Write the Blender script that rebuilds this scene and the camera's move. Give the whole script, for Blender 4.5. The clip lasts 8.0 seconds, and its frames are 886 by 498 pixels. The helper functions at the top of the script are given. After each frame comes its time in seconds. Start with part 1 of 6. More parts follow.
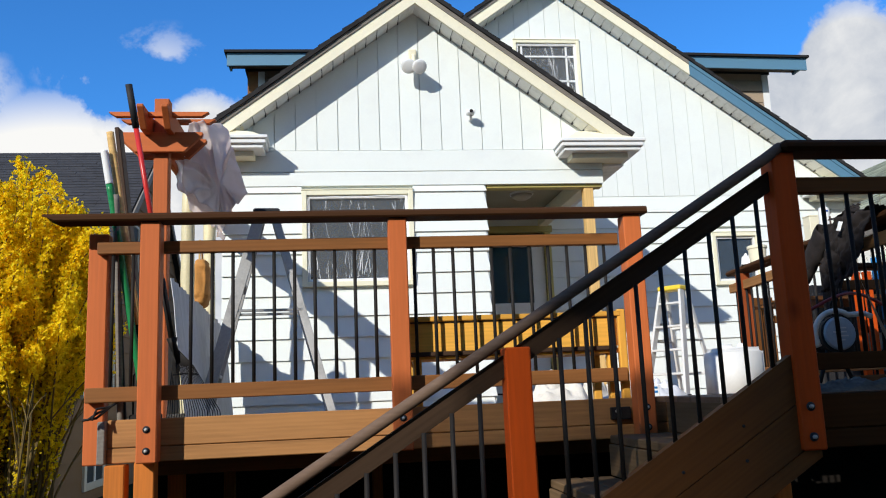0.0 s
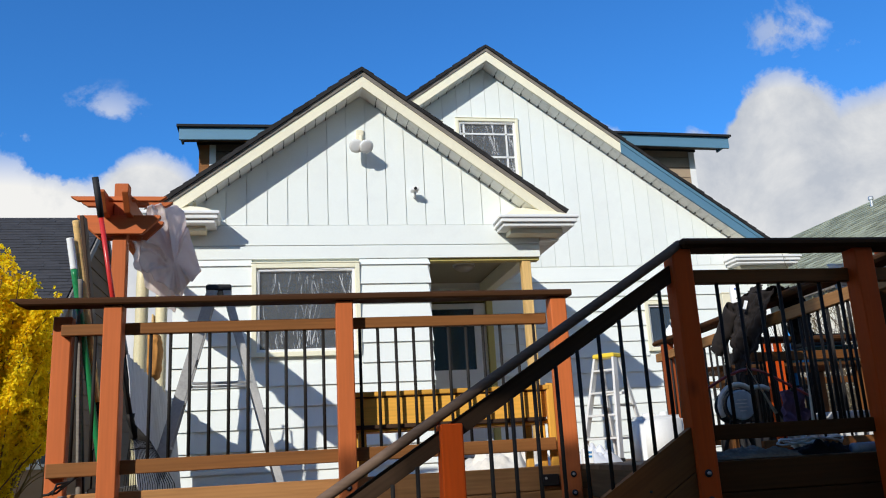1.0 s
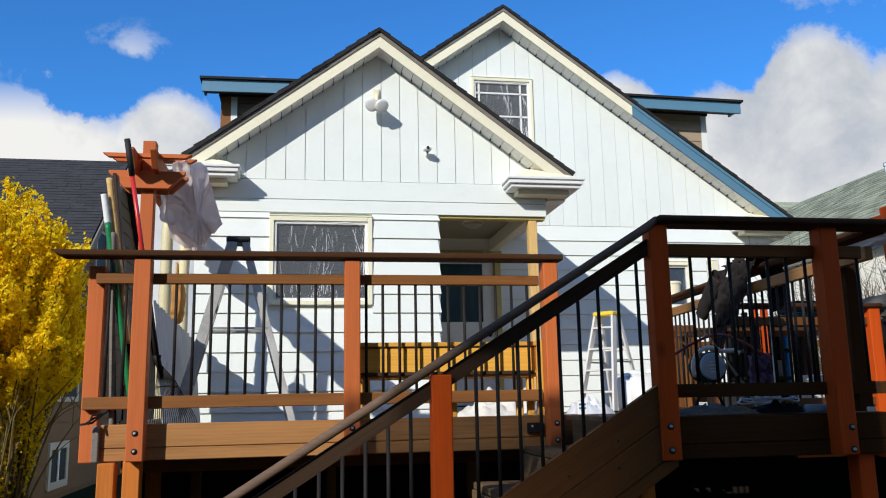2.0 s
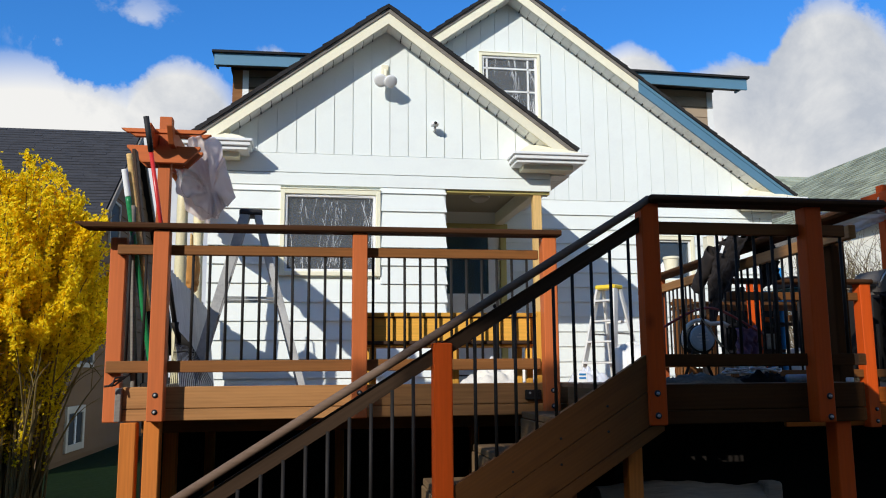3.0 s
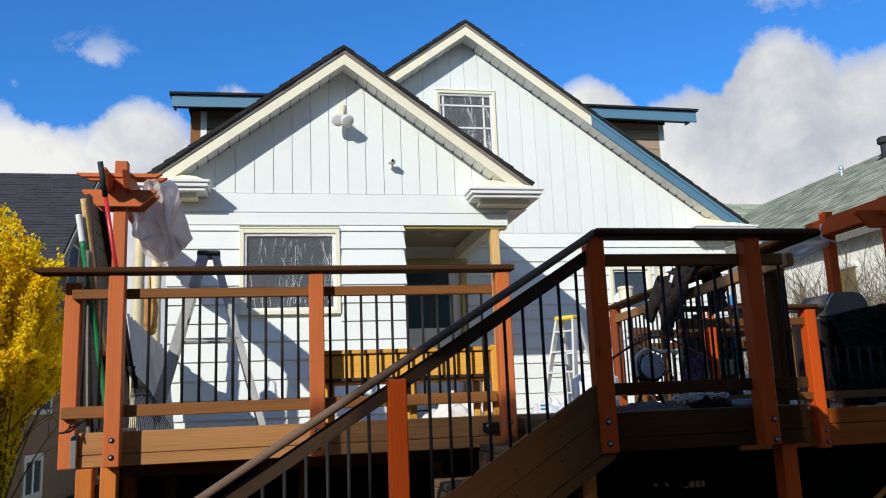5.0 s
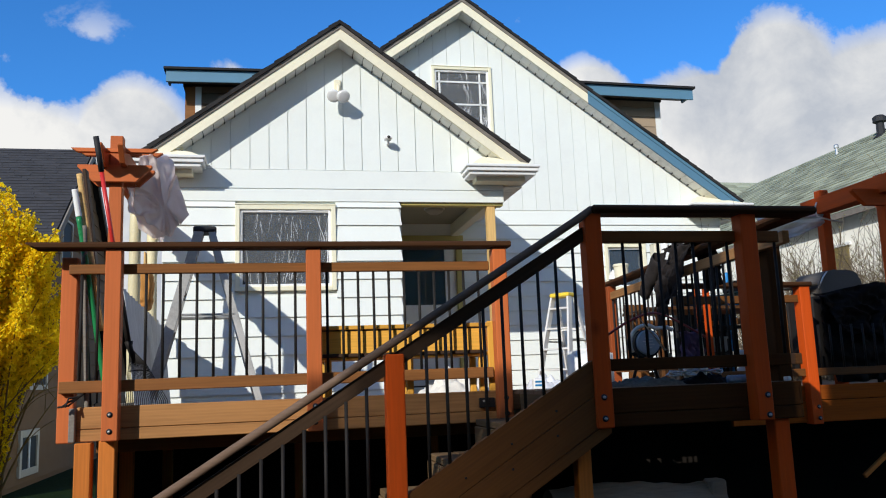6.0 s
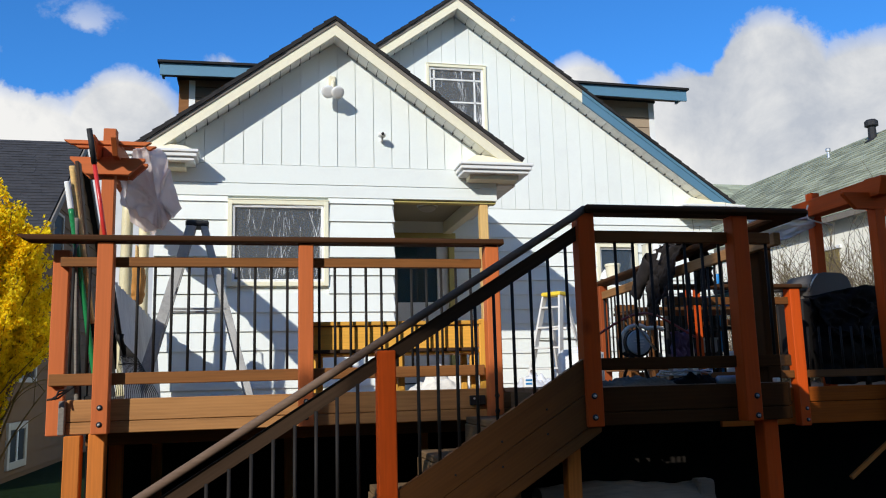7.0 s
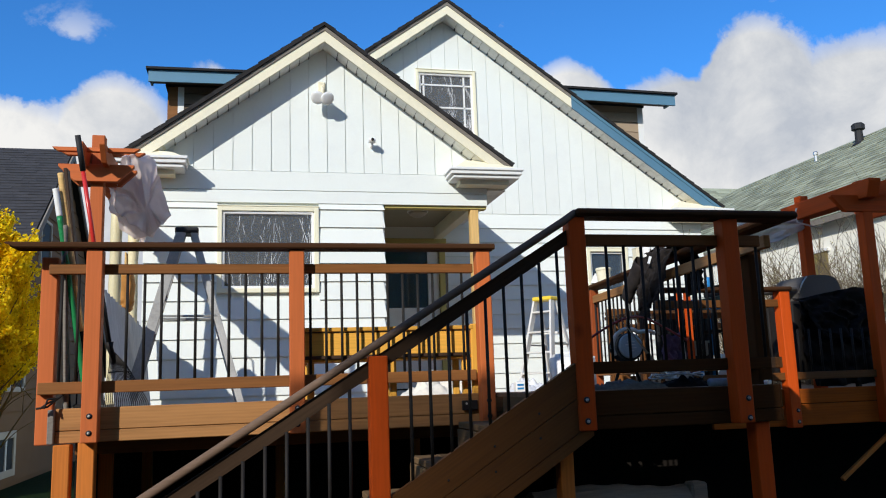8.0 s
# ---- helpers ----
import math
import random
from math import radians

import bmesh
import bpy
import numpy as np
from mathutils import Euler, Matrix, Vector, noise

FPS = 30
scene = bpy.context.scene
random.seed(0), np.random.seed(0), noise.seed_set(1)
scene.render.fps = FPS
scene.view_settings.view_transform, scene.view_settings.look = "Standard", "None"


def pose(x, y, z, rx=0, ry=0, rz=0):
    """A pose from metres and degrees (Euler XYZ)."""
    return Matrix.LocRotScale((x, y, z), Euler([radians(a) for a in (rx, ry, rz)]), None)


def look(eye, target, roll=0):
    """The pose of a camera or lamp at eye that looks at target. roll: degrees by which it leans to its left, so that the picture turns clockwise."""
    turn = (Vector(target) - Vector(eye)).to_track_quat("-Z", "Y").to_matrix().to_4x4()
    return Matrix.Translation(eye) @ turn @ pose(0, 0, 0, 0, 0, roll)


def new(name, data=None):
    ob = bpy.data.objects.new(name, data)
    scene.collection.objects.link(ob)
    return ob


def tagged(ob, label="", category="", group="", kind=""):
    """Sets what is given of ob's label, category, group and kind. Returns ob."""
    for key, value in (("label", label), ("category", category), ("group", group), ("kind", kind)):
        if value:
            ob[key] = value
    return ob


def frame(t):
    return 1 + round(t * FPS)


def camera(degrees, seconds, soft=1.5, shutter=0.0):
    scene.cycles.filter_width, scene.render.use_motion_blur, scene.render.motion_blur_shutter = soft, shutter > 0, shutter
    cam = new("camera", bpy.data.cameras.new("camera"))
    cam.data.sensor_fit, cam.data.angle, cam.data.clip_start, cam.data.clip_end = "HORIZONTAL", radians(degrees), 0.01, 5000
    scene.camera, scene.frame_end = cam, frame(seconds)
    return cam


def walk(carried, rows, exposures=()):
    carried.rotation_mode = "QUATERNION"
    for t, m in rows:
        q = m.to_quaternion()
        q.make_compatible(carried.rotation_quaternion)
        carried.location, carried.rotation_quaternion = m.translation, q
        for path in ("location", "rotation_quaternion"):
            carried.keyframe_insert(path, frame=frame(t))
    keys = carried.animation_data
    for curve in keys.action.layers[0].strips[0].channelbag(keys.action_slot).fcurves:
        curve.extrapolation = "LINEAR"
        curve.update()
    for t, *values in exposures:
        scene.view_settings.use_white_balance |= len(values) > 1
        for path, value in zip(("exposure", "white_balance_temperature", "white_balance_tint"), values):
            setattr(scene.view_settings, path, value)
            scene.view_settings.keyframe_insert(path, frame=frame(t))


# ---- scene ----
cam = camera(56.7, 8.0, soft=1.1)
PATH = [
    (0, (-0.27, -3.845, 0.062), (-0.023, -1.89, 0.406), -2.4),
    (0.5, (-0.324, -4.015, 0.088), (0.033, -2.082, 0.455), -3.7),
    (1, (-0.297, -4.24, 0.098), (0.079, -2.335, 0.579), -3.2),
    (1.5, (-0.259, -4.454, 0.098), (0.058, -2.512, 0.457), -0.6),
    (1.7, (-0.261, -4.529, 0.102), (0.071, -2.595, 0.487), -1.2),
    (2.8, (-0.3, -4.823, 0.075), (0.031, -2.868, 0.33), -0.6),
    (3, (-0.275, -4.857, 0.077), (0.036, -2.904, 0.37), -0.5),
    (3.5, (-0.233, -4.917, 0.08), (0.092, -2.975, 0.434), -2.2),
    (4, (-0.219, -4.94, 0.084), (0.125, -3.009, 0.474), -3.3),
    (4.5, (-0.219, -4.953, 0.081), (0.156, -3.028, 0.473), -2.7),
    (6, (-0.241, -4.963, 0.068), (0.165, -3.031, 0.386), -2.2),
    (6.5, (-0.238, -4.961, 0.066), (0.158, -3.027, 0.387), -1.7),
    (7, (-0.247, -4.968, 0.065), (0.178, -3.039, 0.377), -1.5),
    (7.5, (-0.25, -4.966, 0.06), (0.18, -3.041, 0.39), -1.7),
    (8, (-0.251, -4.961, 0.061), (0.197, -3.04, 0.386), -2.0),
]
walk(cam, [(t, look(eye, target, roll)) for t, eye, target, roll in PATH], [(0, 0.04), (0.5, 0.0), (1.2, -0.06), (8, -0.05)])

# ---- world, sun ----
SUN_WAY = Vector((0.79, 1.0, -0.67)).normalized()
world = bpy.data.worlds.new("sky")
scene.world = world
world.use_nodes = True
wn, wl = world.node_tree.nodes, world.node_tree.links
wn.clear()


def wnode(kind, **kw):
    n = wn.new(kind)
    for k, v in kw.items():
        n.inputs[k].default_value = v
    return n


def wmath(op, a, b=None, clamp=False):
    n = wn.new("ShaderNodeMath")
    n.operation, n.use_clamp = op, clamp
    for i, v in enumerate((a, b)):
        if v is None:
            continue
        if isinstance(v, (int, float)):
            n.inputs[i].default_value = v
        else:
            wl.new(v, n.inputs[i])
    return n.outputs[0]


sky = wn.new("ShaderNodeTexSky")
sky.sky_type, sky.sun_disc = "NISHITA", False
sky.sun_elevation = math.asin(-SUN_WAY.z)
sky.sun_rotation = math.atan2(-SUN_WAY.x, -SUN_WAY.y)
sky.air_density, sky.dust_density, sky.ozone_density = 1.0, 0.2, 4.0
deep = wn.new("ShaderNodeMix")
deep.data_type, deep.blend_type = "RGBA", "MULTIPLY"
deep.inputs["Factor"].default_value = 1.0
deep.inputs["B"].default_value = (0.47, 1.24, 1.95, 1)
wl.new(sky.outputs[0], deep.inputs["A"])
coord = wn.new("ShaderNodeTexCoord")
puff = wnode("ShaderNodeTexNoise", Scale=9.5, Detail=12.0, Roughness=0.62, Distortion=0.25)
shade = wnode("ShaderNodeTexNoise", Scale=3.0, Detail=5.0, Roughness=0.5)
wl.new(coord.outputs["Generated"], puff.inputs["Vector"])
wl.new(coord.outputs["Generated"], shade.inputs["Vector"])


def cloud(az, el, wide, high, amount):
    """A soft cloud bank round one direction of the sky."""
    a, e = radians(az), radians(el)
    n = wn.new("ShaderNodeMapping")
    n.vector_type = "POINT"
    n.inputs["Rotation"].default_value = (0, 0, a)
    wl.new(coord.outputs["Generated"], n.inputs["Vector"])
    sep = wn.new("ShaderNodeSeparateXYZ")
    wl.new(n.outputs[0], sep.inputs[0])
    u = wmath("DIVIDE", sep.outputs[0], math.sin(radians(wide)))
    v = wmath("DIVIDE", wmath("SUBTRACT", sep.outputs[2], math.sin(e)), math.sin(radians(high)))
    front = wmath("GREATER_THAN", sep.outputs[1], 0.0)
    r = wmath("SQRT", wmath("ADD", wmath("MULTIPLY", u, u), wmath("MULTIPLY", v, v)))
    fall = wmath("SUBTRACT", 1.0, r)
    return wmath("MULTIPLY", wmath("MULTIPLY", wmath("ADD", fall, 0.0, clamp=True), amount), front)


# Banks at 85, 125, -110, 175 and 170 are unseen, added as fill light.
CLOUDS = [(22.6, 17.0, 4.2, 5.0, 3.0), (30.5, 14.0, 8, 7.0, 3.0), (35.2, 15.5, 5.5, 8.2, 3.0), (41, 13.0, 9, 8.4, 3.0), (56, 14, 13, 9, 3.0), (-17, 10.0, 14, 10.2, 3.0), (-9.3, 14.5, 5.0, 6.6, 3.0),
          (-2.6, 21.5, 3.6, 1.9, 0.6), (-12.0, 22.9, 4.6, 2.0, 0.42), (-17.2, 20.8, 4.0, 1.7, 0.36), (17.8, 24.6, 4.2, 2.2, 0.42), (36.3, 25.3, 6.0, 3.0, 0.5), (43, 23.5, 7, 2.4, 0.4), (-40, 17, 20, 9, 3.0), (85, 20, 20, 14, 3.0),
          (-11, 3.0, 14, 6, 3.0), (125, 18, 40, 12, 2.5), (-110, 18, 40, 12, 2.5), (175, 22, 40, 11, 2.0), (170, 52, 50, 6, 0.6)]
total = None
for c in CLOUDS:
    one = cloud(*c)
    total = one if total is None else wmath("MAXIMUM", total, one)
cover = wmath("MULTIPLY", wmath("SUBTRACT", wmath("ADD", total, wmath("MULTIPLY", wmath("SUBTRACT", puff.outputs[0], 0.5), 2.3)), 0.28), 5.0, clamp=True)
cover = wmath("MULTIPLY", cover, wmath("MULTIPLY", total, 1.25, clamp=True))
white = wn.new("ShaderNodeMix")
white.data_type = "RGBA"
white.inputs["A"].default_value = (5.3, 5.7, 6.4, 1)
white.inputs["B"].default_value = (9.3, 9.25, 9.05, 1)
tone = wmath("ADD", wmath("MULTIPLY", wmath("SUBTRACT", shade.outputs[0], 0.42), 4.0), wmath("ADD", wmath("MULTIPLY", wmath("SUBTRACT", puff.outputs[0], 0.5), 2.4), 0.25), clamp=True)
wl.new(tone, white.inputs["Factor"])
blend = wn.new("ShaderNodeMix")
blend.data_type = "RGBA"
wl.new(cover, blend.inputs["Factor"])
wl.new(deep.outputs["Result"], blend.inputs["A"])
wl.new(white.outputs["Result"], blend.inputs["B"])
back = wn.new("ShaderNodeBackground")
back.inputs["Strength"].default_value = 0.1
wl.new(blend.outputs["Result"], back.inputs["Color"])
out = wn.new("ShaderNodeOutputWorld")
wl.new(back.outputs[0], out.inputs["Surface"])

sun = new("sun", bpy.data.lights.new("sun", "SUN"))
sun.data.energy, sun.data.angle, sun.data.color = 4.4, radians(0.5), (0.985, 0.945, 0.865)
sun.matrix_basis = look(-20 * SUN_WAY, (0, 0, 0))
scene.view_settings.exposure = 0.0

# ---- materials ----
def mat(name, color, rough=0.6, metal=0.0, var=0.18, fine=60.0, coarse=3.0, stretch=(1, 1, 1), bump=0.15, depth=0.002, per=0.12, dirt=None, dirt_amount=0.0, isle=False, alpha=1.0, coat=0.0, spec=0.35, bands=0.0):
    """A procedural surface: fine grain and coarse blotches in object space, shifted and toned from piece to piece."""
    m = bpy.data.materials.new(name)
    m.use_nodes = True
    n, l = m.node_tree.nodes, m.node_tree.links
    b = n["Principled BSDF"]
    b.inputs["Roughness"].default_value, b.inputs["Metallic"].default_value = rough, metal
    b.inputs["Alpha"].default_value, b.inputs["Coat Weight"].default_value = alpha, coat
    b.inputs["Specular IOR Level"].default_value = spec
    tc, info = n.new("ShaderNodeTexCoord"), n.new("ShaderNodeObjectInfo")
    rnd = info.outputs["Random"]
    if isle:
        rnd = n.new("ShaderNodeNewGeometry").outputs["Random Per Island"]
    shift = n.new("ShaderNodeVectorMath")
    shift.operation = "MULTIPLY_ADD"
    comb = n.new("ShaderNodeCombineXYZ")
    for i in range(3):
        l.new(rnd, comb.inputs[i])
    l.new(comb.outputs[0], shift.inputs[0])
    shift.inputs[1].default_value = (37, 19, 53)
    l.new(tc.outputs["Object"], shift.inputs[2])
    mp = n.new("ShaderNodeMapping")
    mp.inputs["Scale"].default_value = stretch
    l.new(shift.outputs[0], mp.inputs["Vector"])
    f = n.new("ShaderNodeTexNoise")
    f.inputs["Scale"].default_value, f.inputs["Detail"].default_value = fine, 6
    g = n.new("ShaderNodeTexNoise")
    g.inputs["Scale"].default_value, g.inputs["Detail"].default_value = coarse, 4
    for t in (f, g):
        l.new(mp.outputs[0], t.inputs["Vector"])

    def mth(op, a, c):
        k = n.new("ShaderNodeMath")
        k.operation = op
        for i, v in enumerate((a, c)):
            if isinstance(v, (int, float)):
                k.inputs[i].default_value = v
            else:
                l.new(v, k.inputs[i])
        return k.outputs[0]

    both = mth("ADD", mth("MULTIPLY", f.outputs[0], 0.5), mth("MULTIPLY", g.outputs[0], 0.5))
    value = mth("ADD", mth("MULTIPLY", mth("SUBTRACT", both, 0.5), 5 * var), mth("ADD", mth("MULTIPLY", mth("SUBTRACT", rnd, 0.5), 2 * per), 1.0))
    if bands:
        ring = n.new("ShaderNodeTexWave")
        ring.bands_direction = "Z"
        ring.inputs["Scale"].default_value, ring.inputs["Distortion"].default_value, ring.inputs["Detail"].default_value = 2.6, 9.0, 3.0
        ring.inputs["Detail Scale"].default_value = 0.6
        l.new(mp.outputs[0], ring.inputs["Vector"])
        knot = n.new("ShaderNodeTexVoronoi")
        knot.inputs["Scale"].default_value = 2.1
        soft = n.new("ShaderNodeMapping")
        soft.inputs["Scale"].default_value = (1.0, 1.6, 1.6)
        l.new(shift.outputs[0], soft.inputs["Vector"])
        l.new(soft.outputs[0], knot.inputs["Vector"])
        spot = n.new("ShaderNodeMapRange")
        spot.inputs["From Min"].default_value, spot.inputs["From Max"].default_value, spot.inputs["To Min"].default_value = 0.02, 0.11, -0.42
        spot.inputs["To Max"].default_value = 0.0
        l.new(knot.outputs["Distance"], spot.inputs["Value"])
        value = mth("ADD", mth("ADD", value, mth("MULTIPLY", mth("SUBTRACT", ring.outputs["Fac"], 0.5), bands)), spot.outputs[0])
    hsv = n.new("ShaderNodeHueSaturation")
    hsv.inputs["Color"].default_value = (*color, 1)
    l.new(value, hsv.inputs["Value"])
    colour = hsv.outputs[0]
    if dirt:
        d = n.new("ShaderNodeTexNoise")
        d.inputs["Scale"].default_value, d.inputs["Detail"].default_value, d.inputs["Roughness"].default_value = coarse * 1.7, 8, 0.7
        l.new(mp.outputs[0], d.inputs["Vector"])
        mx = n.new("ShaderNodeMix")
        mx.data_type = "RGBA"
        mr = n.new("ShaderNodeMapRange")
        mr.inputs["From Min"].default_value, mr.inputs["From Max"].default_value, mr.inputs["To Max"].default_value = 0.5, 0.75, dirt_amount
        l.new(d.outputs[0], mr.inputs["Value"])
        l.new(mr.outputs[0], mx.inputs["Factor"])
        l.new(colour, mx.inputs["A"])
        mx.inputs["B"].default_value = (*dirt, 1)
        colour = mx.outputs["Result"]
    l.new(colour, b.inputs["Base Color"])
    if rough > 0.12:
        l.new(mth("ADD", mth("MULTIPLY", mth("SUBTRACT", f.outputs[0], 0.5), 0.25), rough), b.inputs["Roughness"])
    if bump:
        bp = n.new("ShaderNodeBump")
        bp.inputs["Strength"].default_value, bp.inputs["Distance"].default_value = bump, depth
        l.new(f.outputs[0], bp.inputs["Height"])
        l.new(bp.outputs[0], b.inputs["Normal"])
    return m


def wood(name, color, rough=0.55, var=0.16, dirt=(0.05, 0.025, 0.015), dirt_amount=0.35, per=0.12, spec=0.14, bands=0.085):
    return mat(name, color, rough, var=var, fine=14, coarse=2.2, stretch=(0.35, 6, 6), bump=0.25, depth=0.002, per=per, dirt=dirt, dirt_amount=dirt_amount, spec=spec, bands=bands)


def clear(name, tint=(1, 1, 1), rough=0.02, alpha=0.12, spec=0.5):
    """Thin clear sheet: lets most light straight through and keeps its gloss."""
    m = bpy.data.materials.new(name)
    m.use_nodes = True
    b = m.node_tree.nodes["Principled BSDF"]
    b.inputs["Base Color"].default_value = (*tint, 1)
    b.inputs["Roughness"].default_value, b.inputs["Alpha"].default_value = rough, alpha
    b.inputs["Specular IOR Level"].default_value = spec
    return m


M_POST = wood("stained_cedar_post", (0.52, 0.135, 0.040), 0.55, var=0.10, dirt=(0.30, 0.09, 0.035), dirt_amount=0.3, bands=0.035)
# Redder stain than M_POST; added red makes up for blue shade.
M_REDPOST = wood("warmed_red_orange_stain", (0.58, 0.078, 0.007), 0.6, var=0.11, dirt=(0.26, 0.045, 0.01), dirt_amount=0.3, bands=0.035)
M_RAIL = wood("stained_cedar_rail", (0.235, 0.097, 0.031), 0.5)
M_CAP = wood("dark_stained_cap", (0.068, 0.030, 0.013), 0.7, spec=0.06)
M_FASCIA = wood("cedar_fascia", (0.39, 0.19, 0.07), 0.55)
M_SUBRAIL = wood("black_brown_rail", (0.050, 0.031, 0.020), 0.85, dirt=(0.012, 0.008, 0.005), spec=0.02)
M_WORN = wood("worn_grey_brown_rail", (0.15, 0.10, 0.072), 0.6, spec=0.09)
# Darker copy of the post wood: shade put into the side post's colour.
M_SHADEPOST = wood("shade_darkened_post", (0.27, 0.062, 0.018), 0.6)
# Dark stain; on rear and lower rails it stands in for shade.
M_STRINGER = wood("dark_stain_and_shade", (0.135, 0.052, 0.014), 0.55)
# Darker stain than the deck fascia, warmed to offset blue shade.
M_DARKF = wood("warmed_black_brown_stain", (0.062, 0.026, 0.009), 0.8, spec=0.04)
M_PLANK = wood("deck_plank", (0.22, 0.13, 0.075), 0.65)
M_FRESH = wood("fresh_fir", (0.56, 0.175, 0.032), 0.6, dirt=(0.3, 0.12, 0.04), dirt_amount=0.3)
M_GOLD = wood("golden_pine", (0.74, 0.38, 0.065), 0.45, dirt=(0.4, 0.18, 0.03), dirt_amount=0.25)
M_TREAD = wood("weathered_tread", (0.17, 0.108, 0.055), 0.85, spec=0.05)
M_BLACK = mat("black_steel", (0.020, 0.018, 0.017), 0.6, spec=0.15, metal=0.0, var=0.1, per=0.05, bump=0.05)
M_BOLT = mat("galvanised_bolt", (0.40, 0.39, 0.36), 0.5, metal=0.2, var=0.15)
M_WHITE = mat("white_siding_paint", (0.785, 0.825, 0.79), 0.5, var=0.018, fine=45, coarse=1.6, per=0.018, bump=0.14, depth=0.0015, dirt=(0.62, 0.63, 0.64), dirt_amount=0.25)
M_PRIMER = mat("white_trim_paint", (0.76, 0.77, 0.76), 0.5, var=0.03, per=0.03, bump=0.08, dirt=(0.5, 0.5, 0.47), dirt_amount=0.25)
M_SOFFIT = mat("white_soffit_panel", (0.84, 0.83, 0.79), 0.55, var=0.05, per=0.05, dirt=(0.35, 0.33, 0.3), dirt_amount=0.5)
M_CREAM = mat("cream_trim_paint", (0.82, 0.77, 0.58), 0.5, var=0.05, per=0.04, coarse=5, bump=0.15, dirt=(0.62, 0.60, 0.52), dirt_amount=0.35)
M_BLUE = mat("slate_blue_trim_paint", (0.095, 0.215, 0.315), 0.5, var=0.06, per=0.04)
M_WCREAM = mat("pale_cream_casing", (0.81, 0.78, 0.59), 0.5, var=0.05, per=0.04, coarse=5)
M_OLIVE = mat("olive_ceiling_paint", (0.36, 0.335, 0.24), 0.6, var=0.06)
M_MUSTARD = mat("mustard_frame_paint", (0.50, 0.42, 0.14), 0.5, var=0.06)
M_SHINGLE = mat("dark_asphalt_shingle", (0.020, 0.019, 0.019), 0.9, var=0.3, fine=180, coarse=8, bump=0.6, depth=0.003, per=0.3, isle=True)
M_SHINGLE_N = mat("charcoal_asphalt_shingle", (0.043, 0.042, 0.045), 0.9, var=0.3, fine=120, coarse=5, bump=0.6, depth=0.004, per=0.09, isle=True)
M_SHINGLE_G = mat("mossy_grey_shingle", (0.29, 0.305, 0.215), 0.9, var=0.25, fine=90, coarse=3, bump=0.6, depth=0.004, per=0.32, isle=True, dirt=(0.16, 0.19, 0.10), dirt_amount=0.5)
M_TAN = mat("tan_siding_paint", (0.17, 0.108, 0.060), 0.8, var=0.06, per=0.05, spec=0.08)
M_BROWN = mat("brown_shake", (0.115, 0.085, 0.06), 0.8, var=0.2, per=0.3)
# Shade under deck and stairs put into the colour; also one dormer wall.
M_NEARBLACK = mat("near_black_fill", (0.016, 0.013, 0.011), 0.85, var=0.3, spec=0.05)
M_SHAKE = mat("tan_shake", (0.34, 0.26, 0.18), 0.8, var=0.12, per=0.12)
# Unlit-room shade put into the colour; also the soffit's dark joints and backing.
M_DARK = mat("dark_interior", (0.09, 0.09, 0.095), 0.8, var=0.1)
# Soil taken near black to carry the shade under the deck.
M_SOIL = mat("shade_dark_soil", (0.022, 0.016, 0.011), 0.95, var=0.4, fine=14, coarse=0.6, bump=0.8, depth=0.03, spec=0.03)
# Lawn green darkened likewise for the shade between the houses.
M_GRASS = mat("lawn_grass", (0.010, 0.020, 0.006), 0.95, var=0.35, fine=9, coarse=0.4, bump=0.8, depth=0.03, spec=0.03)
M_GLASS = clear("window_glass", (0.055, 0.065, 0.075), 0.02, 0.7, 0.5)
M_DOORGLASS = clear("dark_door_glass", (0.016, 0.055, 0.085), 0.02, 0.88, 0.5)
M_FILM = clear("clear_plastic_film", (0.85, 0.87, 0.9), 0.22, 0.055, 0.4)
# Glints along the plastic's creases put in as near-white folds.
M_FOLD = clear("glint_white_fold", (0.92, 0.93, 0.95), 0.3, 0.75, 0.6)
M_TARP = mat("translucent_poly_sheet", (0.96, 0.89, 0.86), 0.4, var=0.06, fine=8, coarse=3, bump=0.12, depth=0.006, alpha=0.8)
tn, tl = M_TARP.node_tree.nodes, M_TARP.node_tree.links
thru, half = tn.new("ShaderNodeBsdfTranslucent"), tn.new("ShaderNodeMixShader")
thru.inputs["Color"].default_value, half.inputs[0].default_value = (0.95, 0.85, 0.81, 1), 0.5
tl.new(tn["Principled BSDF"].outputs[0], half.inputs[1])
tl.new(thru.outputs[0], half.inputs[2])
tl.new(half.outputs[0], tn["Material Output"].inputs["Surface"])
M_WRAP = mat("cream_plastic_wrap", (0.72, 0.64, 0.40), 0.4, var=0.1, coarse=6, bump=0.4, depth=0.006)
M_ALU = mat("aluminium", (0.62, 0.62, 0.60), 0.38, metal=0.85, var=0.12, per=0.06, dirt=(0.25, 0.24, 0.22), dirt_amount=0.3)
M_YELLOW = mat("yellow_plastic", (0.75, 0.55, 0.05), 0.4, var=0.08)
M_WPLAST = mat("white_plastic", (0.78, 0.78, 0.76), 0.35, var=0.04)
M_GALV = mat("grey_sheet_panel", (0.60, 0.60, 0.58), 0.7, var=0.14, fine=18, coarse=4.0, stretch=(3, 6, 0.5), dirt=(0.28, 0.27, 0.26), dirt_amount=0.4)
M_RED = mat("red_enamel", (0.62, 0.035, 0.03), 0.3, var=0.08)
M_GREEN = mat("green_enamel", (0.015, 0.19, 0.06), 0.3, var=0.08)
M_HANDLE = wood("pale_ash_handle", (0.66, 0.43, 0.17), 0.5)
M_GREYWOOD = wood("grey_weathered_wood", (0.21, 0.19, 0.165), 0.8)
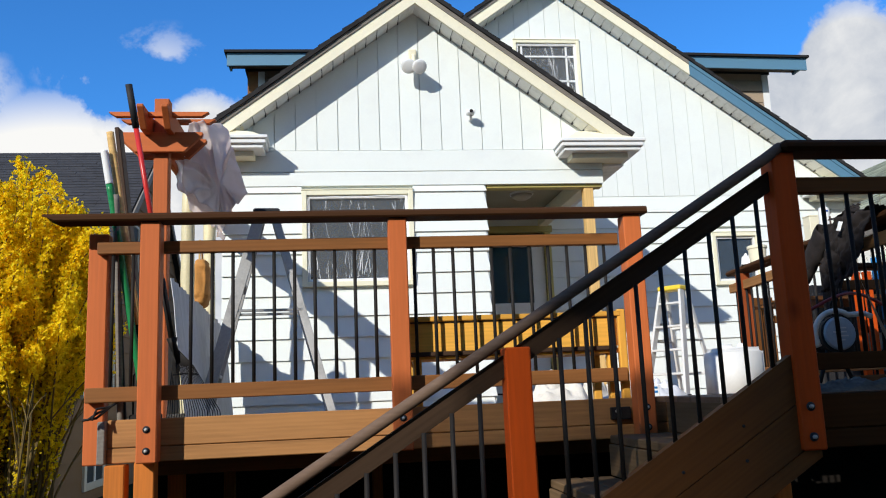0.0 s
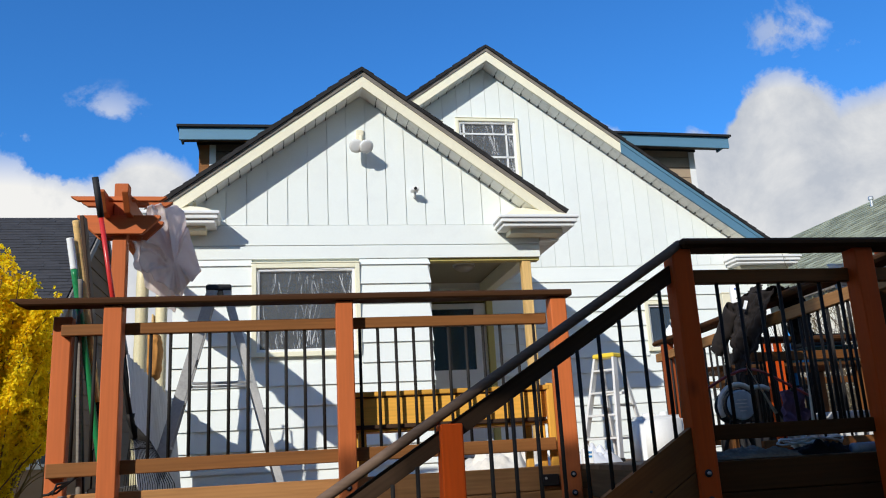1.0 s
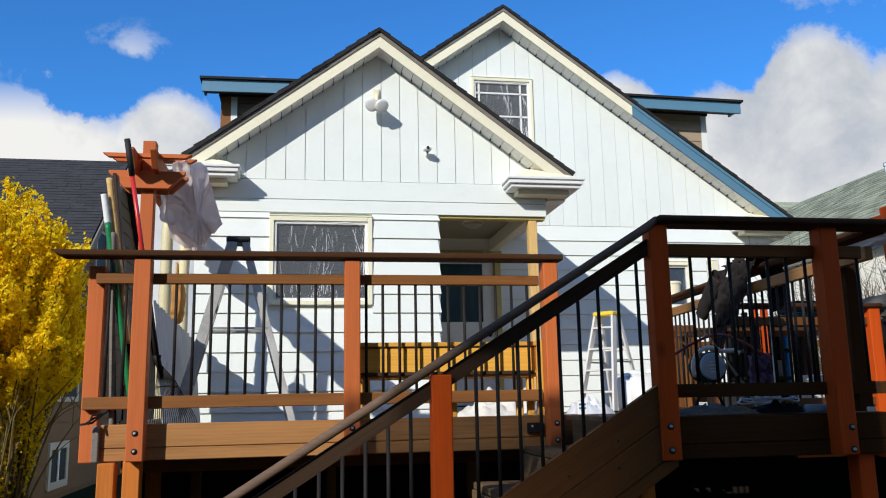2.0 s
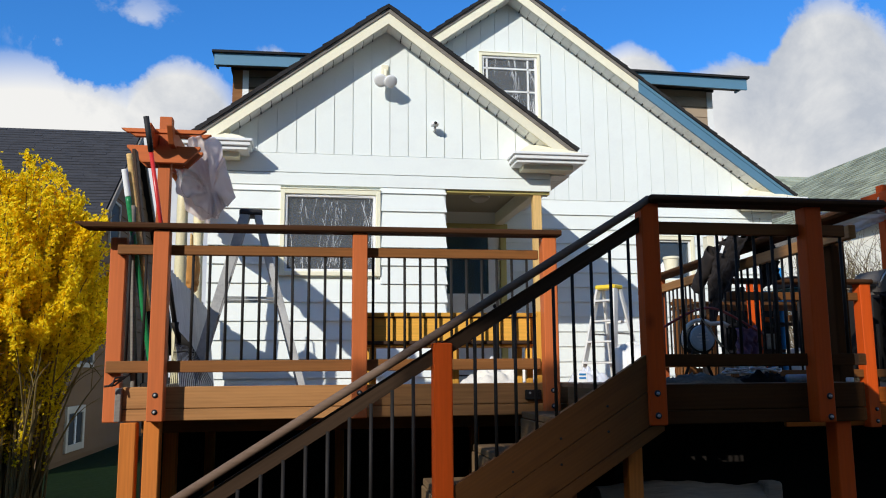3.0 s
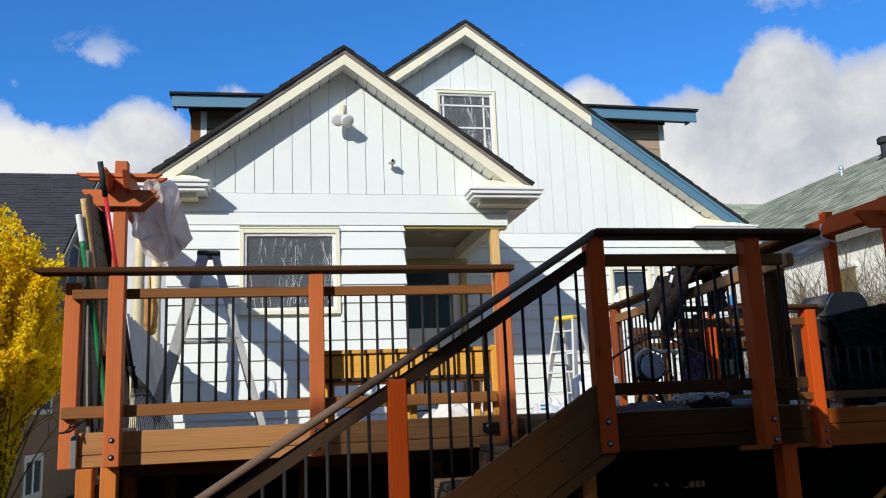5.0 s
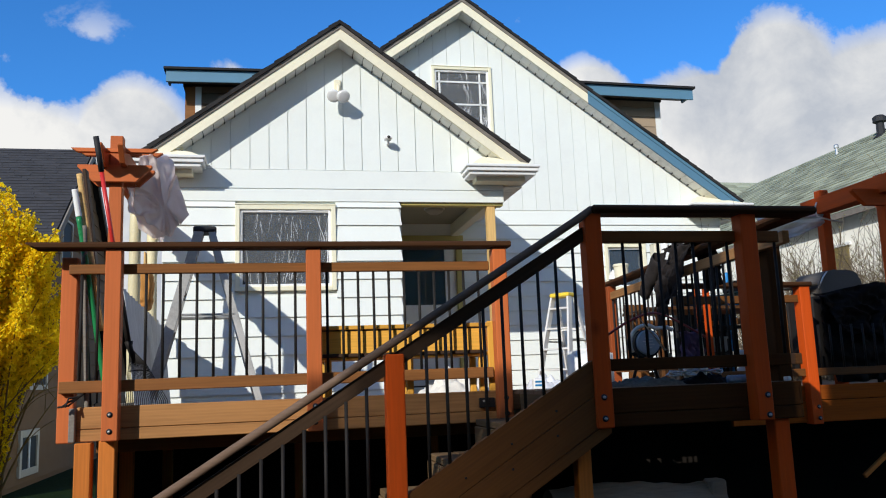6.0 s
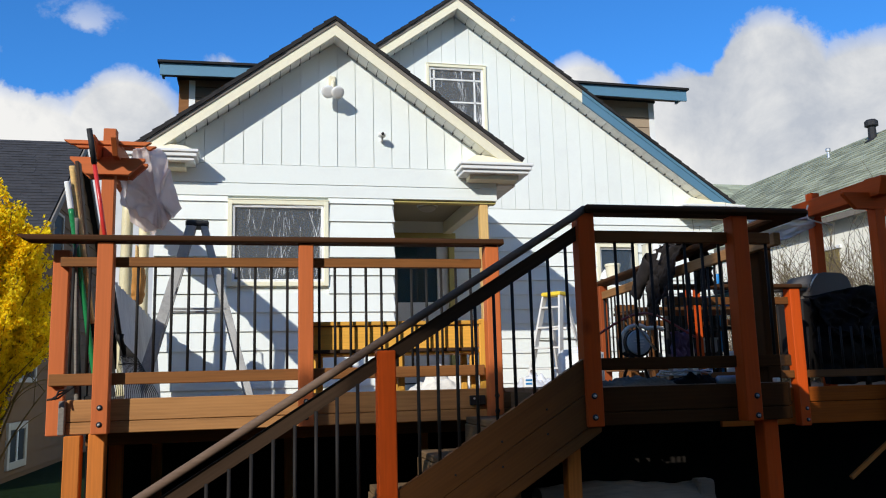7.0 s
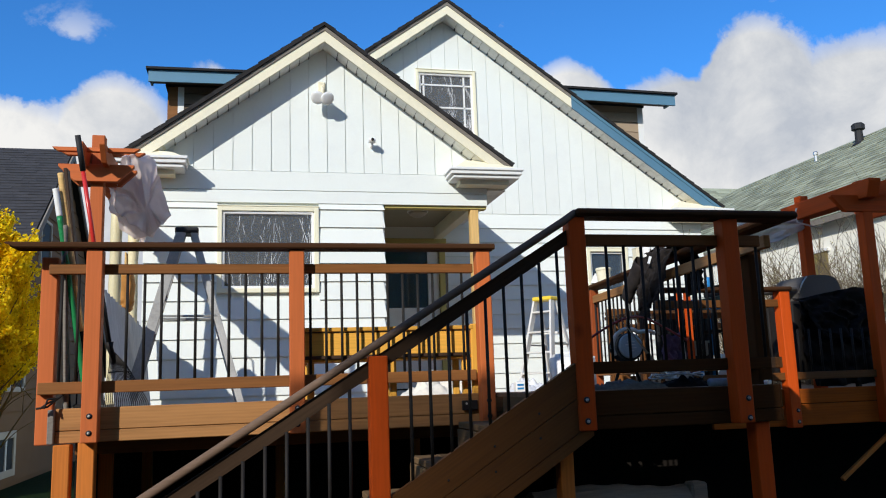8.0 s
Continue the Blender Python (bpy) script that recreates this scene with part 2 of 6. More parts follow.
M_RUBBER = mat("black_rubber", (0.02, 0.02, 0.022), 0.7, var=0.2)
M_COVER = mat("black_vinyl_cover", (0.011, 0.009, 0.008), 0.7, var=0.2, fine=40, coarse=4, bump=0.2, depth=0.003, spec=0.08)
M_FARGLASS = mat("dark_far_glass", (0.012, 0.013, 0.014), 0.7, var=0.1, bump=0)
M_GREYHOOD = mat("grey_hood_paint", (0.125, 0.112, 0.10), 0.65, spec=0.15, var=0.08)
M_CLOTH = mat("dark_checked_cloth", (0.017, 0.013, 0.012), 0.95, var=0.6, fine=45, coarse=9, bump=0.5, depth=0.004)
M_CANVAS = mat("off_white_canvas", (0.66, 0.62, 0.54), 0.9, var=0.1, coarse=7, bump=0.5, depth=0.004, dirt=(0.4, 0.36, 0.3), dirt_amount=0.4)
M_TEAL = mat("dark_teal_plastic", (0.012, 0.055, 0.05), 0.45, var=0.1)
M_BLUEP = mat("bright_blue_plastic", (0.02, 0.22, 0.55), 0.4, var=0.1)
M_BLOSSOM = mat("yellow_blossom", (0.99, 0.77, 0.014), 0.7, var=0.10, per=0.14, isle=True, bump=0)


def see_through(m, color, share):
    """Let part of the light pass through a thin petal or sheet."""
    n, l = m.node_tree.nodes, m.node_tree.links
    t, h = n.new("ShaderNodeBsdfTranslucent"), n.new("ShaderNodeMixShader")
    t.inputs["Color"].default_value, h.inputs[0].default_value = (*color, 1), share
    l.new(n["Principled BSDF"].outputs[0], h.inputs[1])
    l.new(t.outputs[0], h.inputs[2])
    l.new(h.outputs[0], n["Material Output"].inputs["Surface"])


see_through(M_BLOSSOM, (0.99, 0.78, 0.014), 0.45)
M_BARK = mat("brown_bark", (0.20, 0.14, 0.05), 0.9, var=0.25)
M_TWIG = mat("grey_brown_twig", (0.13, 0.10, 0.065), 0.9, var=0.25)
M_BUD = mat("spring_bud", (0.33, 0.30, 0.12), 0.8, var=0.2, isle=True, bump=0)
M_LOG = mat("grey_weathered_log", (0.22, 0.185, 0.145), 0.9, var=0.3, fine=16, coarse=3, stretch=(0.4, 4, 4), bump=0.8, depth=0.012)

# ---- building helpers ----
def wm(o):
    return o.matrix_basis if o.parent is None else wm(o.parent) @ o.matrix_basis


def under(ob, parent, m):
    ob.parent = parent
    ob.matrix_basis = (wm(parent).inverted() @ m) if parent else m
    return ob


def thing(name, label, category, at=(0, 0, 0), group="", kind="", turn=0.0):
    ob = new(name)
    ob.empty_display_size = 0.1
    ob.matrix_basis = pose(*at, 0, 0, turn)
    return tagged(ob, label, category, group, kind)


def mesh_of(name, bm, material, smooth=False):
    bmesh.ops.recalc_face_normals(bm, faces=bm.faces)
    me = bpy.data.meshes.new(name)
    bm.to_mesh(me)
    bm.free()
    me.materials.append(material)
    if smooth:
        me.polygons.foreach_set("use_smooth", [True] * len(me.polygons))
    return me


def part(name, bm, material, parent, label="", kind="", smooth=False, m=None):
    """One mesh object under a thing or a part; bm is in world metres unless m places it."""
    ob = new(name, mesh_of(name, bm, material, smooth))
    under(ob, parent, m or Matrix())
    return tagged(ob, label, kind=kind)


def solo(name, bm, material, label, category, kind="", group="", smooth=False, m=None):
    ob = new(name, mesh_of(name, bm, material, smooth))
    ob.matrix_basis = m or Matrix()
    return tagged(ob, label, category, group, kind)


def box(bm, x0, x1, y0, y1, z0, z1, bevel=0.0):
    vs = [bm.verts.new((x, y, z)) for z in (z0, z1) for x, y in ((x0, y0), (x1, y0), (x1, y1), (x0, y1))]
    fs = [bm.faces.new([vs[i] for i in q]) for q in ((3, 2, 1, 0), (4, 5, 6, 7), (0, 1, 5, 4), (1, 2, 6, 5), (2, 3, 7, 6), (3, 0, 4, 7))]
    if bevel:
        bmesh.ops.bevel(bm, geom=list({e for f in fs for e in f.edges}), offset=bevel, segments=1, affect="EDGES")
    return bm


def boxed(x0, x1, y0, y1, z0, z1, bevel=0.0):
    return box(bmesh.new(), x0, x1, y0, y1, z0, z1, bevel)


def prism(bm, pts, y0, y1):
    """A polygon in x and z, drawn out along y."""
    a = [bm.verts.new((x, y0, z)) for x, z in pts]
    b = [bm.verts.new((x, y1, z)) for x, z in pts]
    bm.faces.new(a)
    bm.faces.new(b[::-1])
    for i in range(len(a)):
        j = (i + 1) % len(a)
        bm.faces.new((a[j], a[i], b[i], b[j]))
    return bm


def slab(bm, quad, thick):
    """A flat plate under four corners."""
    a = [Vector(p) for p in quad]
    n = (a[1] - a[0]).cross(a[3] - a[0]).normalized() * thick
    t, b = [bm.verts.new(p) for p in a], [bm.verts.new(p - n) for p in a]
    bm.faces.new(t)
    bm.faces.new(b[::-1])
    for i in range(4):
        j = (i + 1) % 4
        bm.faces.new((t[j], t[i], b[i], b[j]))
    return bm


def tube(bm, pts, r, n=8, r1=None, cap=True):
    pts = [Vector(p) for p in pts]
    rings = []
    side = None
    for i, p in enumerate(pts):
        d = (pts[min(i + 1, len(pts) - 1)] - pts[max(i - 1, 0)]).normalized()
        if side is None:
            side = d.orthogonal().normalized()
        side = (side - d * side.dot(d)).normalized()
        up = d.cross(side)
        rad = r if r1 is None else r + (r1 - r) * i / (len(pts) - 1)
        rings.append([bm.verts.new(p + rad * (math.cos(k * math.tau / n) * side + math.sin(k * math.tau / n) * up)) for k in range(n)])
    for a, b in zip(rings, rings[1:]):
        for k in range(n):
            bm.faces.new((a[k], a[(k + 1) % n], b[(k + 1) % n], b[k]))
    if cap:
        bm.faces.new(rings[0][::-1])
        bm.faces.new(rings[-1])
    return bm


def lathe(bm, profile, n=20, at=(0, 0, 0)):
    """A turned shape round a vertical axis from pairs of radius and height."""
    o = Vector(at)
    rings = [[bm.verts.new(o + Vector((r * math.cos(k * math.tau / n), r * math.sin(k * math.tau / n), z))) for k in range(n)] for r, z in profile]
    for a, b in zip(rings, rings[1:]):
        for k in range(n):
            bm.faces.new((a[k], a[(k + 1) % n], b[(k + 1) % n], b[k]))
    bm.faces.new(rings[0][::-1])
    bm.faces.new(rings[-1])
    return bm


def sheet(bm, nu, nv, at):
    """A grid whose points come from at(u, v), u and v from 0 to 1."""
    g = [[bm.verts.new(at(i / nu, j / nv)) for j in range(nv + 1)] for i in range(nu + 1)]
    for i in range(nu):
        for j in range(nv):
            bm.faces.new((g[i][j], g[i + 1][j], g[i + 1][j + 1], g[i][j + 1]))
    return bm


def thicken(bm, t):
    bmesh.ops.recalc_face_normals(bm, faces=bm.faces)
    bmesh.ops.solidify(bm, geom=list(bm.faces), thickness=t)
    return bm


BEAMS = {}


def beam(name, a, b, w, h, material, parent, label="", bevel=0.004, up=(0, 0, 1)):
    """A squared timber from a to b (its centre line), w across and h high, grain along its length."""
    a, b = Vector(a), Vector(b)
    x = (b - a).normalized()
    y = Vector(up).cross(x)
    y = (y if y.length > 1e-4 else Vector((0, 1, 0))).normalized()
    z = x.cross(y)
    key = (name, round((b - a).length, 3), w, h, material.name, bevel)
    if key not in BEAMS:
        BEAMS[key] = mesh_of(name, boxed(0, (b - a).length, -w / 2, w / 2, -h / 2, h / 2, bevel), material)
    ob = new(name, BEAMS[key])
    m = Matrix((x, y, z)).transposed().to_4x4()
    m.translation = a
    under(ob, parent, m)
    return tagged(ob, label)


def upright(name, x, y, z0, z1, material, parent, w=0.089, d=None, label="", bevel=0.005):
    return beam(name, (x, y, z0), (x, y, z1), w, d or w, material, parent, label, bevel, up=(1, 0, 0))


def rod(name, a, b, r, material, parent, n=8, label=""):
    a, b = Vector(a), Vector(b)
    key = (name, round((b - a).length, 3), r, material.name, n)
    if key not in BEAMS:
        BEAMS[key] = mesh_of(name, tube(bmesh.new(), [(0, 0, 0), (0, 0, (b - a).length)], r, n), material, True)
    ob = new(name, BEAMS[key])
    m = (b - a).to_track_quat("Z", "Y").to_matrix().to_4x4()
    m.translation = a
    under(ob, parent, m)
    return tagged(ob, label)


def bolt(at, parent, r=0.014):
    """A bolt head with its washer on a face that looks to -y."""
    x, y, z = at
    rod("washer", (x, y + 0.001, z), (x, y - 0.003, z), r * 1.15, M_RUBBER, parent, 14, "dark recessed washer")
    rod("bolt_head", (x, y - 0.003, z), (x, y - 0.012, z), r * 0.55, M_BOLT, parent, 6, "galvanised bolt head")

# ---- ground ----
GROUND = -1.45


def ground_point(u, v):
    x, y = -300 + 600 * u, -300 + 600 * v
    return (x, y, GROUND)


tagged(solo("ground", sheet(bmesh.new(), 30, 30, ground_point), M_SOIL, "bare soil of a back yard, darkened for the shade under the deck", "ground", "structure"))
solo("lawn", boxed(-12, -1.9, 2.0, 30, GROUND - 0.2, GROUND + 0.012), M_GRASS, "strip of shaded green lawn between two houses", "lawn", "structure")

# ---- the house: numbers ----
AY, BY = 3.84, 5.85            # faces of the addition and of the main house
AX, BX = 0.48, 2.345           # ridges
A_HALF, B_HALF = 1.83, 3.86    # half widths of the walls
PITCH_A, PITCH_B = 0.742, 0.722
A_TOP, B_TOP = 4.018, 5.421    # tops of the roofs at the ridges
A_RAKE, B_RAKE = 3.578, 5.585  # faces of the rake boards
AR_X, BR_X = 0.4915, 2.3785    # ridge lines of the roofs
COURSE = 0.197


def soffit_a(x):
    return A_TOP - 0.200 - PITCH_A * abs(x - AR_X)


def soffit_b(x):
    return B_TOP - 0.220 - PITCH_B * abs(x - BR_X)


def wall_with_holes(name, x0, x1, y0, y1, z0, z1, holes, label, material):
    """A wall along x of blocks round its openings (x0, x1, z0, z1)."""
    bm = bmesh.new()
    xs = sorted({x0, x1, *[h[0] for h in holes], *[h[1] for h in holes]})
    zs = sorted({z0, z1, *[h[2] for h in holes], *[h[3] for h in holes]})
    for a, b in zip(xs, xs[1:]):
        for c, d in zip(zs, zs[1:]):
            mx, mz = (a + b) / 2, (c + d) / 2
            if not any(h[0] < mx < h[1] and h[2] < mz < h[3] for h in holes):
                box(bm, a, b, y0, y1, c, d)
    bmesh.ops.remove_doubles(bm, verts=bm.verts, dist=1e-5)
    return solo(name, bm, material, label, "wall", "structure")


WIN_A = (-0.63, 0.43, 1.075, 2.0)
DOOR_B = (1.36, 2.29, 0.0, 2.03)
WIN_B = (4.367, 4.996, 1.24, 1.905)
WIN_C = (1.959, 2.828, 3.44, 4.46)
wall_a = wall_with_holes("wall_1", AX - A_HALF, 1.15, AY + 0.02, AY + 0.14, -0.3, 2.40, [(-0.56, 0.36, 1.14, 1.945)], "white painted lap siding wall of the low addition", M_WHITE)
wall_b = wall_with_holes("wall_2", BX - B_HALF, BX + B_HALF, BY + 0.02, BY + 0.16, -0.3, 2.40, [(DOOR_B[0] + 0.08, DOOR_B[1] - 0.08, 0.0, 1.955), (4.42, 4.945, 1.29, 1.855)], "white painted lap siding wall of the main house", M_WHITE)


def gable_core(name, cx, half, y, thick, base, soffit, hole, label):
    """The triangular wall behind the upright boards, with an opening."""
    bm = bmesh.new()
    xs = sorted({cx - half, cx, cx + half, *(hole[:2] if hole else ())})
    for a, b in zip(xs, xs[1:]):
        low, top = base, (soffit(a), soffit(b))
        if hole and a >= hole[0] and b <= hole[1]:
            prism(bm, [(a, base), (b, base), (b, hole[2]), (a, hole[2])], y, y + thick)
            low = hole[3]
        prism(bm, [(a, low), (b, low), (b, max(top[1], low + 0.001)), (a, max(top[0], low + 0.001))], y, y + thick)
    return solo(name, bm, M_WHITE, label, "wall", "structure")


gable_a = gable_core("wall_3", AR_X, A_HALF, AY + 0.012, 0.13, 2.40, lambda x: soffit_a(x) + 0.02, None, "white gable wall of upright boards on the addition")
gable_b = gable_core("wall_4", BR_X, B_HALF, BY + 0.012, 0.15, 2.40, lambda x: soffit_b(x) + 0.02, (2.03, 2.76, 3.5, 4.40), "white gable wall of upright boards on the main house")


def gable_boards(parent, cx, half, y, base, soffit, first, holes=(), gap=0.004):
    """Upright boards with narrow grooves, cut to the slope."""
    step = 0.2015
    x = first - math.ceil((first - (cx - half)) / step) * step
    while x < cx + half:
        a, b = max(x + gap, cx - half), min(x + step - gap, cx + half)
        x += step
        if b - a < 0.02:
            continue
        spans = [(a, b, base, None)]
        for h in holes:
            if b > h[0] + 0.01 and a < h[1] - 0.01:
                spans = [(a, b, base, h[2]), (a, b, h[3], None)]
                spans += [(a, h[0], h[2], h[3])] if h[0] - a > 0.01 else []
                spans += [(h[1], b, h[2], h[3])] if b - h[1] > 0.01 else []
        for a, b, lo, hi in spans:
            pts = [(a, lo), (b, lo)]
            if hi is None:
                pts += [(b, soffit(b))] + ([(cx, soffit(cx))] if a < cx < b else []) + [(a, soffit(a))]
                if min(soffit(a), soffit(b)) < lo + 0.02:
                    continue
            else:
                pts += [(b, hi), (a, hi)]
            bm = prism(bmesh.new(), pts, y, y + 0.016)
            part("siding_board", bm, M_WHITE, parent)


def lap_courses(parent, spans, y, z0, z1, holes=(), step=COURSE, top=None):
    """Lap boards from the top course down; each is thicker at its lower edge."""
    z = z1
    while z > z0:
        lo = max(z - step, z0)
        for a, b in spans:
            cuts = [(a, b)]
            for h in holes:
                if lo < h[3] - 0.03 and z > h[2] + 0.03:
                    cuts = [c for s, e in cuts for c in ((s, min(e, h[0])), (max(s, h[1]), e)) if c[1] - c[0] > 0.02]
            for s, e in cuts:
                bm = bmesh.new()
                sag = random.uniform(-0.0007, 0.0007)
                cut = 0.03 if abs(e - 1.155) < 0.001 else 0.0
                v = [bm.verts.new(p) for p in ((s, y - 0.017, lo + sag), (e, y - 0.017, lo - sag), (e, y + 0.018, lo - sag), (s, y + 0.018, lo + sag), (s, y + 0.004, z + 0.012), (e - cut, y + 0.004, z + 0.012), (e - cut, y + 0.018, z + 0.012), (s, y + 0.018, z + 0.012))]
                for q in ((3, 2, 1, 0), (4, 5, 6, 7), (0, 1, 5, 4), (1, 2, 6, 5), (2, 3, 7, 6), (3, 0, 4, 7)):
                    bm.faces.new([v[i] for i in q])
                part("lap_board", bm, M_WHITE, parent)
        z = lo


# frieze boards over the porch opening and the courses below
for z0, z1, x1 in ((2.186, 2.392, 2.335), (2.045, 2.180, 2.335)):
    part("frieze_board", boxed(AX - A_HALF - 0.02, x1, AY - 0.012, AY + 0.018, z0, z1, 0.003), M_WHITE, wall_a)
lap_courses(wall_a, [(AX - A_HALF - 0.015, 1.155)], AY, -0.2, 1.982, [WIN_A])
lap_courses(wall_a, [(AX - A_HALF - 0.015, WIN_A[0])], AY, 1.982, 2.043)
lap_courses(wall_a, [(WIN_A[1], 1.155)], AY, 1.982, 2.043)
lap_courses(wall_b, [(BX - B_HALF, DOOR_B[0]), (DOOR_B[1], BX + B_HALF)], BY, -0.2, 2.384, [WIN_B], 0.2)
lap_courses(wall_b, [(DOOR_B[0], DOOR_B[1])], BY, DOOR_B[3], 2.384, (), 0.2)
gable_boards(gable_a, AR_X, A_HALF, AY - 0.004, 2.398, soffit_a, 0.733)
gable_boards(gable_b, BR_X, B_HALF, BY - 0.004, 2.39, soffit_b, 2.795, [WIN_C], 0.0022)

# side and inner walls, foundation, porch ceiling
def plain_wall(name, x0, x1, y0, y1, z0, z1, label, material=M_WHITE):
    return solo(name, boxed(x0, x1, y0, y1, z0, z1), material, label, "wall", "structure")


plain_wall("wall_5", AX - A_HALF, AX - A_HALF + 0.12, AY + 0.14, BY + 0.02, GROUND, 2.40, "white side wall of the addition")
plain_wall("wall_6", 1.03, 1.15, AY + 0.14, BY + 0.02, GROUND, 2.19, "white porch wall beside the back door")
plain_wall("wall_7", BX - B_HALF, BX - B_HALF + 0.14, BY + 0.16, 14, GROUND, 2.6, "white side wall of the main house")
plain_wall("wall_8", BX + B_HALF - 0.14, BX + B_HALF, BY + 0.16, 14, GROUND, 2.6, "white side wall of the main house")
plain_wall("wall_9", BX - B_HALF, BX + B_HALF, 14, 14.15, GROUND, 2.6, "white far wall of the main house")
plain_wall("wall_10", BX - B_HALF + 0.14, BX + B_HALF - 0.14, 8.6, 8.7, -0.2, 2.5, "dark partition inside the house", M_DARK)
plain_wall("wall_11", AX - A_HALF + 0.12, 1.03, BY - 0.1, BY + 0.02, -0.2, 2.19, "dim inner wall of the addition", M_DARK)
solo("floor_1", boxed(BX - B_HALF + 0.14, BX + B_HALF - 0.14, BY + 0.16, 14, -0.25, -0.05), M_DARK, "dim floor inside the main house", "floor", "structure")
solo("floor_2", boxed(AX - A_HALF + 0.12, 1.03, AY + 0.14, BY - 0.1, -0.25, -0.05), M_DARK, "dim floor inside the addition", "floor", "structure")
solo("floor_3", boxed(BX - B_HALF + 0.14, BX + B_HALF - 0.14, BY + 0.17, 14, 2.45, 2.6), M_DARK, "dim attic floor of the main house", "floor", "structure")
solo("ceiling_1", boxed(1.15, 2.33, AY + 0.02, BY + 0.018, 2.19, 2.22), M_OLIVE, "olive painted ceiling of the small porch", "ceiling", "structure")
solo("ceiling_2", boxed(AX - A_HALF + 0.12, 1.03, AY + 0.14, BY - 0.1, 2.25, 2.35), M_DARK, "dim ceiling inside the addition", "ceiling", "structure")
# Near-black walls stand in for under-deck shade; three are added light stops.
plain_wall("foundation_5", 2.9, 9.0, 3.66, 3.74, GROUND, -0.2, "added near-black wall for the shade behind the lower deck", M_NEARBLACK)
plain_wall("foundation_3", 9.0, 9.2, 0.9, BY - 0.05, GROUND, -0.3, "added near-black wall for the shade under the lower deck", M_NEARBLACK)
plain_wall("foundation_1", AX - A_HALF, 1.15, AY - 0.02, AY + 0.14, GROUND, -0.3, "foundation of the addition, near-black for the shade under the deck", M_NEARBLACK)
plain_wall("foundation_2", 1.15, 9.2, BY - 0.05, BY + 0.02, GROUND, -0.3, "foundation of the house, near-black for the shade under the deck", M_NEARBLACK)
plain_wall("foundation_4", -1.375, -1.345, 0.9, AY - 0.02, GROUND, -0.2, "added near-black wall that keeps sun from under the deck", M_NEARBLACK)

# porch beam, post, lamp
porch = thing("porch_frame", "cream and tan porch beam on a wooden corner post", "porch", (2.2, AY, 0))
part("side_beam", boxed(2.14, 2.25, AY + 0.06, BY - 0.02, 2.02, 2.18, 0.004), M_CREAM, porch, "cream painted beam")
part("front_beam", boxed(1.16, 2.33, AY + 0.0185, AY + 0.13, 2.015, 2.185, 0.004), M_MUSTARD, porch, "olive painted beam over the opening")
upright("corner_post", 2.19, AY + 0.08, -0.085, 2.015, M_HANDLE, porch, 0.095, label="bare tan wooden post")
# White dome glass greyed: the porch shade is put into its colour.
M_FROST = mat("shade_grey_frosted_glass", (0.42, 0.40, 0.34), 0.4, var=0.08)
dome = thing("ceiling_light", "frosted glass dome light on the porch ceiling", "lamp", (1.72, 4.8, 2.19))
part("base_ring", lathe(bmesh.new(), [(0.13, -0.02), (0.13, 0.0)], 24, (1.72, 4.8, 2.19)), M_PRIMER, dome)
part("glass_dome", lathe(bmesh.new(), [(0.015, -0.085), (0.06, -0.075), (0.1, -0.05), (0.12, -0.02)], 24, (1.72, 4.8, 2.19)), M_FROST, dome, smooth=True)

# back door
door = tagged(thing("door_1", "white half-glazed back door in a mustard frame", "door", ((DOOR_B[0] + DOOR_B[1]) / 2, BY, 0)), kind="structure")
for a, b in ((DOOR_B[0], DOOR_B[0] + 0.08), (DOOR_B[1] - 0.08, DOOR_B[1])):
    part("door_jamb", boxed(a, b, BY - 0.03, BY + 0.12, 0, 1.95, 0.004), M_MUSTARD, door)
part("door_head", boxed(DOOR_B[0] - 0.02, DOOR_B[1] + 0.02, BY - 0.035, BY + 0.12, 1.952, 2.03, 0.004), M_MUSTARD, door)
dy = BY + 0.02
bm = bmesh.new()
for q in ((1.445, 2.205, 0.02, 1.09), (1.445, 1.475, 1.09, 1.93), (2.05, 2.205, 1.09, 1.93), (1.475, 2.05, 1.86, 1.93)):
    box(bm, q[0], q[1], dy, dy + 0.045, q[2], q[3], 0.003)
leaf = part("door_leaf", bm, M_PRIMER, door)
part("blind", boxed(1.47, 2.055, dy + 0.030, dy + 0.036, 1.60, 1.865), M_DARKF, leaf, "dark brown blind behind the glass")
part("door_pane", boxed(1.47, 2.055, dy + 0.02, dy + 0.026, 1.085, 1.865), M_DOORGLASS, leaf).visible_shadow = False
part("lower_panel", boxed(1.58, 2.08, dy - 0.008, dy + 0.001, 0.18, 0.82, 0.006), M_PRIMER, leaf)
part("door_knob", lathe(bmesh.new(), [(0.012, 0), (0.012, 0.03), (0.028, 0.04), (0.03, 0.055), (0.018, 0.066)], 14), M_BLACK, leaf, smooth=True, m=pose(2.12, dy, 0.92, 90, 0, 0))


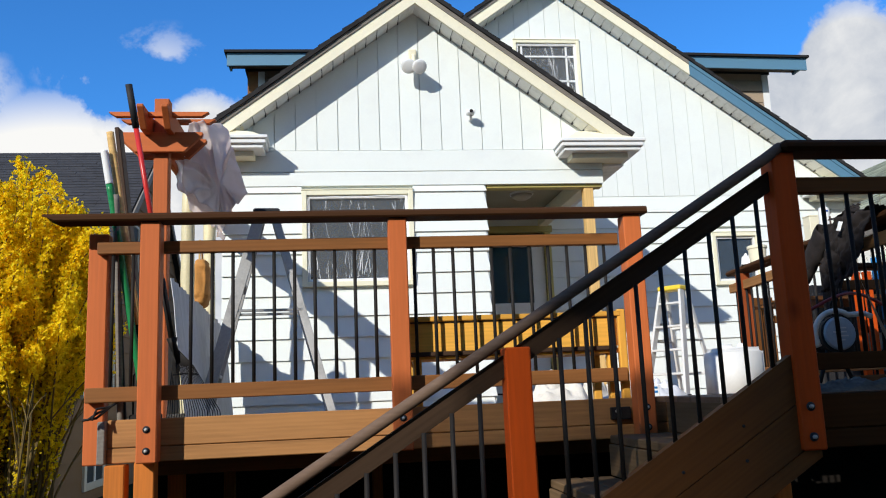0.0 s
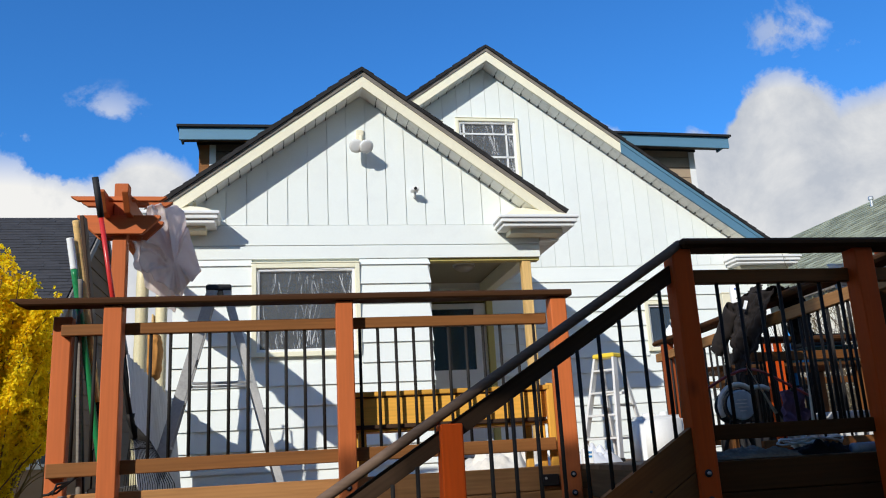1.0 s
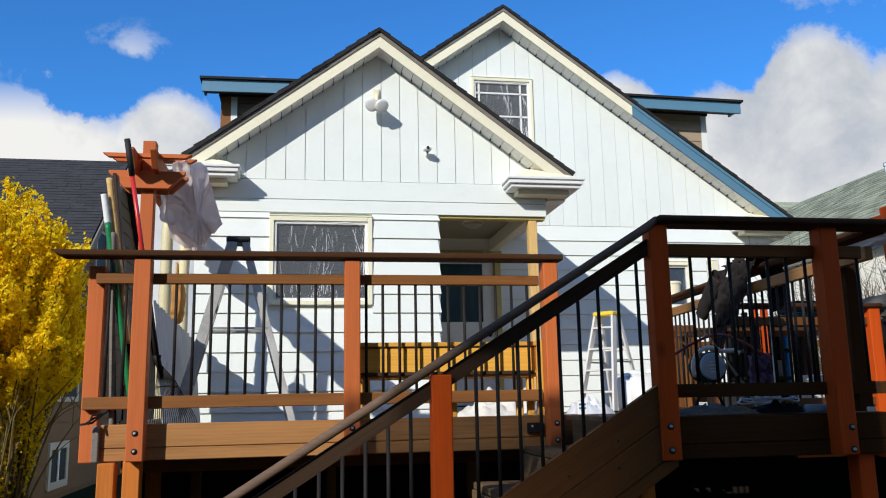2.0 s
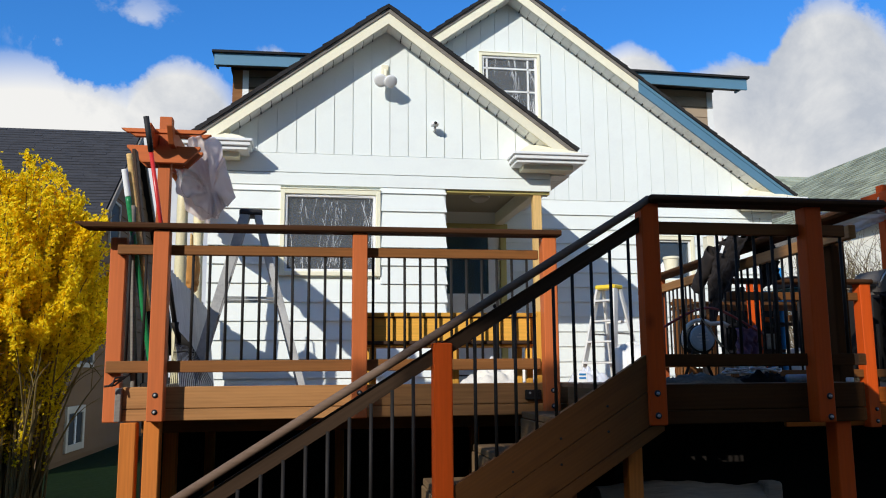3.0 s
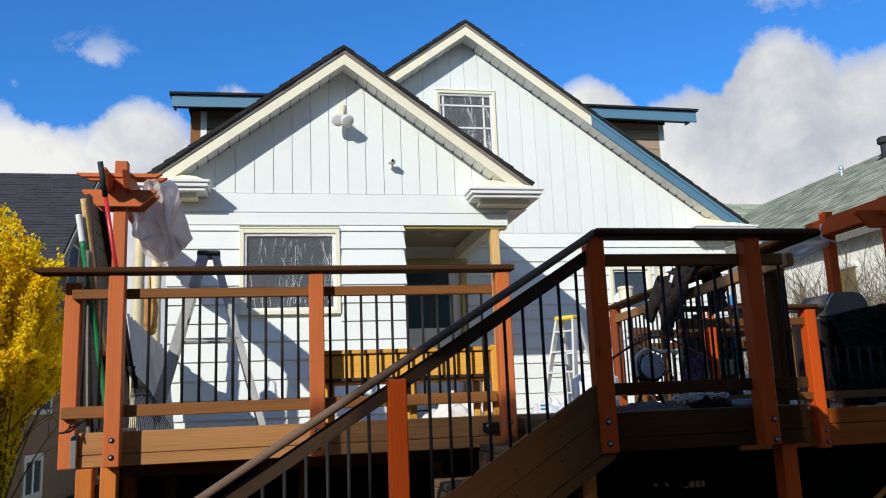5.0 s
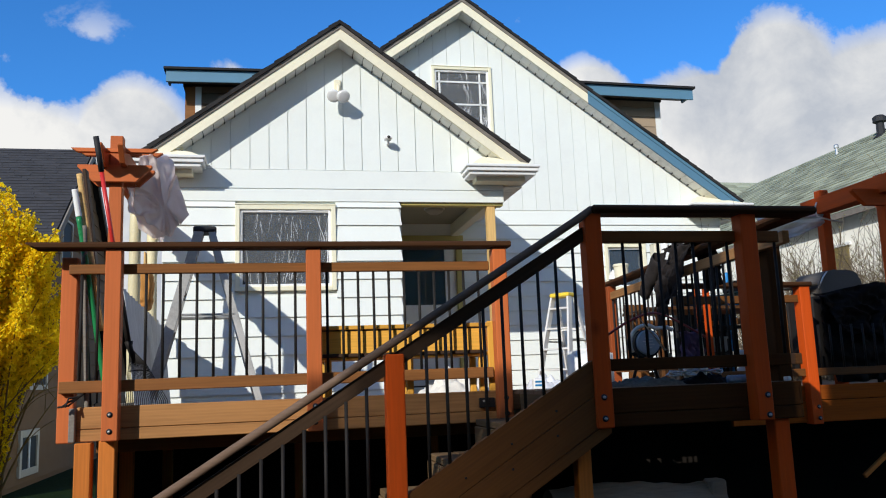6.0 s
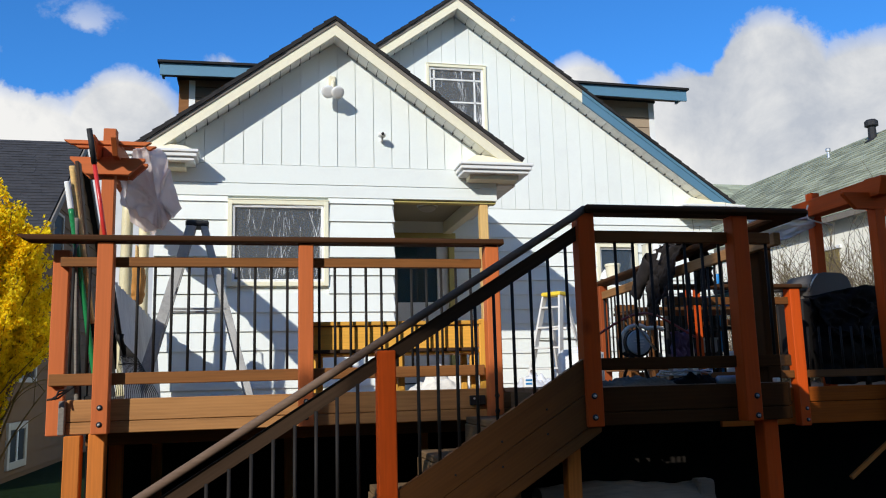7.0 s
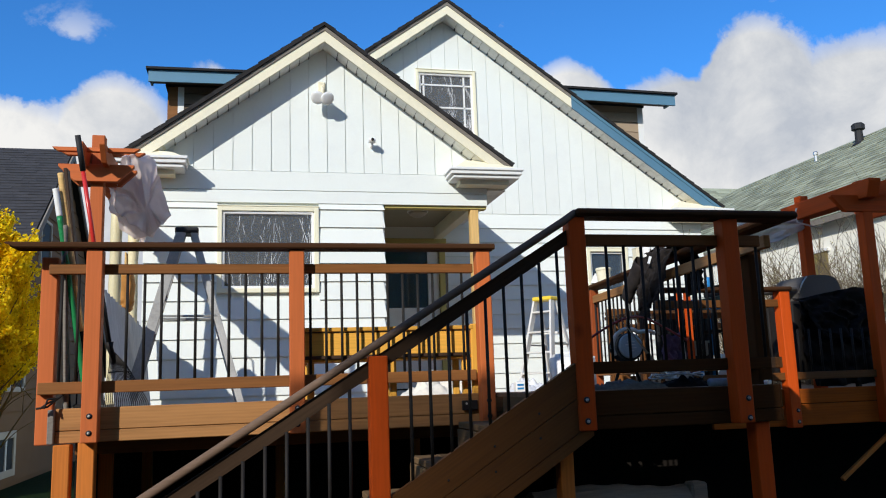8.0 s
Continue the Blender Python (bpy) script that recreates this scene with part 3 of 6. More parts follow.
# ---- windows ----
def plastic_window(name, x0, x1, y, z0, z1, rim, label, mullions=(), seed=1, creases=80):
    """A cream cased window with glass and a loose sheet of clear plastic over it."""
    rnd = random.Random(seed)
    w = tagged(thing(name, label, "window", ((x0 + x1) / 2, y, z0)), kind="structure")
    for q in ((x0, x0 + rim, z0, z1), (x1 - rim, x1, z0, z1), (x0 + rim, x1 - rim, z1 - rim, z1), (x0 + rim, x1 - rim, z0, z0 + rim)):
        part("casing", boxed(q[0], q[1], y - 0.03, y + 0.02, q[2], q[3], 0.004), M_WCREAM, w)
    part("drip_cap", boxed(x0 - 0.004, x1 + 0.004, y - 0.036, y + 0.01, z1 + 0.001, z1 + 0.012, 0.003), M_WCREAM, w)
    a, b, c, d, s = x0 + rim, x1 - rim, z0 + rim, z1 - rim, 0.028
    bm = bmesh.new()
    for q in ((a, a + s, c, d), (b - s, b, c, d), (a + s, b - s, d - s, d), (a + s, b - s, c, c + s)):
        box(bm, q[0], q[1], y + 0.0, y + 0.06, q[2], q[3], 0.003)
    sash = part("sash", bm, M_PRIMER, w, "white painted sash")
    for x, z, upright_bar in mullions:
        q = (x - 0.012, x + 0.012, c + s, d - s) if upright_bar else (a + s, b - s, z - 0.012, z + 0.012)
        part("glazing_bar", boxed(q[0], q[1], y + 0.012, y + 0.05, q[2], q[3], 0.002), M_PRIMER, sash)
    part("pane", boxed(a + s - 0.005, b - s + 0.005, y + 0.03, y + 0.036, c + s - 0.005, d - s + 0.005), M_GLASS, sash).visible_shadow = False

    def film(u, v):
        k = noise.noise(Vector((u * 5 + seed, v * 3, 0))) * 0.010 + noise.noise(Vector((u * 14, v * 4 + seed, 3))) * 0.005
        edge = min(u, 1 - u, v, 1 - v)
        return (a + (b - a) * u, y - 0.012 - max(0, k) * min(1, edge * 8), c + (d - c) * v)

    if not creases:
        return w
    f = part("plastic_film", sheet(bmesh.new(), 40, 36, film), M_FILM, w, "wrinkled clear plastic sheet", smooth=True)
    f.visible_shadow = False
    bm = bmesh.new()
    for (ua, va), (ub, vb), r in (((0.985, 0.02), (0.985, 0.98), 0.006), ((0.955, 0.30), (0.97, 0.98), 0.004), ((0.02, 0.975), (0.98, 0.985), 0.0045), ((0.015, 0.02), (0.015, 0.98), 0.003), ((0.45, 0.02), (0.97, 0.025), 0.006)):
        pts = [(a + (b - a) * (ua + (ub - ua) * i / 14 + rnd.uniform(-0.004, 0.004)), y - 0.022, c + (d - c) * (va + (vb - va) * i / 14 + rnd.uniform(-0.004, 0.004))) for i in range(15)]
        tube(bm, pts, r, 5)
    for k in range(creases):
        top = rnd.random() < 0.4
        spot = rnd.choice((0.2, 0.42, 0.5, 0.62, 0.82, 0.92, 0.95))
        x, z = a + (b - a) * min(0.98, max(0.02, rnd.gauss(spot, 0.05))), (d - (d - c) * rnd.uniform(0.02, 0.35)) if top else c + (d - c) * rnd.uniform(0.01, 0.2)
        n, lean, pts = 7, rnd.uniform(-0.25, 0.35), []
        long = rnd.uniform(0.06, 0.6) * (d - c) * rnd.random() ** 0.5
        for i in range(n):
            t = i / (n - 1)
            px, pz = x + lean * long * t + rnd.uniform(-1, 1) * 0.006, z + (-1 if top else 1) * long * t
            if a < px < b and c < pz < d:
                pts.append((px, y - 0.022, pz))
        if len(pts) > 2:
            tube(bm, pts, rnd.uniform(0.0010, 0.0026), 4, 0.0005)
    part("fold", bm, M_FOLD, f, "creases and edges of the plastic, whitened for their glints", kind="stuff").visible_shadow = False
    return w


plastic_window("window_1", *WIN_A[:2], AY, *WIN_A[2:], 0.048, "cream cased window taped over with wrinkled clear plastic", (), 3)
plastic_window("window_2", *WIN_C[:2], BY, *WIN_C[2:], 0.042, "gable window under a wrinkled plastic sheet", ((2.075, 0, True), (2.66, 0, True), (0, 4.25, False), (0, 3.92, False)), 8)
plastic_window("window_3", *WIN_B[:2], BY, *WIN_B[2:], 0.05, "small cream cased window above the deck", (), 5, 0)


# ---- roofs ----
def roof_side(parent, ridge, eave, y0, y1, thick=0.03, course=0.14, tab=0.33, seed=0, material=M_SHINGLE, tabs=True):
    """Shingle courses from eave to ridge as one mesh; ridge and eave are x and z. Tabs are told apart by small gaps and steps."""
    rnd = random.Random(seed)
    bm = bmesh.new()
    (rx, rz), (ex, ez) = ridge, eave
    run = Vector((rx - ex, 0, rz - ez))
    long = run.length
    n = max(1, int(long / course))
    d = run.normalized()
    nrm = Vector((-d.z, 0, d.x)) if d.x > 0 else Vector((d.z, 0, -d.x))
    for i in range(n):
        s0, s1 = i * long / n, min((i + 1) * long / n + 0.03, long)
        y = y0 - (rnd.random() * tab if tabs else 0)
        while y < y1:
            w = tab * rnd.uniform(0.75, 1.25) if tabs else (y1 - y0)
            ya, yb = max(y, y0) + rnd.uniform(-0.008, 0.004) * (y <= y0), min(y + w - 0.006, y1)
            y += w
            if yb - ya < 0.01:
                continue
            lift = 0.012 + rnd.random() * 0.006
            low, high = Vector((ex, 0, ez)) + d * s0, Vector((ex, 0, ez)) + d * s1
            q = [low + nrm * lift, high + nrm * 0.003]
            vs = [bm.verts.new((p.x, yy, p.z)) for p in q for yy in (ya, yb)] + [bm.verts.new((p.x, yy, p.z)) for p in (low - nrm * thick, high - nrm * thick) for yy in (ya, yb)]
            for f in ((0, 1, 3, 2), (4, 6, 7, 5), (0, 4, 5, 1), (2, 3, 7, 6), (0, 2, 6, 4), (1, 5, 7, 3)):
                bm.faces.new([vs[k] for k in f])
    return part("shingles", bm, material, parent, kind="stuff")


def rake_board(parent, a, b, y, high, thick, material, label="", foot=-9.0):
    """A board that follows the slope from a to b (x, z of its top edge)."""
    (x0, z0), (x1, z1) = a, b
    low = [(x1, z1 - high)]
    if z1 - high < foot:
        k = (z0 - high - foot) / (z0 - z1)
        low = [(x1, max(foot, z1 - high)), (x0 + k * (x1 - x0), foot)]
    bm = prism(bmesh.new(), [(x0, z0), (x1, z1)] + low + [(x0, z0 - high)], y, y + thick)
    return part("rake_board", bm, material, parent, label)


def gable_roof(name, cx, half, top, pitch, y_front, y_back, board, foot, label, swaps=None, course=0.14):
    roof = tagged(thing(name, label, "roof", (cx, y_front, top - 1)), kind="structure")
    for s in (-1, 1):
        e = (cx + s * half, top - pitch * half)
        roof_side(roof, (cx, top), e, y_front - 0.03, y_back, seed=int(10 * half) + s, tabs=False, course=course)
        bm = bmesh.new()
        t = 0.06
        prism(bm, [(cx, top - 0.034), e_down(e, 0.034), e_down(e, t), (cx, top - t)], y_front + 0.001, y_back)
        part("sheathing", bm, M_GREYWOOD, roof)
        z0 = top - 0.062
        cuts = swaps[s] if swaps else [(0.0, 1.0, M_CREAM, "cream painted rake board")]
        for f0, f1, material, note in cuts:
            p = [(cx + s * half * f, z0 - pitch * half * f) for f in (f0, f1)]
            rake_board(roof, p[0], p[1], y_front, board, 0.03, material, note, foot)
            q = [(cx + s * half * f, top - 0.036 - pitch * half * f) for f in (f0, f1)]
            rake_board(roof, q[0], q[1], y_front - 0.012, 0.05, 0.02, M_GREYWOOD if material is M_CREAM else material, "narrow shingle mould")
    return roof


def e_down(e, d):
    return (e[0], e[1] - d)


def soffit_panels(roof, cx, s, x_end, y0, y1, soffit, step, material=M_SOFFIT):
    """Soffit panels under the rake with open joints between them, and a dark backing above."""
    x = cx + s * 0.045
    while abs(x - cx) < x_end:
        a, b = x, x + s * step
        p, q = a + s * 0.004, b - s * 0.004
        bm = prism(bmesh.new(), [(p, soffit(p)), (q, soffit(q)), (q, soffit(q) + 0.014), (p, soffit(p) + 0.014)], y0, y1 - 0.004)
        part("soffit_panel", bm, material, roof)
        bm = prism(bmesh.new(), [(q + s * 0.001, soffit(q) - 0.012), (q + s * 0.011, soffit(q) - 0.020), (q + s * 0.011, soffit(q) + 0.010), (q + s * 0.001, soffit(q) + 0.014)], y1 - 0.05, y1)
        part("soffit_rib", bm, M_DARK, roof, "dark joint end")
        x = b
    e = cx + s * x_end
    part("soffit_backing", prism(bmesh.new(), [(cx, soffit(cx) + 0.016), (e, soffit(e) + 0.016), (e, soffit(e) + 0.03), (cx, soffit(cx) + 0.03)], y0, y1), M_DARK, roof, "dark gap above the panels")
    p = cx + s * 0.05
    part("peak_panel", prism(bmesh.new(), [(cx, soffit(cx) - 0.002), (p, soffit(p) - 0.002), (p, soffit(p) + 0.012), (cx, soffit(cx) + 0.012)], y0, y1), material, roof)


roof_a = gable_roof("roof_1", AR_X, 2.093, A_TOP, PITCH_A, A_RAKE, BY - 0.01, 0.149, 2.385, "dark shingled gable roof with cream rake boards")
soffit_b_cut = 0.44
roof_b = gable_roof("roof_2", BR_X, 4.072, B_TOP, PITCH_B, B_RAKE, 14.3, 0.157, 2.40, "dark shingled main roof, rake board half cream, half blue",
                    {-1: [(0.0, 1.0, M_CREAM, "cream painted rake board")], 1: [(0.0, soffit_b_cut, M_CREAM, "cream painted rake board"), (soffit_b_cut, 1.0, M_BLUE, "slate blue rake board")]})
for s in (-1, 1):
    soffit_panels(roof_a, AR_X, s, 1.97, A_RAKE + 0.031, AY - 0.006, soffit_a, 0.108)
    soffit_panels(roof_b, BR_X, s, 3.9, B_RAKE + 0.031, BY - 0.006, soffit_b, 0.118)


def eave_return(x_in, x_out, y_front, y_back, y_wall, z_top, label, short=False):
    """A boxed eave corner: stepped crown moulding round two sides over a flat bottom, with a small sloped cap."""
    s = 1 if x_out > x_in else -1
    ob = tagged(thing("eave_return", label, "eave", (x_out, y_front, z_top - 0.2), group="eave returns"), kind="structure")

    def ring(name, inset, z0, z1, material, note="", bev=0.006):
        bm = bmesh.new()
        a, b = sorted((x_in + s * inset, x_out - s * inset))
        box(bm, a, b, y_front + inset, y_wall - 0.02, z0, z1, bev)
        c, d = sorted((x_out - s * 0.33, x_out - s * inset))
        box(bm, c, d, y_wall - 0.02, y_back, z0, z1, bev)
        part(name, bm, material, ob, note)

    ring("cap_fillet", 0.0, z_top - 0.032, z_top, M_PRIMER)
    ring("crown", 0.018, z_top - 0.075, z_top - 0.032, M_PRIMER)
    ring("crown_foot", 0.045, z_top - 0.115, z_top - 0.075, M_PRIMER)
    ring("bed_board", 0.14, z_top - 0.165, z_top - 0.115, M_CREAM, "cream bed moulding", 0.004)
    a, b = sorted((x_in + s * 0.03, x_out - s * 0.22))
    lo, hi = sorted((x_in + s * 0.06, x_out - s * 0.05))
    bm = bmesh.new()
    v = [bm.verts.new(p) for p in ((lo, y_front + 0.03, z_top + 0.002), (hi, y_front + 0.03, z_top + 0.002), (hi, y_wall, z_top + 0.002), (lo, y_wall, z_top + 0.002), (x_in + s * 0.24, y_front + 0.16, z_top + 0.125), (x_in + s * 0.36, y_front + 0.12, z_top + 0.095), (x_in + s * 0.34, y_wall, z_top + 0.14), (x_in + s * 0.24, y_wall, z_top + 0.14))]
    for q in ((3, 2, 1, 0), (4, 5, 6, 7), (0, 1, 5, 4), (1, 2, 6, 5), (2, 3, 7, 6), (3, 0, 4, 7)):
        bm.faces.new([v[i] for i in q])
    bmesh.ops.subdivide_edges(bm, edges=bm.edges, cuts=3, use_grid_fill=True)
    for k in bm.verts:
        k.co.z += 0.022 * noise.noise(k.co * 17) * (k.co.z > z_top + 0.02)
    part("sloped_cap", bm, M_CREAM, ob, "lumpy cream painted flashing")
    # soffit of the eave along the side
    c, d = sorted((x_out - s * 0.325, x_out - s * 0.12))
    y = y_wall
    while y < y_back - 0.02:
        part("eave_panel", boxed(c, d, y + 0.003, min(y + 0.105, y_back), z_top - 0.186, z_top - 0.168), M_SOFFIT, ob)
        y += 0.108
    return ob


eave_return(1.8355, 2.6815, 3.50, BY - 0.02, AY, 2.413, "white boxed eave corner with cream flashing on the addition")
eave_return(-0.913, -1.7075, 3.50, BY - 0.02, AY, 2.453, "white boxed eave corner over the left deck corner".replace("left ", ""))
eave_return(5.588, 6.582, 5.51, 14.2, BY, 2.4476, "white boxed eave corner of the main house")


# ---- dormers ----
M_BROWNSTRIP = wood("bare_brown_strip", (0.22, 0.10, 0.04), 0.8)


def dormer(name, s, label):
    """A shed dormer on one slope of the main roof, seen end on, with a wide verge in front."""
    ob = tagged(thing(name, label, "dormer", (BX + s * 3.0, 6.6, 3.5), group="roof dormers"), kind="structure")
    x0, x1 = BX + s * 1.0, BX + s * (3.83 if s > 0 else 4.0)
    z0, z1 = 4.445, 4.41
    front, wall = 6.22, 6.58
    xw = x1 - s * (0.42 if s > 0 else 0.24)
    part("end_board", prism(bmesh.new(), [(x0, z0), (x1, z1), (x1, z1 - 0.165), (x0, z0 - 0.155)], front, front + 0.035), M_BLUE, ob, "slate blue fascia board")
    part("verge_roofing", prism(bmesh.new(), [(x0, z0 + 0.035), (x1 + s * 0.03, z1 + 0.035), (x1 + s * 0.03, z1 + 0.003), (x0, z0 + 0.003)], front - 0.04, wall - 0.03), M_SHINGLE, ob)
    part("roofing", prism(bmesh.new(), [(x0, z0 + 0.034), (xw + s * 0.05, z1 + 0.034), (xw + s * 0.05, z1 - 0.1), (x0, z0 - 0.1)], wall - 0.03, 11.5), M_SHINGLE, ob)
    part("underside", prism(bmesh.new(), [(x0, z0 - 0.05), (x1 - s * 0.001, z1 - 0.05), (x1 - s * 0.001, z1 - 0.075), (x0, z0 - 0.075)], front + 0.036, wall - 0.031), M_BROWN, ob, "dark wooden underside")
    part("eave_board", boxed(*sorted((x1 - s * 0.03, x1)), front + 0.036, wall - 0.031, z1 - 0.11, z1 - 0.001), M_BLUE, ob)
    cheek = part("cheek_wall", prism(bmesh.new(), [(x0, 3.0), (xw, 2.9), (xw, z1 - 0.11), (x0, z0 - 0.11)], wall, wall + 0.1), M_SHAKE if s > 0 else M_NEARBLACK, ob, "shingled wall")
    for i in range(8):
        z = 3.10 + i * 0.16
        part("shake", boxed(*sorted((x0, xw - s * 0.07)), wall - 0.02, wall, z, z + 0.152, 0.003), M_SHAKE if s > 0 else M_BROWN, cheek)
    if s > 0:
        part("corner_board", boxed(*sorted((xw - 0.07, xw + 0.02)), wall - 0.03, wall + 0.1, 2.9, z1 - 0.11), M_PRIMER, ob, "white corner board")
    else:
        part("outer_strip", boxed(xw - 0.02, xw + 0.115, wall - 0.025, wall + 0.1, 2.9, z1 - 0.11), M_BROWNSTRIP, ob, "bare brown wooden strip")
        part("corner_board", boxed(xw + 0.117, xw + 0.20, wall - 0.03, wall + 0.1, 2.9, z1 - 0.11), M_PRIMER, ob, "white corner board")
    part("side_wall", boxed(*sorted((xw - s * 0.08, xw)), wall + 0.1, 11.2, 2.9, z1 - 0.1), M_SHAKE, ob)
    return ob


dormer("dormer_1", 1, "flat-roofed dormer with slate blue boards and brown shakes")
dormer("dormer_2", -1, "flat-roofed dormer with slate blue boards over a dark wall")

# ---- wall lamp and camera ----
M_BULB = mat("frosted_bulb_glass", (0.70, 0.70, 0.69), 0.12, var=0.05, bump=0, coat=0.6)
lamp = thing("flood_light", "white twin-head flood light on the gable", "lamp", (0.475, AY, 3.3))
part("back_plate", boxed(0.435, 0.515, AY - 0.03, AY - 0.004, 3.30, 3.43, 0.01), M_CREAM, lamp)
part("arm", tube(bmesh.new(), [(0.475, AY - 0.03, 3.36), (0.475, AY - 0.10, 3.33), (0.475, AY - 0.14, 3.24)], 0.02, 10), M_CREAM, lamp, smooth=True)
for s in (-1, 1):
    m = pose(0.468 + s * 0.033, AY - 0.12 - 0.01 * s, 3.235 - 0.006 * s, 0, 0, 0) @ pose(0, 0, 0, 124, 0, s * 12)
    part("bulb", lathe(bmesh.new(), [(0.022, -0.04), (0.032, 0.0), (0.055, 0.05), (0.070, 0.095), (0.073, 0.112), (0.064, 0.121), (0.04, 0.126)], 20), M_BULB, lamp, "white reflector bulb", smooth=True, m=m)
wcam = thing("security_camera", "small white security camera on the gable wall", "camera", (1.02, AY, 2.75))
part("bracket", tube(bmesh.new(), [(1.02, AY - 0.004, 2.70), (1.02, AY - 0.06, 2.69), (1.02, AY - 0.09, 2.725)], 0.013, 8), M_WPLAST, wcam, smooth=True)
body = part("camera_body", boxed(0.975, 1.055, AY - 0.15, AY - 0.06, 2.725, 2.765, 0.008), M_WPLAST, wcam)
part("lens", lathe(bmesh.new(), [(0.016, 0), (0.016, 0.012), (0.008, 0.014)], 14), M_BLACK, body, "dark lens", m=pose(1.015, AY - 0.15, 2.745, 90, 0, 0))

# ---- the deck ----
M_LOWF = wood("red_brown_stain", (0.36, 0.085, 0.010), 0.65, spec=0.06)
FLOOR_X0, FLOOR_X1 = -1.34, 2.72
LOW_Y, LOW_Z = 0.85, -0.10
DF = -0.085
deck = tagged(thing("deck", "raised cedar deck with stained fascia on fir posts", "deck", (0, 0.1, GROUND)), kind="structure")
for a, b in ((-1.34, 1.34),):
    beam("fascia_board", (a, 0.145, -0.063), (b, 0.145, -0.063), 0.036, 0.124, M_FASCIA, deck, "honey brown fascia board")
    beam("fascia_board", (a, 0.145, -0.161), (b, 0.145, -0.161), 0.036, 0.066, M_FASCIA, deck, "honey brown fascia board")
beam("end_board", (-1.358, 0.092, -0.1), (-1.358, 5.8, -0.1), 0.034, 0.19, M_GREYWOOD, deck, "grey weathered end board")
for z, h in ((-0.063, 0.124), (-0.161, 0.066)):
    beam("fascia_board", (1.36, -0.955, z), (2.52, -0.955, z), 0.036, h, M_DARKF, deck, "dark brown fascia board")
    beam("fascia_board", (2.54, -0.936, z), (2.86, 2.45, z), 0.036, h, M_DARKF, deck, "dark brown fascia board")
    beam("fascia_board", (3.2, LOW_Y + 0.04, LOW_Z - 0.03 - (0.0 if h > 0.1 else 0.145)), (9.0, LOW_Y + 0.04, LOW_Z - 0.03 - (0.0 if h > 0.1 else 0.145)), 0.036, 0.115 if h > 0.1 else 0.165, M_LOWF, deck, "reddish brown fascia board")
for y in (0.5, 1.5, 2.5, 3.5, 4.6, 5.6):
    beam("joist", (-1.3, y, -0.20), (2.5, y, -0.20), 0.04, 0.17, M_STRINGER, deck)
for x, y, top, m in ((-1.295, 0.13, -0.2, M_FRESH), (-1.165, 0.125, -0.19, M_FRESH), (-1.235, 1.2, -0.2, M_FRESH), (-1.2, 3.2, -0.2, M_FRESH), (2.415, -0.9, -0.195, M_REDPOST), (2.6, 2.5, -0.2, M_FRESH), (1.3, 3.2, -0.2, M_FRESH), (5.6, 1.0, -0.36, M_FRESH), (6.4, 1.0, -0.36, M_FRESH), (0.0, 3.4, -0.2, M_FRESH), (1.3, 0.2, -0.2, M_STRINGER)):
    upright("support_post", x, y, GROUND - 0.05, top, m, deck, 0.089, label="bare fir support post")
beam("knee_brace", (4.34, 0.95, -0.80), (4.95, 0.95, -0.38), 0.03, 0.035, M_FRESH, deck, "diagonal brace")
beam("cross_pipe", (-1.0, 1.4, -0.315), (1.3, 1.4, -0.315), 0.03, 0.022, M_GALV, deck, "grey pipe under the deck")


def railing(name, label, group="deck railings"):
    return thing(name, label, "railing", group=group)


def balusters(r, xs, y, z0, z1):
    for x in xs:
        rod("baluster", (x, y, z0), (x, y, z1), 0.0085, M_BLACK, r, 8)


def post(r, x, z0=-0.192, z1=0.895, y=0.045, bolts=(-0.046, -0.139), w=0.089, dx=0.0, label="orange stained cedar post", m=M_POST):
    p = upright("post", x, y, z0, z1, m, r, w, label=label)
    for z in bolts:
        bolt((x + dx, y - w / 2, z), p)
    return p


# front railing of the deck
front = railing("deck_railing", "stained cedar railing with black rods along the deck front")
for x in (-1.14, 0.0, 1.166):
    post(front, x)
upright("corner_post", -1.405, 0.175, -0.2, 0.868, M_POST, front, 0.075, 0.089, label="orange stained corner post")
bm = bmesh.new()
prof = [(-0.060, 0.897), (-0.067, 0.904), (-0.067, 0.922), (-0.055, 0.933), (0.055, 0.933), (0.067, 0.922), (0.067, 0.904), (0.060, 0.897)]
va = [bm.verts.new((-1.61 + 0.05 * (z < 0.91), 0.04 + y, z)) for y, z in prof]
vb = [bm.verts.new((1.238, 0.04 + y, z)) for y, z in prof]
bm.faces.new(va)
bm.faces.new(vb[::-1])
for i in range(len(va)):
    j = (i + 1) % len(va)
    bm.faces.new((va[j], va[i], vb[i], vb[j]))
part("handrail", bm, M_CAP, front, "dark brown rounded handrail")
beam("top_rail", (-1.40, 0.115, 0.792), (1.12, 0.115, 0.792), 0.04, 0.058, M_RAIL, front)
beam("bottom_rail", (-1.435, 0.115, 0.113), (1.12, 0.115, 0.113), 0.04, 0.068, M_RAIL, front)
balusters(front, [-0.108 - 0.0962 * k for k in range(10)], 0.115, 0.146, 0.765)
balusters(front, [0.085 + 0.0962 * k for k in range(11)], 0.115, 0.146, 0.765)
balusters(front, [-1.24, -1.33], 0.115, 0.146, 0.765)
socket = thing("outlet_box", "black weatherproof outlet box on the fascia", "outlet", (1.07, 0.035, -0.07))
part("cover_plate", boxed(1.02, 1.118, 0.095, 0.1265, -0.103, -0.043, 0.004), M_BLACK, socket)
part("screw", lathe(bmesh.new(), [(0.007, 0), (0.007, 0.004)], 10), M_BOLT, socket, m=pose(1.045, 0.095, -0.062, 90, 0, 0))

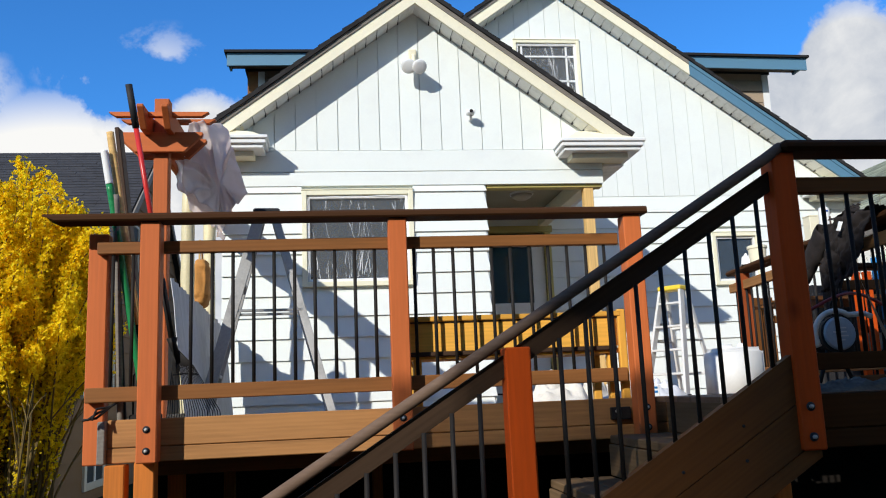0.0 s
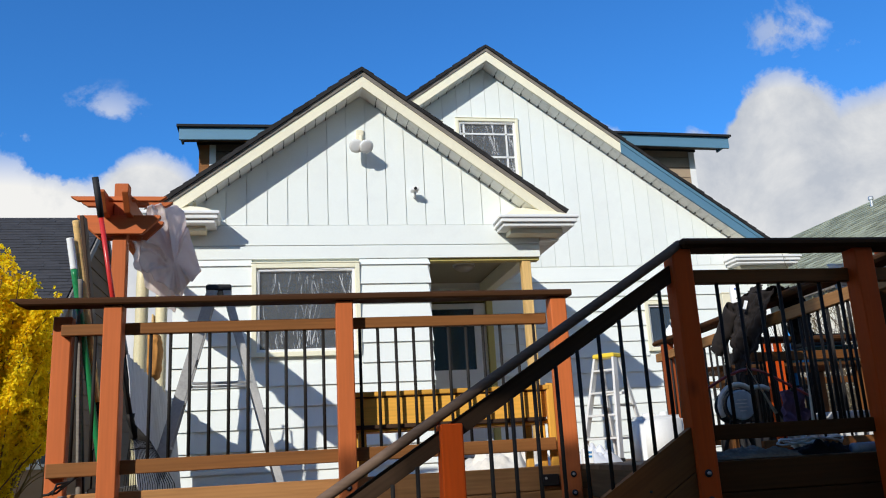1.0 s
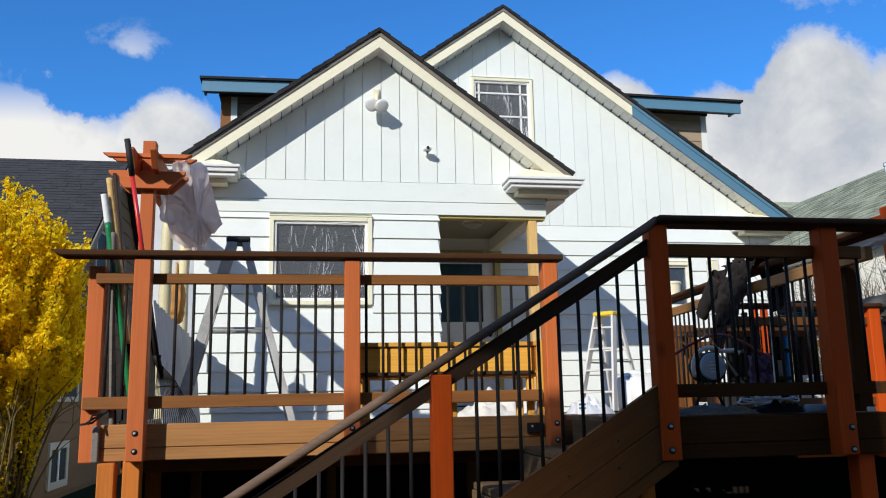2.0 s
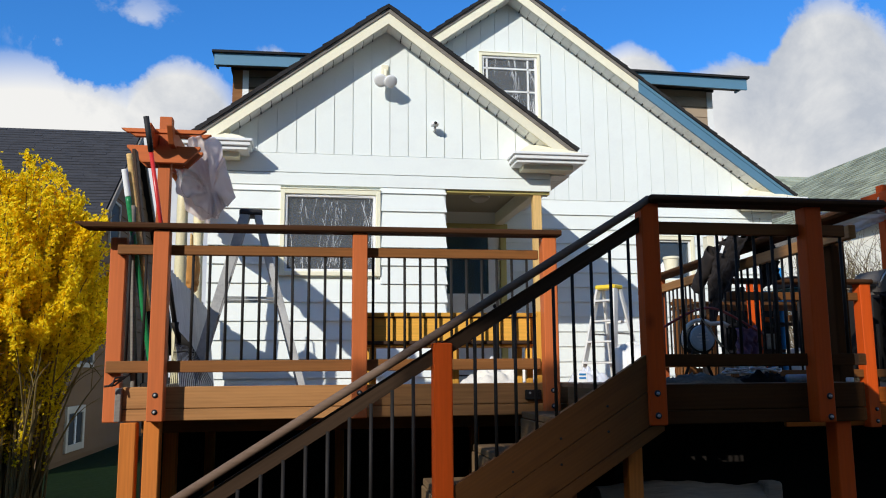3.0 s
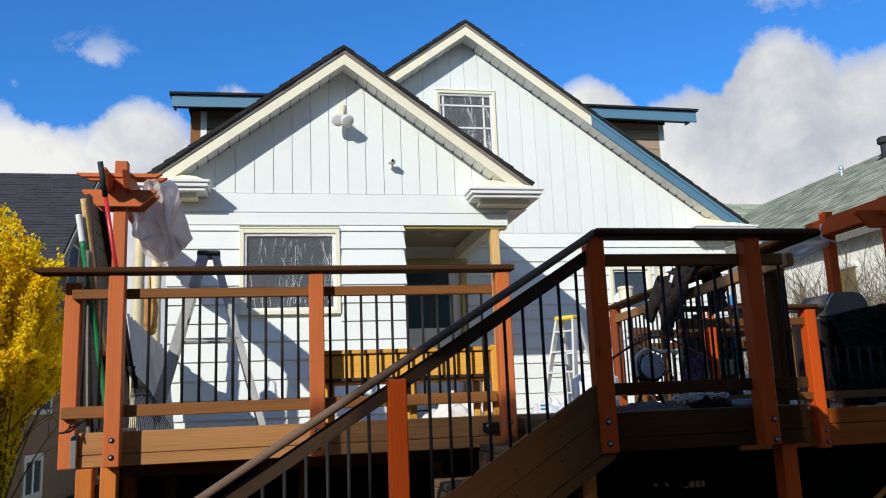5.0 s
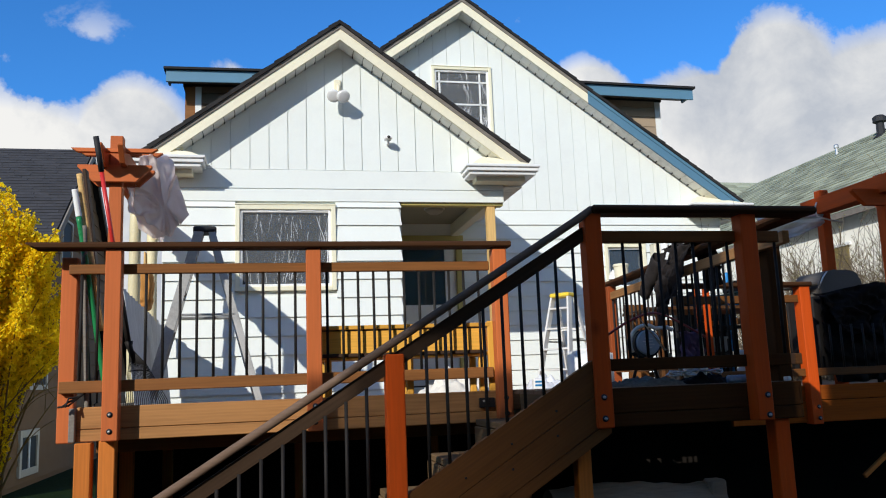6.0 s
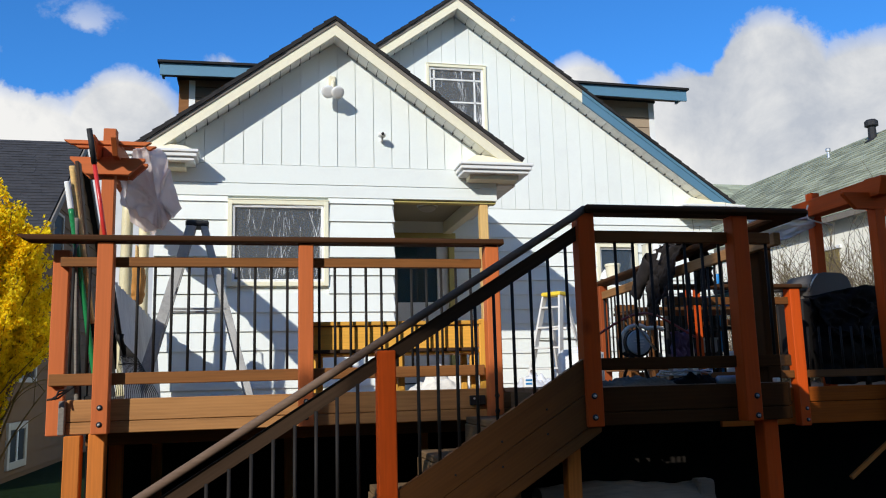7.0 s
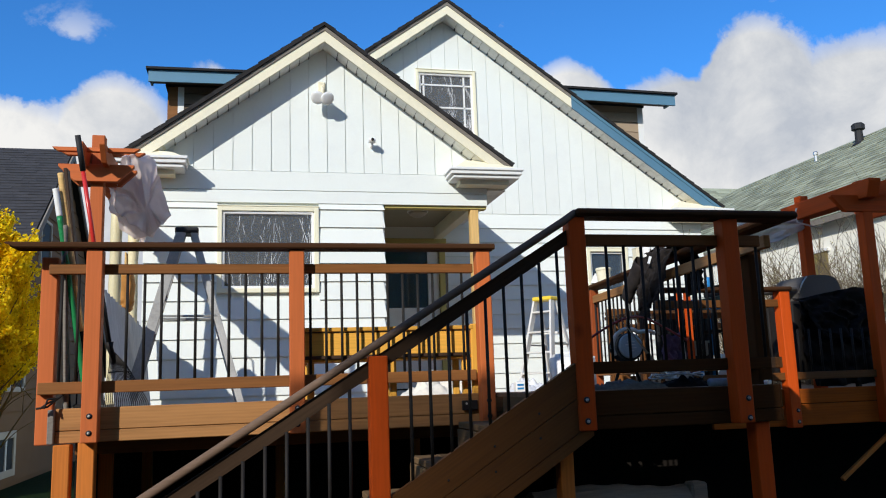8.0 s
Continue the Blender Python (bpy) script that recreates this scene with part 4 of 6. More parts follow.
# landing railing
def side_x(y):
    """The side railing runs slightly outward from the landing to the back."""
    return 2.638 + 0.0945 * y


land = railing("landing_railing", "dark stained cedar railing with black rods round the landing")
LY = -1.02
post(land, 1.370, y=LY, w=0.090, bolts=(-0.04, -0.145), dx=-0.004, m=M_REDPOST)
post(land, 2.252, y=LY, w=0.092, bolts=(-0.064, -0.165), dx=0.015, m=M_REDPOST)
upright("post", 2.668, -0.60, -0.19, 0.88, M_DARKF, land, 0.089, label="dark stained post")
beam("handrail", (1.36, LY - 0.005, 0.912), (2.66, LY - 0.005, 0.912), 0.15, 0.042, M_CAP, land, bevel=0.014)
beam("handrail", (2.60, -0.945, 0.912), (2.90, 2.45, 0.912), 0.14, 0.042, M_CAP, land, bevel=0.014)
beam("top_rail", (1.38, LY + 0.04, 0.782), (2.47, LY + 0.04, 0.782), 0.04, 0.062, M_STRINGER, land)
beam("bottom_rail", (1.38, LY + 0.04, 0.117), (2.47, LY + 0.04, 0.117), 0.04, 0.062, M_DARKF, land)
beam("top_rail", (2.55, -0.95, 0.79), (2.87, 2.45, 0.79), 0.04, 0.07, M_FASCIA, land)
beam("bottom_rail", (2.55, -0.95, 0.117), (2.87, 2.45, 0.117), 0.04, 0.06, M_RAIL, land)
balusters(land, [1.56 + 0.1005 * k for k in range(7)], LY + 0.04, 0.146, 0.755)
balusters(land, [2.45], LY + 0.04, 0.146, 0.755)
for k in range(33):
    y = -0.85 + 0.1 * k
    if y > -0.5:
        rod("baluster", (side_x(y), y, 0.146), (side_x(y), y, 0.758), 0.0085, M_BLACK, land)
upright("post", side_x(2.2), 2.2, -0.19, 0.88, M_SHADEPOST, land, 0.082)

# ---- stairs ----
SLOPE = 0.62
stairs = tagged(thing("stairs", "dark cedar stairs from the landing down to the yard", "stairs", (1.3, -0.5, GROUND)), kind="structure")
SX0, SX1 = -0.98, 1.345


def slope_board(name, x0, x1, top, bottom, y0, y1, material, parent, label=""):
    """A board parallel to the stairs; top and bottom are its heights at x = 1.3. Its grain follows the slope."""
    L = (x1 - x0) * math.sqrt(1 + SLOPE * SLOPE)
    a = math.atan(SLOPE)
    h = (top - bottom) * math.cos(a)
    bm = bmesh.new()
    cut = h * math.tan(a)
    v = [bm.verts.new(p) for p in ((0, y0, 0), (L, y0, 0), (L + cut, y0, h), (cut, y0, h), (0, y1, 0), (L, y1, 0), (L + cut, y1, h), (cut, y1, h))]
    for q in ((0, 1, 2, 3), (7, 6, 5, 4), (0, 4, 5, 1), (1, 5, 6, 2), (2, 6, 7, 3), (3, 7, 4, 0)):
        bm.faces.new([v[i] for i in q])
    m = Matrix.Translation((x0, 0, bottom - SLOPE * (1.3 - x0))) @ Matrix.Rotation(-a, 4, "Y")
    return part(name, bm, material, parent, label, m=m)


slope_board("stringer_board", SX0, SX1, 0.128, -0.045, -1.045, -1.008, M_STRINGER, stairs)
slope_board("stringer_board", SX0, SX1, -0.049, -0.213, -1.045, -1.008, M_STRINGER, stairs)
slope_board("carriage", SX0, SX1 + 0.06, -0.218, -0.282, -1.041, -1.012, M_STRINGER, stairs)
slope_board("carriage", SX0 + 0.3, SX1 - 0.1, -0.30, -0.46, -0.16, -0.12, M_NEARBLACK, stairs)
for k in range(9):
    x = 1.12 - 0.235 * k
    for d in (-0.006, -0.125):
        rod("screw", (x, -1.044, d - SLOPE * (1.3 - x) + 0.02), (x, -1.048, d - SLOPE * (1.3 - x) + 0.02), 0.006, M_RUBBER, stairs, 8)
RISE, RUN = 1.45 / 8, 1.45 / 8 / SLOPE
for i in range(1, 8):
    z, x = -RISE * i, 1.235 - RUN * i
    for k in range(2):
        beam("tread", (x + 0.068 + k * 0.146, -1.017, z + 0.0), (x + 0.068 + k * 0.146, -0.092, z + 0.0), 0.138, 0.036, M_TREAD, stairs)
    beam("riser", (x + 0.292, -1.016, z + 0.09), (x + 0.292, -0.093, z + 0.09), 0.02, 0.14, M_TREAD, stairs)
rail = railing("stair_railing", "sloping dark stair railing with black rods", "")
bm = bmesh.new()


def rail_z(x):
    return 0.905 - SLOPE * (1.36 - x)


tube(bm, [(-1.02, -1.06, rail_z(-1.02)), (1.30, -1.06, rail_z(1.30)), (1.365, -1.055, 0.912), (1.42, -1.05, 0.914)], 0.0205, 12)
part("handrail", bm, M_WORN, rail, "round worn brown handrail", smooth=True)
slope_board("top_rail", SX0, 1.345, 0.812, 0.735, -1.03, -0.992, M_SUBRAIL, rail, "dark sloping rail")
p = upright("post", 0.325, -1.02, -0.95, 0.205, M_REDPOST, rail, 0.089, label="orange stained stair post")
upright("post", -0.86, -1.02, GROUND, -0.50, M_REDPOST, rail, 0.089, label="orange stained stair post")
x = 1.262
while x > -0.9:
    if abs(x - 0.325) > 0.06:
        rod("baluster", (x, -1.03, 0.13 - SLOPE * (1.3 - x) - 0.02), (x, -1.03, 0.74 - SLOPE * (1.3 - x)), 0.0085, M_BLACK, rail)
    x -= 0.0975
upright("prop", 1.28, -0.93, GROUND, -0.27, M_FRESH, stairs, 0.075, label="short fir prop under the stairs")

# ---- lower deck beside it ----
low = railing("lower_railing", "reddish cedar railing of the lower side deck")
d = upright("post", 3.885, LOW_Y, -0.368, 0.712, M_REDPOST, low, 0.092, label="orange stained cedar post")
for z in (-0.235, -0.322):
    bolt((3.9, LOW_Y - 0.046, z), d)
for x in (3.375, 3.460):
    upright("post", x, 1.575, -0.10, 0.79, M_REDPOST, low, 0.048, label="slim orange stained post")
beam("handrail", (2.78, LOW_Y, 0.722), (3.95, LOW_Y, 0.722), 0.13, 0.035, M_CAP, low, bevel=0.01)
for a, b in ((2.78, 3.838), (3.932, 4.68)):
    beam("bottom_rail", (a, LOW_Y, 0.03), (b, LOW_Y, 0.03), 0.04, 0.06, M_STRINGER, low)
beam("top_rail", (2.78, LOW_Y, 0.61), (3.838, LOW_Y, 0.61), 0.04, 0.06, M_STRINGER, low)
balusters(low, [2.85 + 0.1 * k for k in range(10)], LOW_Y, 0.06, 0.6)
balusters(low, [4.0 + 0.1 * k for k in range(7)], LOW_Y, 0.06, 0.40)
back_rail = railing("rear_railing", "cedar railing with black rods behind the lower deck")
for x in (3.66, 3.78, 6.2):
    upright("post", x, 3.6, -0.1, 0.83, M_STRINGER, back_rail, 0.089)
beam("top_rail", (3.6, 3.6, 0.78), (6.2, 3.6, 0.78), 0.09, 0.04, M_STRINGER, back_rail)
beam("mid_rail", (3.6, 3.6, 0.62), (6.2, 3.6, 0.62), 0.04, 0.07, M_STRINGER, back_rail)
beam("bottom_rail", (3.6, 3.6, 0.05), (6.2, 3.6, 0.05), 0.04, 0.06, M_STRINGER, back_rail)
balusters(back_rail, [3.88 + 0.105 * k for k in range(22)], 3.6, 0.08, 0.6)

# ---- pergolas ----
def tapered(name, a, b, w, h, material, parent, cut=0.06, both=True):
    """A beam with undercut ends, from a to b."""
    a, b = Vector(a), Vector(b)
    L = (b - a).length
    bm = bmesh.new()
    pts = [(0, h / 2), (L, h / 2), (L, h * 0.36), (L - (cut if both else 0), -h / 2), (cut, -h / 2), (0, h * 0.36)]
    prism(bm, pts, -w / 2, w / 2)
    bmesh.ops.bevel(bm, geom=list(bm.edges), offset=0.003, segments=1, affect="EDGES")
    x = (b - a).normalized()
    y = Vector((0, 0, 1)).cross(x).normalized()
    m = Matrix((x, y, x.cross(y))).transposed().to_4x4()
    m.translation = a
    return part(name, bm, material, parent, m=m)


perg = thing("pergola", "orange stained cedar pergola over the deck edge", "pergola", (-1.355, 1.235, 0), group="pergolas")
upright("post", -1.355, 1.235, -0.2, 1.935, M_POST, perg, 0.089)
tapered("cross_beam", (-1.61, 1.165, 1.64), (-1.10, 1.165, 1.64), 0.04, 0.125, M_POST, perg, 0.11)
tapered("cross_beam", (-1.61, 1.31, 1.64), (-1.10, 1.31, 1.64), 0.04, 0.125, M_POST, perg, 0.11)
for x in (-1.425, -1.285):
    tapered("long_beam", (x, 0.93, 1.745), (x, 3.80, 1.745), 0.038, 0.125, M_POST, perg, 0.10)
for y, z in ((1.08, 1.788), (1.355, 1.836)):
    tapered("slat", (-1.635, y, z), (-1.05, y, z), 0.04, 0.03, M_POST, perg, 0.04)
side = thing("side_framework", "wrapped posts of the unfinished deck side screen", "post", (-1.36, 2.6, 0))
for x, y in ((-1.372, 2.2), (-1.345, 3.0)):
    bm = bmesh.new()
    lathe(bm, [(0.045, DF)] + [(0.043 + 0.008 * random.random(), 0.08 * k) for k in range(1, 20)] + [(0.043, 1.63)], 10, (x, y, 0.0))
    part("wrapped_post", bm, M_WRAP, side, "post wrapped in cream plastic", smooth=True)

perg2 = thing("pergola", "orange stained cedar pergola at the side of the lower deck", "pergola", (4.73, 0.8, 0), group="pergolas")
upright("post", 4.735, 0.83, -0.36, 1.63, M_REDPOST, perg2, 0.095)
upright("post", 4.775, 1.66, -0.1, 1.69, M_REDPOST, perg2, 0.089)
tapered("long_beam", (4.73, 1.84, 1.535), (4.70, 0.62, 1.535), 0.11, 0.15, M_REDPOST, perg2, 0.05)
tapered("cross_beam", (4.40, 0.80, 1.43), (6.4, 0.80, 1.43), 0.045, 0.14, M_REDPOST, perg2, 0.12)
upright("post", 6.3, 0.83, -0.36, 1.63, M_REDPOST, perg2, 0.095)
for x in (4.95, 5.6):
    tapered("long_beam", (x, 1.95, 1.57), (x, 0.55, 1.57), 0.045, 0.13, M_REDPOST, perg2, 0.10)

# deck planks, last of the deck
for k in range(41):
    y = 0.20 + 0.142 * k
    if y < 5.8:
        x0, x1 = (-1.335, round(side_x(y) - 0.03, 2) if y < 2.5 else 3.6)
        if y > AY - 0.05:
            x0 = 1.16
        beam("plank", (x0, y, DF - 0.014), (x1, y, DF - 0.014), 0.137, 0.026, M_PLANK, deck, bevel=0.003)
for k in range(7):
    beam("plank", (1.225, -0.865 + 0.142 * k, -0.014), (2.525, -0.865 + 0.142 * k, -0.014), 0.137, 0.026, M_PLANK, deck, bevel=0.003)
for k in range(33):
    beam("plank", (round(side_x(0.95 + 0.142 * k) - 0.02, 2) if 0.95 + 0.142 * k < 2.5 else 3.62, 0.95 + 0.142 * k, LOW_Z - 0.014), (9.0, 0.95 + 0.142 * k, LOW_Z - 0.014), 0.137, 0.026, M_PLANK, deck, bevel=0.003)

# ---- things on the deck ----
def cloth(name, parent, corners, amp, freq, material, seed=0, nu=36, nv=36, thick=0.003, label="", bulge=(0, 0, 0)):
    """A crumpled sheet between four corners (a, b along u; d, c opposite)."""
    a, b, c, d = (Vector(p) for p in corners)
    n = (b - a).cross(d - a).normalized()
    off = Vector((seed * 7.3, seed * 3.1, seed))

    def at(u, v):
        p = (a * (1 - u) + b * u) * (1 - v) + (d * (1 - u) + c * u) * v
        q = Vector((u * freq, v * freq, 0)) + off
        k = abs(noise.noise(q)) + 0.5 * abs(noise.noise(q * 2.1)) + 0.28 * abs(noise.noise(q * 4.3))
        w = noise.noise_vector(q * 1.3)
        p = p + n * (k - 0.45) * amp * 2 + Vector(w) * amp * 0.6
        return p + Vector(bulge) * (math.sin(math.pi * u) * math.sin(math.pi * min(1, v * 1.1)))

    return part(name, thicken(sheet(bmesh.new(), nu, nv, at), thick), material, parent, label, smooth=True)


tarp = thing("plastic_tarp", "crumpled translucent plastic sheet draped over the pergola beam", "tarp", (-1.2, 1.7, 1.4))


def draped(name, parent, top, foot, hub, amp, count, seed, nu=70, nv=44, label=""):
    """A hanging sheet between a top edge and a foot edge (lists of points), with a few uneven folds that run out from a gathered spot."""
    rnd = random.Random(seed)
    folds = [(rnd.uniform(-math.pi, math.pi), rnd.uniform(0.12, 0.4), rnd.uniform(0.4, 1.0) * rnd.choice((-1, 1))) for _ in range(count)]

    def along(pts, u):
        k = u * (len(pts) - 1)
        i = min(int(k), len(pts) - 2)
        return Vector(pts[i]).lerp(Vector(pts[i + 1]), k - i)

    def at(u, v):
        p = along(top, u).lerp(along(foot, u), v)
        d = p - Vector(hub)
        a = math.atan2(d.z, d.x + 0.6 * d.y) + 0.35 * noise.noise(p * 5 + Vector((seed, 0, 0)))
        k = 0.0
        for at_a, wide, high in folds:
            w = abs((a - at_a + math.pi) % math.tau - math.pi) / wide
            k += high * max(0.0, 1 - w)
        k *= min(1.0, d.length / 0.16)
        crease = 0.3 * abs(noise.noise(p * 13 + Vector((0, seed, 0)))) + 0.6 * noise.noise(p * 4 + Vector((0, 0, seed)))
        return p + Vector((0.2, -1.0, 0.1)) * amp * (k + crease) + Vector((0.5, 0, 1)) * 0.015 * noise.noise(p * 8)

    return part(name, thicken(sheet(bmesh.new(), nu, nv, at), 0.002), M_TARP, parent, label, smooth=True)


draped("front_drape", tarp, [(-1.22, 1.34, 1.80), (-1.12, 1.46, 1.84), (-1.05, 1.52, 1.87), (-1.005, 1.55, 1.85)],
       [(-1.27, 1.38, 1.42), (-1.18, 1.46, 1.33), (-1.03, 1.58, 1.27), (-0.895, 1.70, 1.44)], (-1.06, 1.55, 1.47), 0.085, 15, 4)
draped("lower_drape", tarp, [(-1.30, 1.60, 1.52), (-1.15, 1.66, 1.50), (-0.95, 1.74, 1.48)], [(-1.26, 1.64, 1.33), (-1.16, 1.68, 1.25), (-1.02, 1.76, 1.30)], (-1.05, 1.62, 1.5), 0.07, 8, 7)
cloth("side_drape", tarp, ((-1.39, 1.40, 1.845), (-1.37, 3.75, 1.845), (-1.33, 3.70, 1.50), (-1.30, 1.50, 1.42)), 0.035, 5, M_TARP, 5, 60, 24)
bag = thing("canvas_bag", "bulging tan canvas bag hung on the side screen", "bag", (-1.33, 2.52, 0.75))
bm = bmesh.new()
bmesh.ops.create_icosphere(bm, subdivisions=4, radius=1)
for v in bm.verts:
    q = v.co.copy()
    k = 1 + 0.10 * noise.noise(q * 2.3) + 0.07 * math.sin(q.z * 16 + 2 * noise.noise(q * 3))
    v.co = Vector((-1.325, 2.52, 0.95)) + Vector((math.copysign(abs(q.x) ** 0.6, q.x) * 0.06 * k, math.copysign(abs(q.y) ** 0.6, q.y) * 0.12 * k, math.copysign(abs(q.z) ** 0.55, q.z) * 0.185))
M_BAG = mat("tan_duck_canvas", (0.50, 0.23, 0.06), 0.9, var=0.15, coarse=7, bump=0.5, depth=0.004)
part("bag_body", bm, M_BAG, bag, smooth=True)
part("strap", tube(bmesh.new(), [(-1.33, 2.44, 1.05), (-1.335, 2.48, 1.28), (-1.335, 2.56, 1.28), (-1.33, 2.60, 1.05)], 0.008, 6), M_HANDLE, bag, smooth=True)


def corrugated(name, label, p, q, h0, h1, lean, seed):
    """A leaning grey sheet with shallow ribs."""
    ob = thing(name, label, "panel", p, group="leaning panels")
    p, q = Vector(p), Vector(q)

    def at(u, v):
        b = p.lerp(q, u)
        h = h0 + (h1 - h0) * u + 0.02 * noise.noise(Vector((u * 9, seed, 0)))
        return b + Vector((lean * v + 0.012 * math.sin(u * 62) + 0.01 * noise.noise(Vector((u * 4, v * 3, seed))), 0, h * v))

    part("sheet", thicken(sheet(bmesh.new(), 110, 6, at), 0.004), M_GALV, ob, smooth=False)
    return ob


corrugated("roofing_sheet", "grey ribbed plastic panel leaning on the deck side", (-1.18, 1.15, DF + 0.002), (-1.20, 2.6, DF + 0.002), 0.88, 0.82, -0.10, 1)
corrugated("roofing_sheet", "grey ribbed plastic panel leaning on the deck side", (-1.23, 2.2, DF + 0.002), (-1.24, 3.7, DF + 0.002), 0.86, 0.78, -0.08, 4)


# stepladders
def stepladder(label, height, width_top, width_bot, spread, rungs, at, turn, cap_mat, rail_mat, lean=0.0):
    """An A-frame ladder: two front rails with treads, two rear legs with bars, a cap and spreaders."""
    m0 = pose(*at, 0, 0, turn)
    ob = thing("stepladder", label, "ladder", at, turn=turn)

    def W(x, y, z):
        return tuple(m0 @ Vector((x, y, z)))

    h = height - 0.04
    across = m0.to_3x3() @ Vector((1, 0, 0))
    for s in (-1, 1):
        beam("front_rail", W(s * width_bot / 2, lean - spread / 2, 0), W(s * width_top / 2, -0.05, h), 0.08, 0.026, rail_mat, ob, up=across, bevel=0.003)
        beam("rear_leg", W(s * width_bot / 2 * 0.92, lean + spread / 2, 0), W(s * width_top / 2, 0.05, h), 0.055, 0.022, rail_mat, ob, up=across, bevel=0.003)
        beam("spreader", W(s * (width_bot * 0.5 + width_top * 0.5) / 2, lean * 0.48 - spread * 0.27, h * 0.52), W(s * (width_bot * 0.5 + width_top * 0.5) / 2, lean * 0.48 + spread * 0.27, h * 0.52), 0.006, 0.02, M_ALU, ob)
        for y, r in ((-spread / 2, 0.05), (spread / 2, 0.04)):
            part("foot", boxed(-0.022, 0.022, -r, r, 0, 0.035, 0.004), M_RUBBER, ob, "black rubber foot", m=m0 @ pose(s * width_bot / 2 * (1 if y < 0 else 0.92), lean + y, 0))
    for k in range(1, rungs + 1):
        t = k / (rungs + 0.6)
        w = width_bot + (width_top - width_bot) * t
        y = -spread / 2 + (spread / 2 - 0.05) * t
        beam("tread", W(-w / 2 + 0.01, y + lean * (1 - t), h * t), W(w / 2 - 0.01, y + lean * (1 - t), h * t), 0.075, 0.022, rail_mat, ob, bevel=0.003)
        if k % 2:
            beam("rear_bar", W(-w / 2 * 0.9, lean * (1 - t) - y, h * t), W(w / 2 * 0.9, lean * (1 - t) - y, h * t), 0.02, 0.03, rail_mat, ob, bevel=0.003)
    part("cap", boxed(-width_top / 2 - 0.02, width_top / 2 + 0.02, -0.10, 0.09, h - 0.01, height, 0.012), cap_mat, ob, m=m0)
    return ob


M_LADGREY = mat("dull_aluminium", (0.42, 0.415, 0.40), 0.6, metal=0.1, var=0.15, dirt=(0.12, 0.12, 0.12), dirt_amount=0.5)
stepladder("tall grey aluminium stepladder with a dark cap on the deck", 1.515, 0.16, 0.40, 0.90, 4, (-0.80, 2.16, DF), -86, M_RUBBER, M_LADGREY)
M_LADPALE = mat("pale_brushed_aluminium", (0.78, 0.78, 0.76), 0.45, metal=0.25, var=0.08, per=0.06, dirt=(0.5, 0.49, 0.46), dirt_amount=0.3)
stepladder("small aluminium stepladder with a yellow cap", 1.115, 0.22, 0.44, 0.66, 4, (3.08, 4.12, DF), -52, M_YELLOW, M_LADPALE, 0.02)

# bench along the railing
bench = thing("bench", "golden pine bench with a plain upright board back", "bench", (0.58, 0.3, 0))
M_BDARK = wood("dark_bench_frame", (0.06, 0.035, 0.022), 0.5)
beam("top_slat", (0.05, 0.172, 0.418), (1.12, 0.172, 0.418), 0.05, 0.026, M_GOLD, bench)
beam("upper_bar", (0.05, 0.170, 0.402), (1.11, 0.170, 0.402), 0.026, 0.006, M_BDARK, bench, bevel=0.001)
beam("lower_bar", (0.05, 0.152, 0.247), (1.09, 0.152, 0.247), 0.02, 0.022, M_BDARK, bench)
beam("back_board", (0.05, 0.172, 0.328), (1.10, 0.172, 0.328), 0.018, 0.142, M_GOLD, bench)
beam("seat", (0.05, 0.33, 0.235), (1.11, 0.33, 0.235), 0.34, 0.025, M_GOLD, bench)
for x in (0.09, 0.60, 1.07):
    upright("leg", x, 0.20, DF, 0.222, M_GOLD, bench, 0.042)
    upright("leg", x, 0.46, DF, 0.222, M_GOLD, bench, 0.042)
part("arm_knob", lathe(bmesh.new(), [(0.01, 0), (0.03, 0.015), (0.032, 0.04), (0.015, 0.055)], 14, (0.0, 0.13, 0.375)), M_BDARK, bench, smooth=True)
upright("end_post", 1.125, 0.17, DF, 0.44, M_GOLD, bench, 0.04)


def rumpled(name, label, category, cx, cy, z, rx, ry, h, material, seed, fine=5.0):
    """A low rumpled heap lying on a floor."""
    bm = bmesh.new()

    def at(u, v):
        a, r = u * math.tau, v
        x, y = cx + rx * r * math.cos(a), cy + ry * r * math.sin(a)
        q = Vector((x * fine + seed, y * fine, seed))
        k = (1 - r ** 2.2) * (0.35 + 0.9 * abs(noise.noise(q)) + 0.5 * abs(noise.noise(q * 2.7)))
        return (x + 0.03 * noise.noise(q * 1.7), y, z + 0.004 + max(0, 1.7 * h * k))

    sheet(bm, 56, 18, at)
    bmesh.ops.remove_doubles(bm, verts=bm.verts, dist=1e-4)
    return solo(name, bm, material, label, category, smooth=True)


rumpled("drop_cloth", "crumpled off-white canvas drop cloth on the deck", "drop cloth", 1.30, 2.3, DF, 0.30, 0.25, 0.16, M_CANVAS, 2)
rumpled("drop_cloth", "second crumpled canvas drop cloth below the porch", "drop cloth", 1.75, 2.75, DF, 0.22, 0.22, 0.15, M_CANVAS, 6)
rumpled("plastic_bag", "clear crumpled plastic bag of rags beside the ladder", "bag", 2.58, 3.45, DF, 0.26, 0.2, 0.13, clear("bag_plastic", (0.80, 0.82, 0.86), 0.25, 0.75, 0.6), 11)
rumpled("paper_heap", "white paper heap on the deck beside the post", "paper", 1.25, 0.75, DF, 0.16, 0.10, 0.10, M_WPLAST, 15)


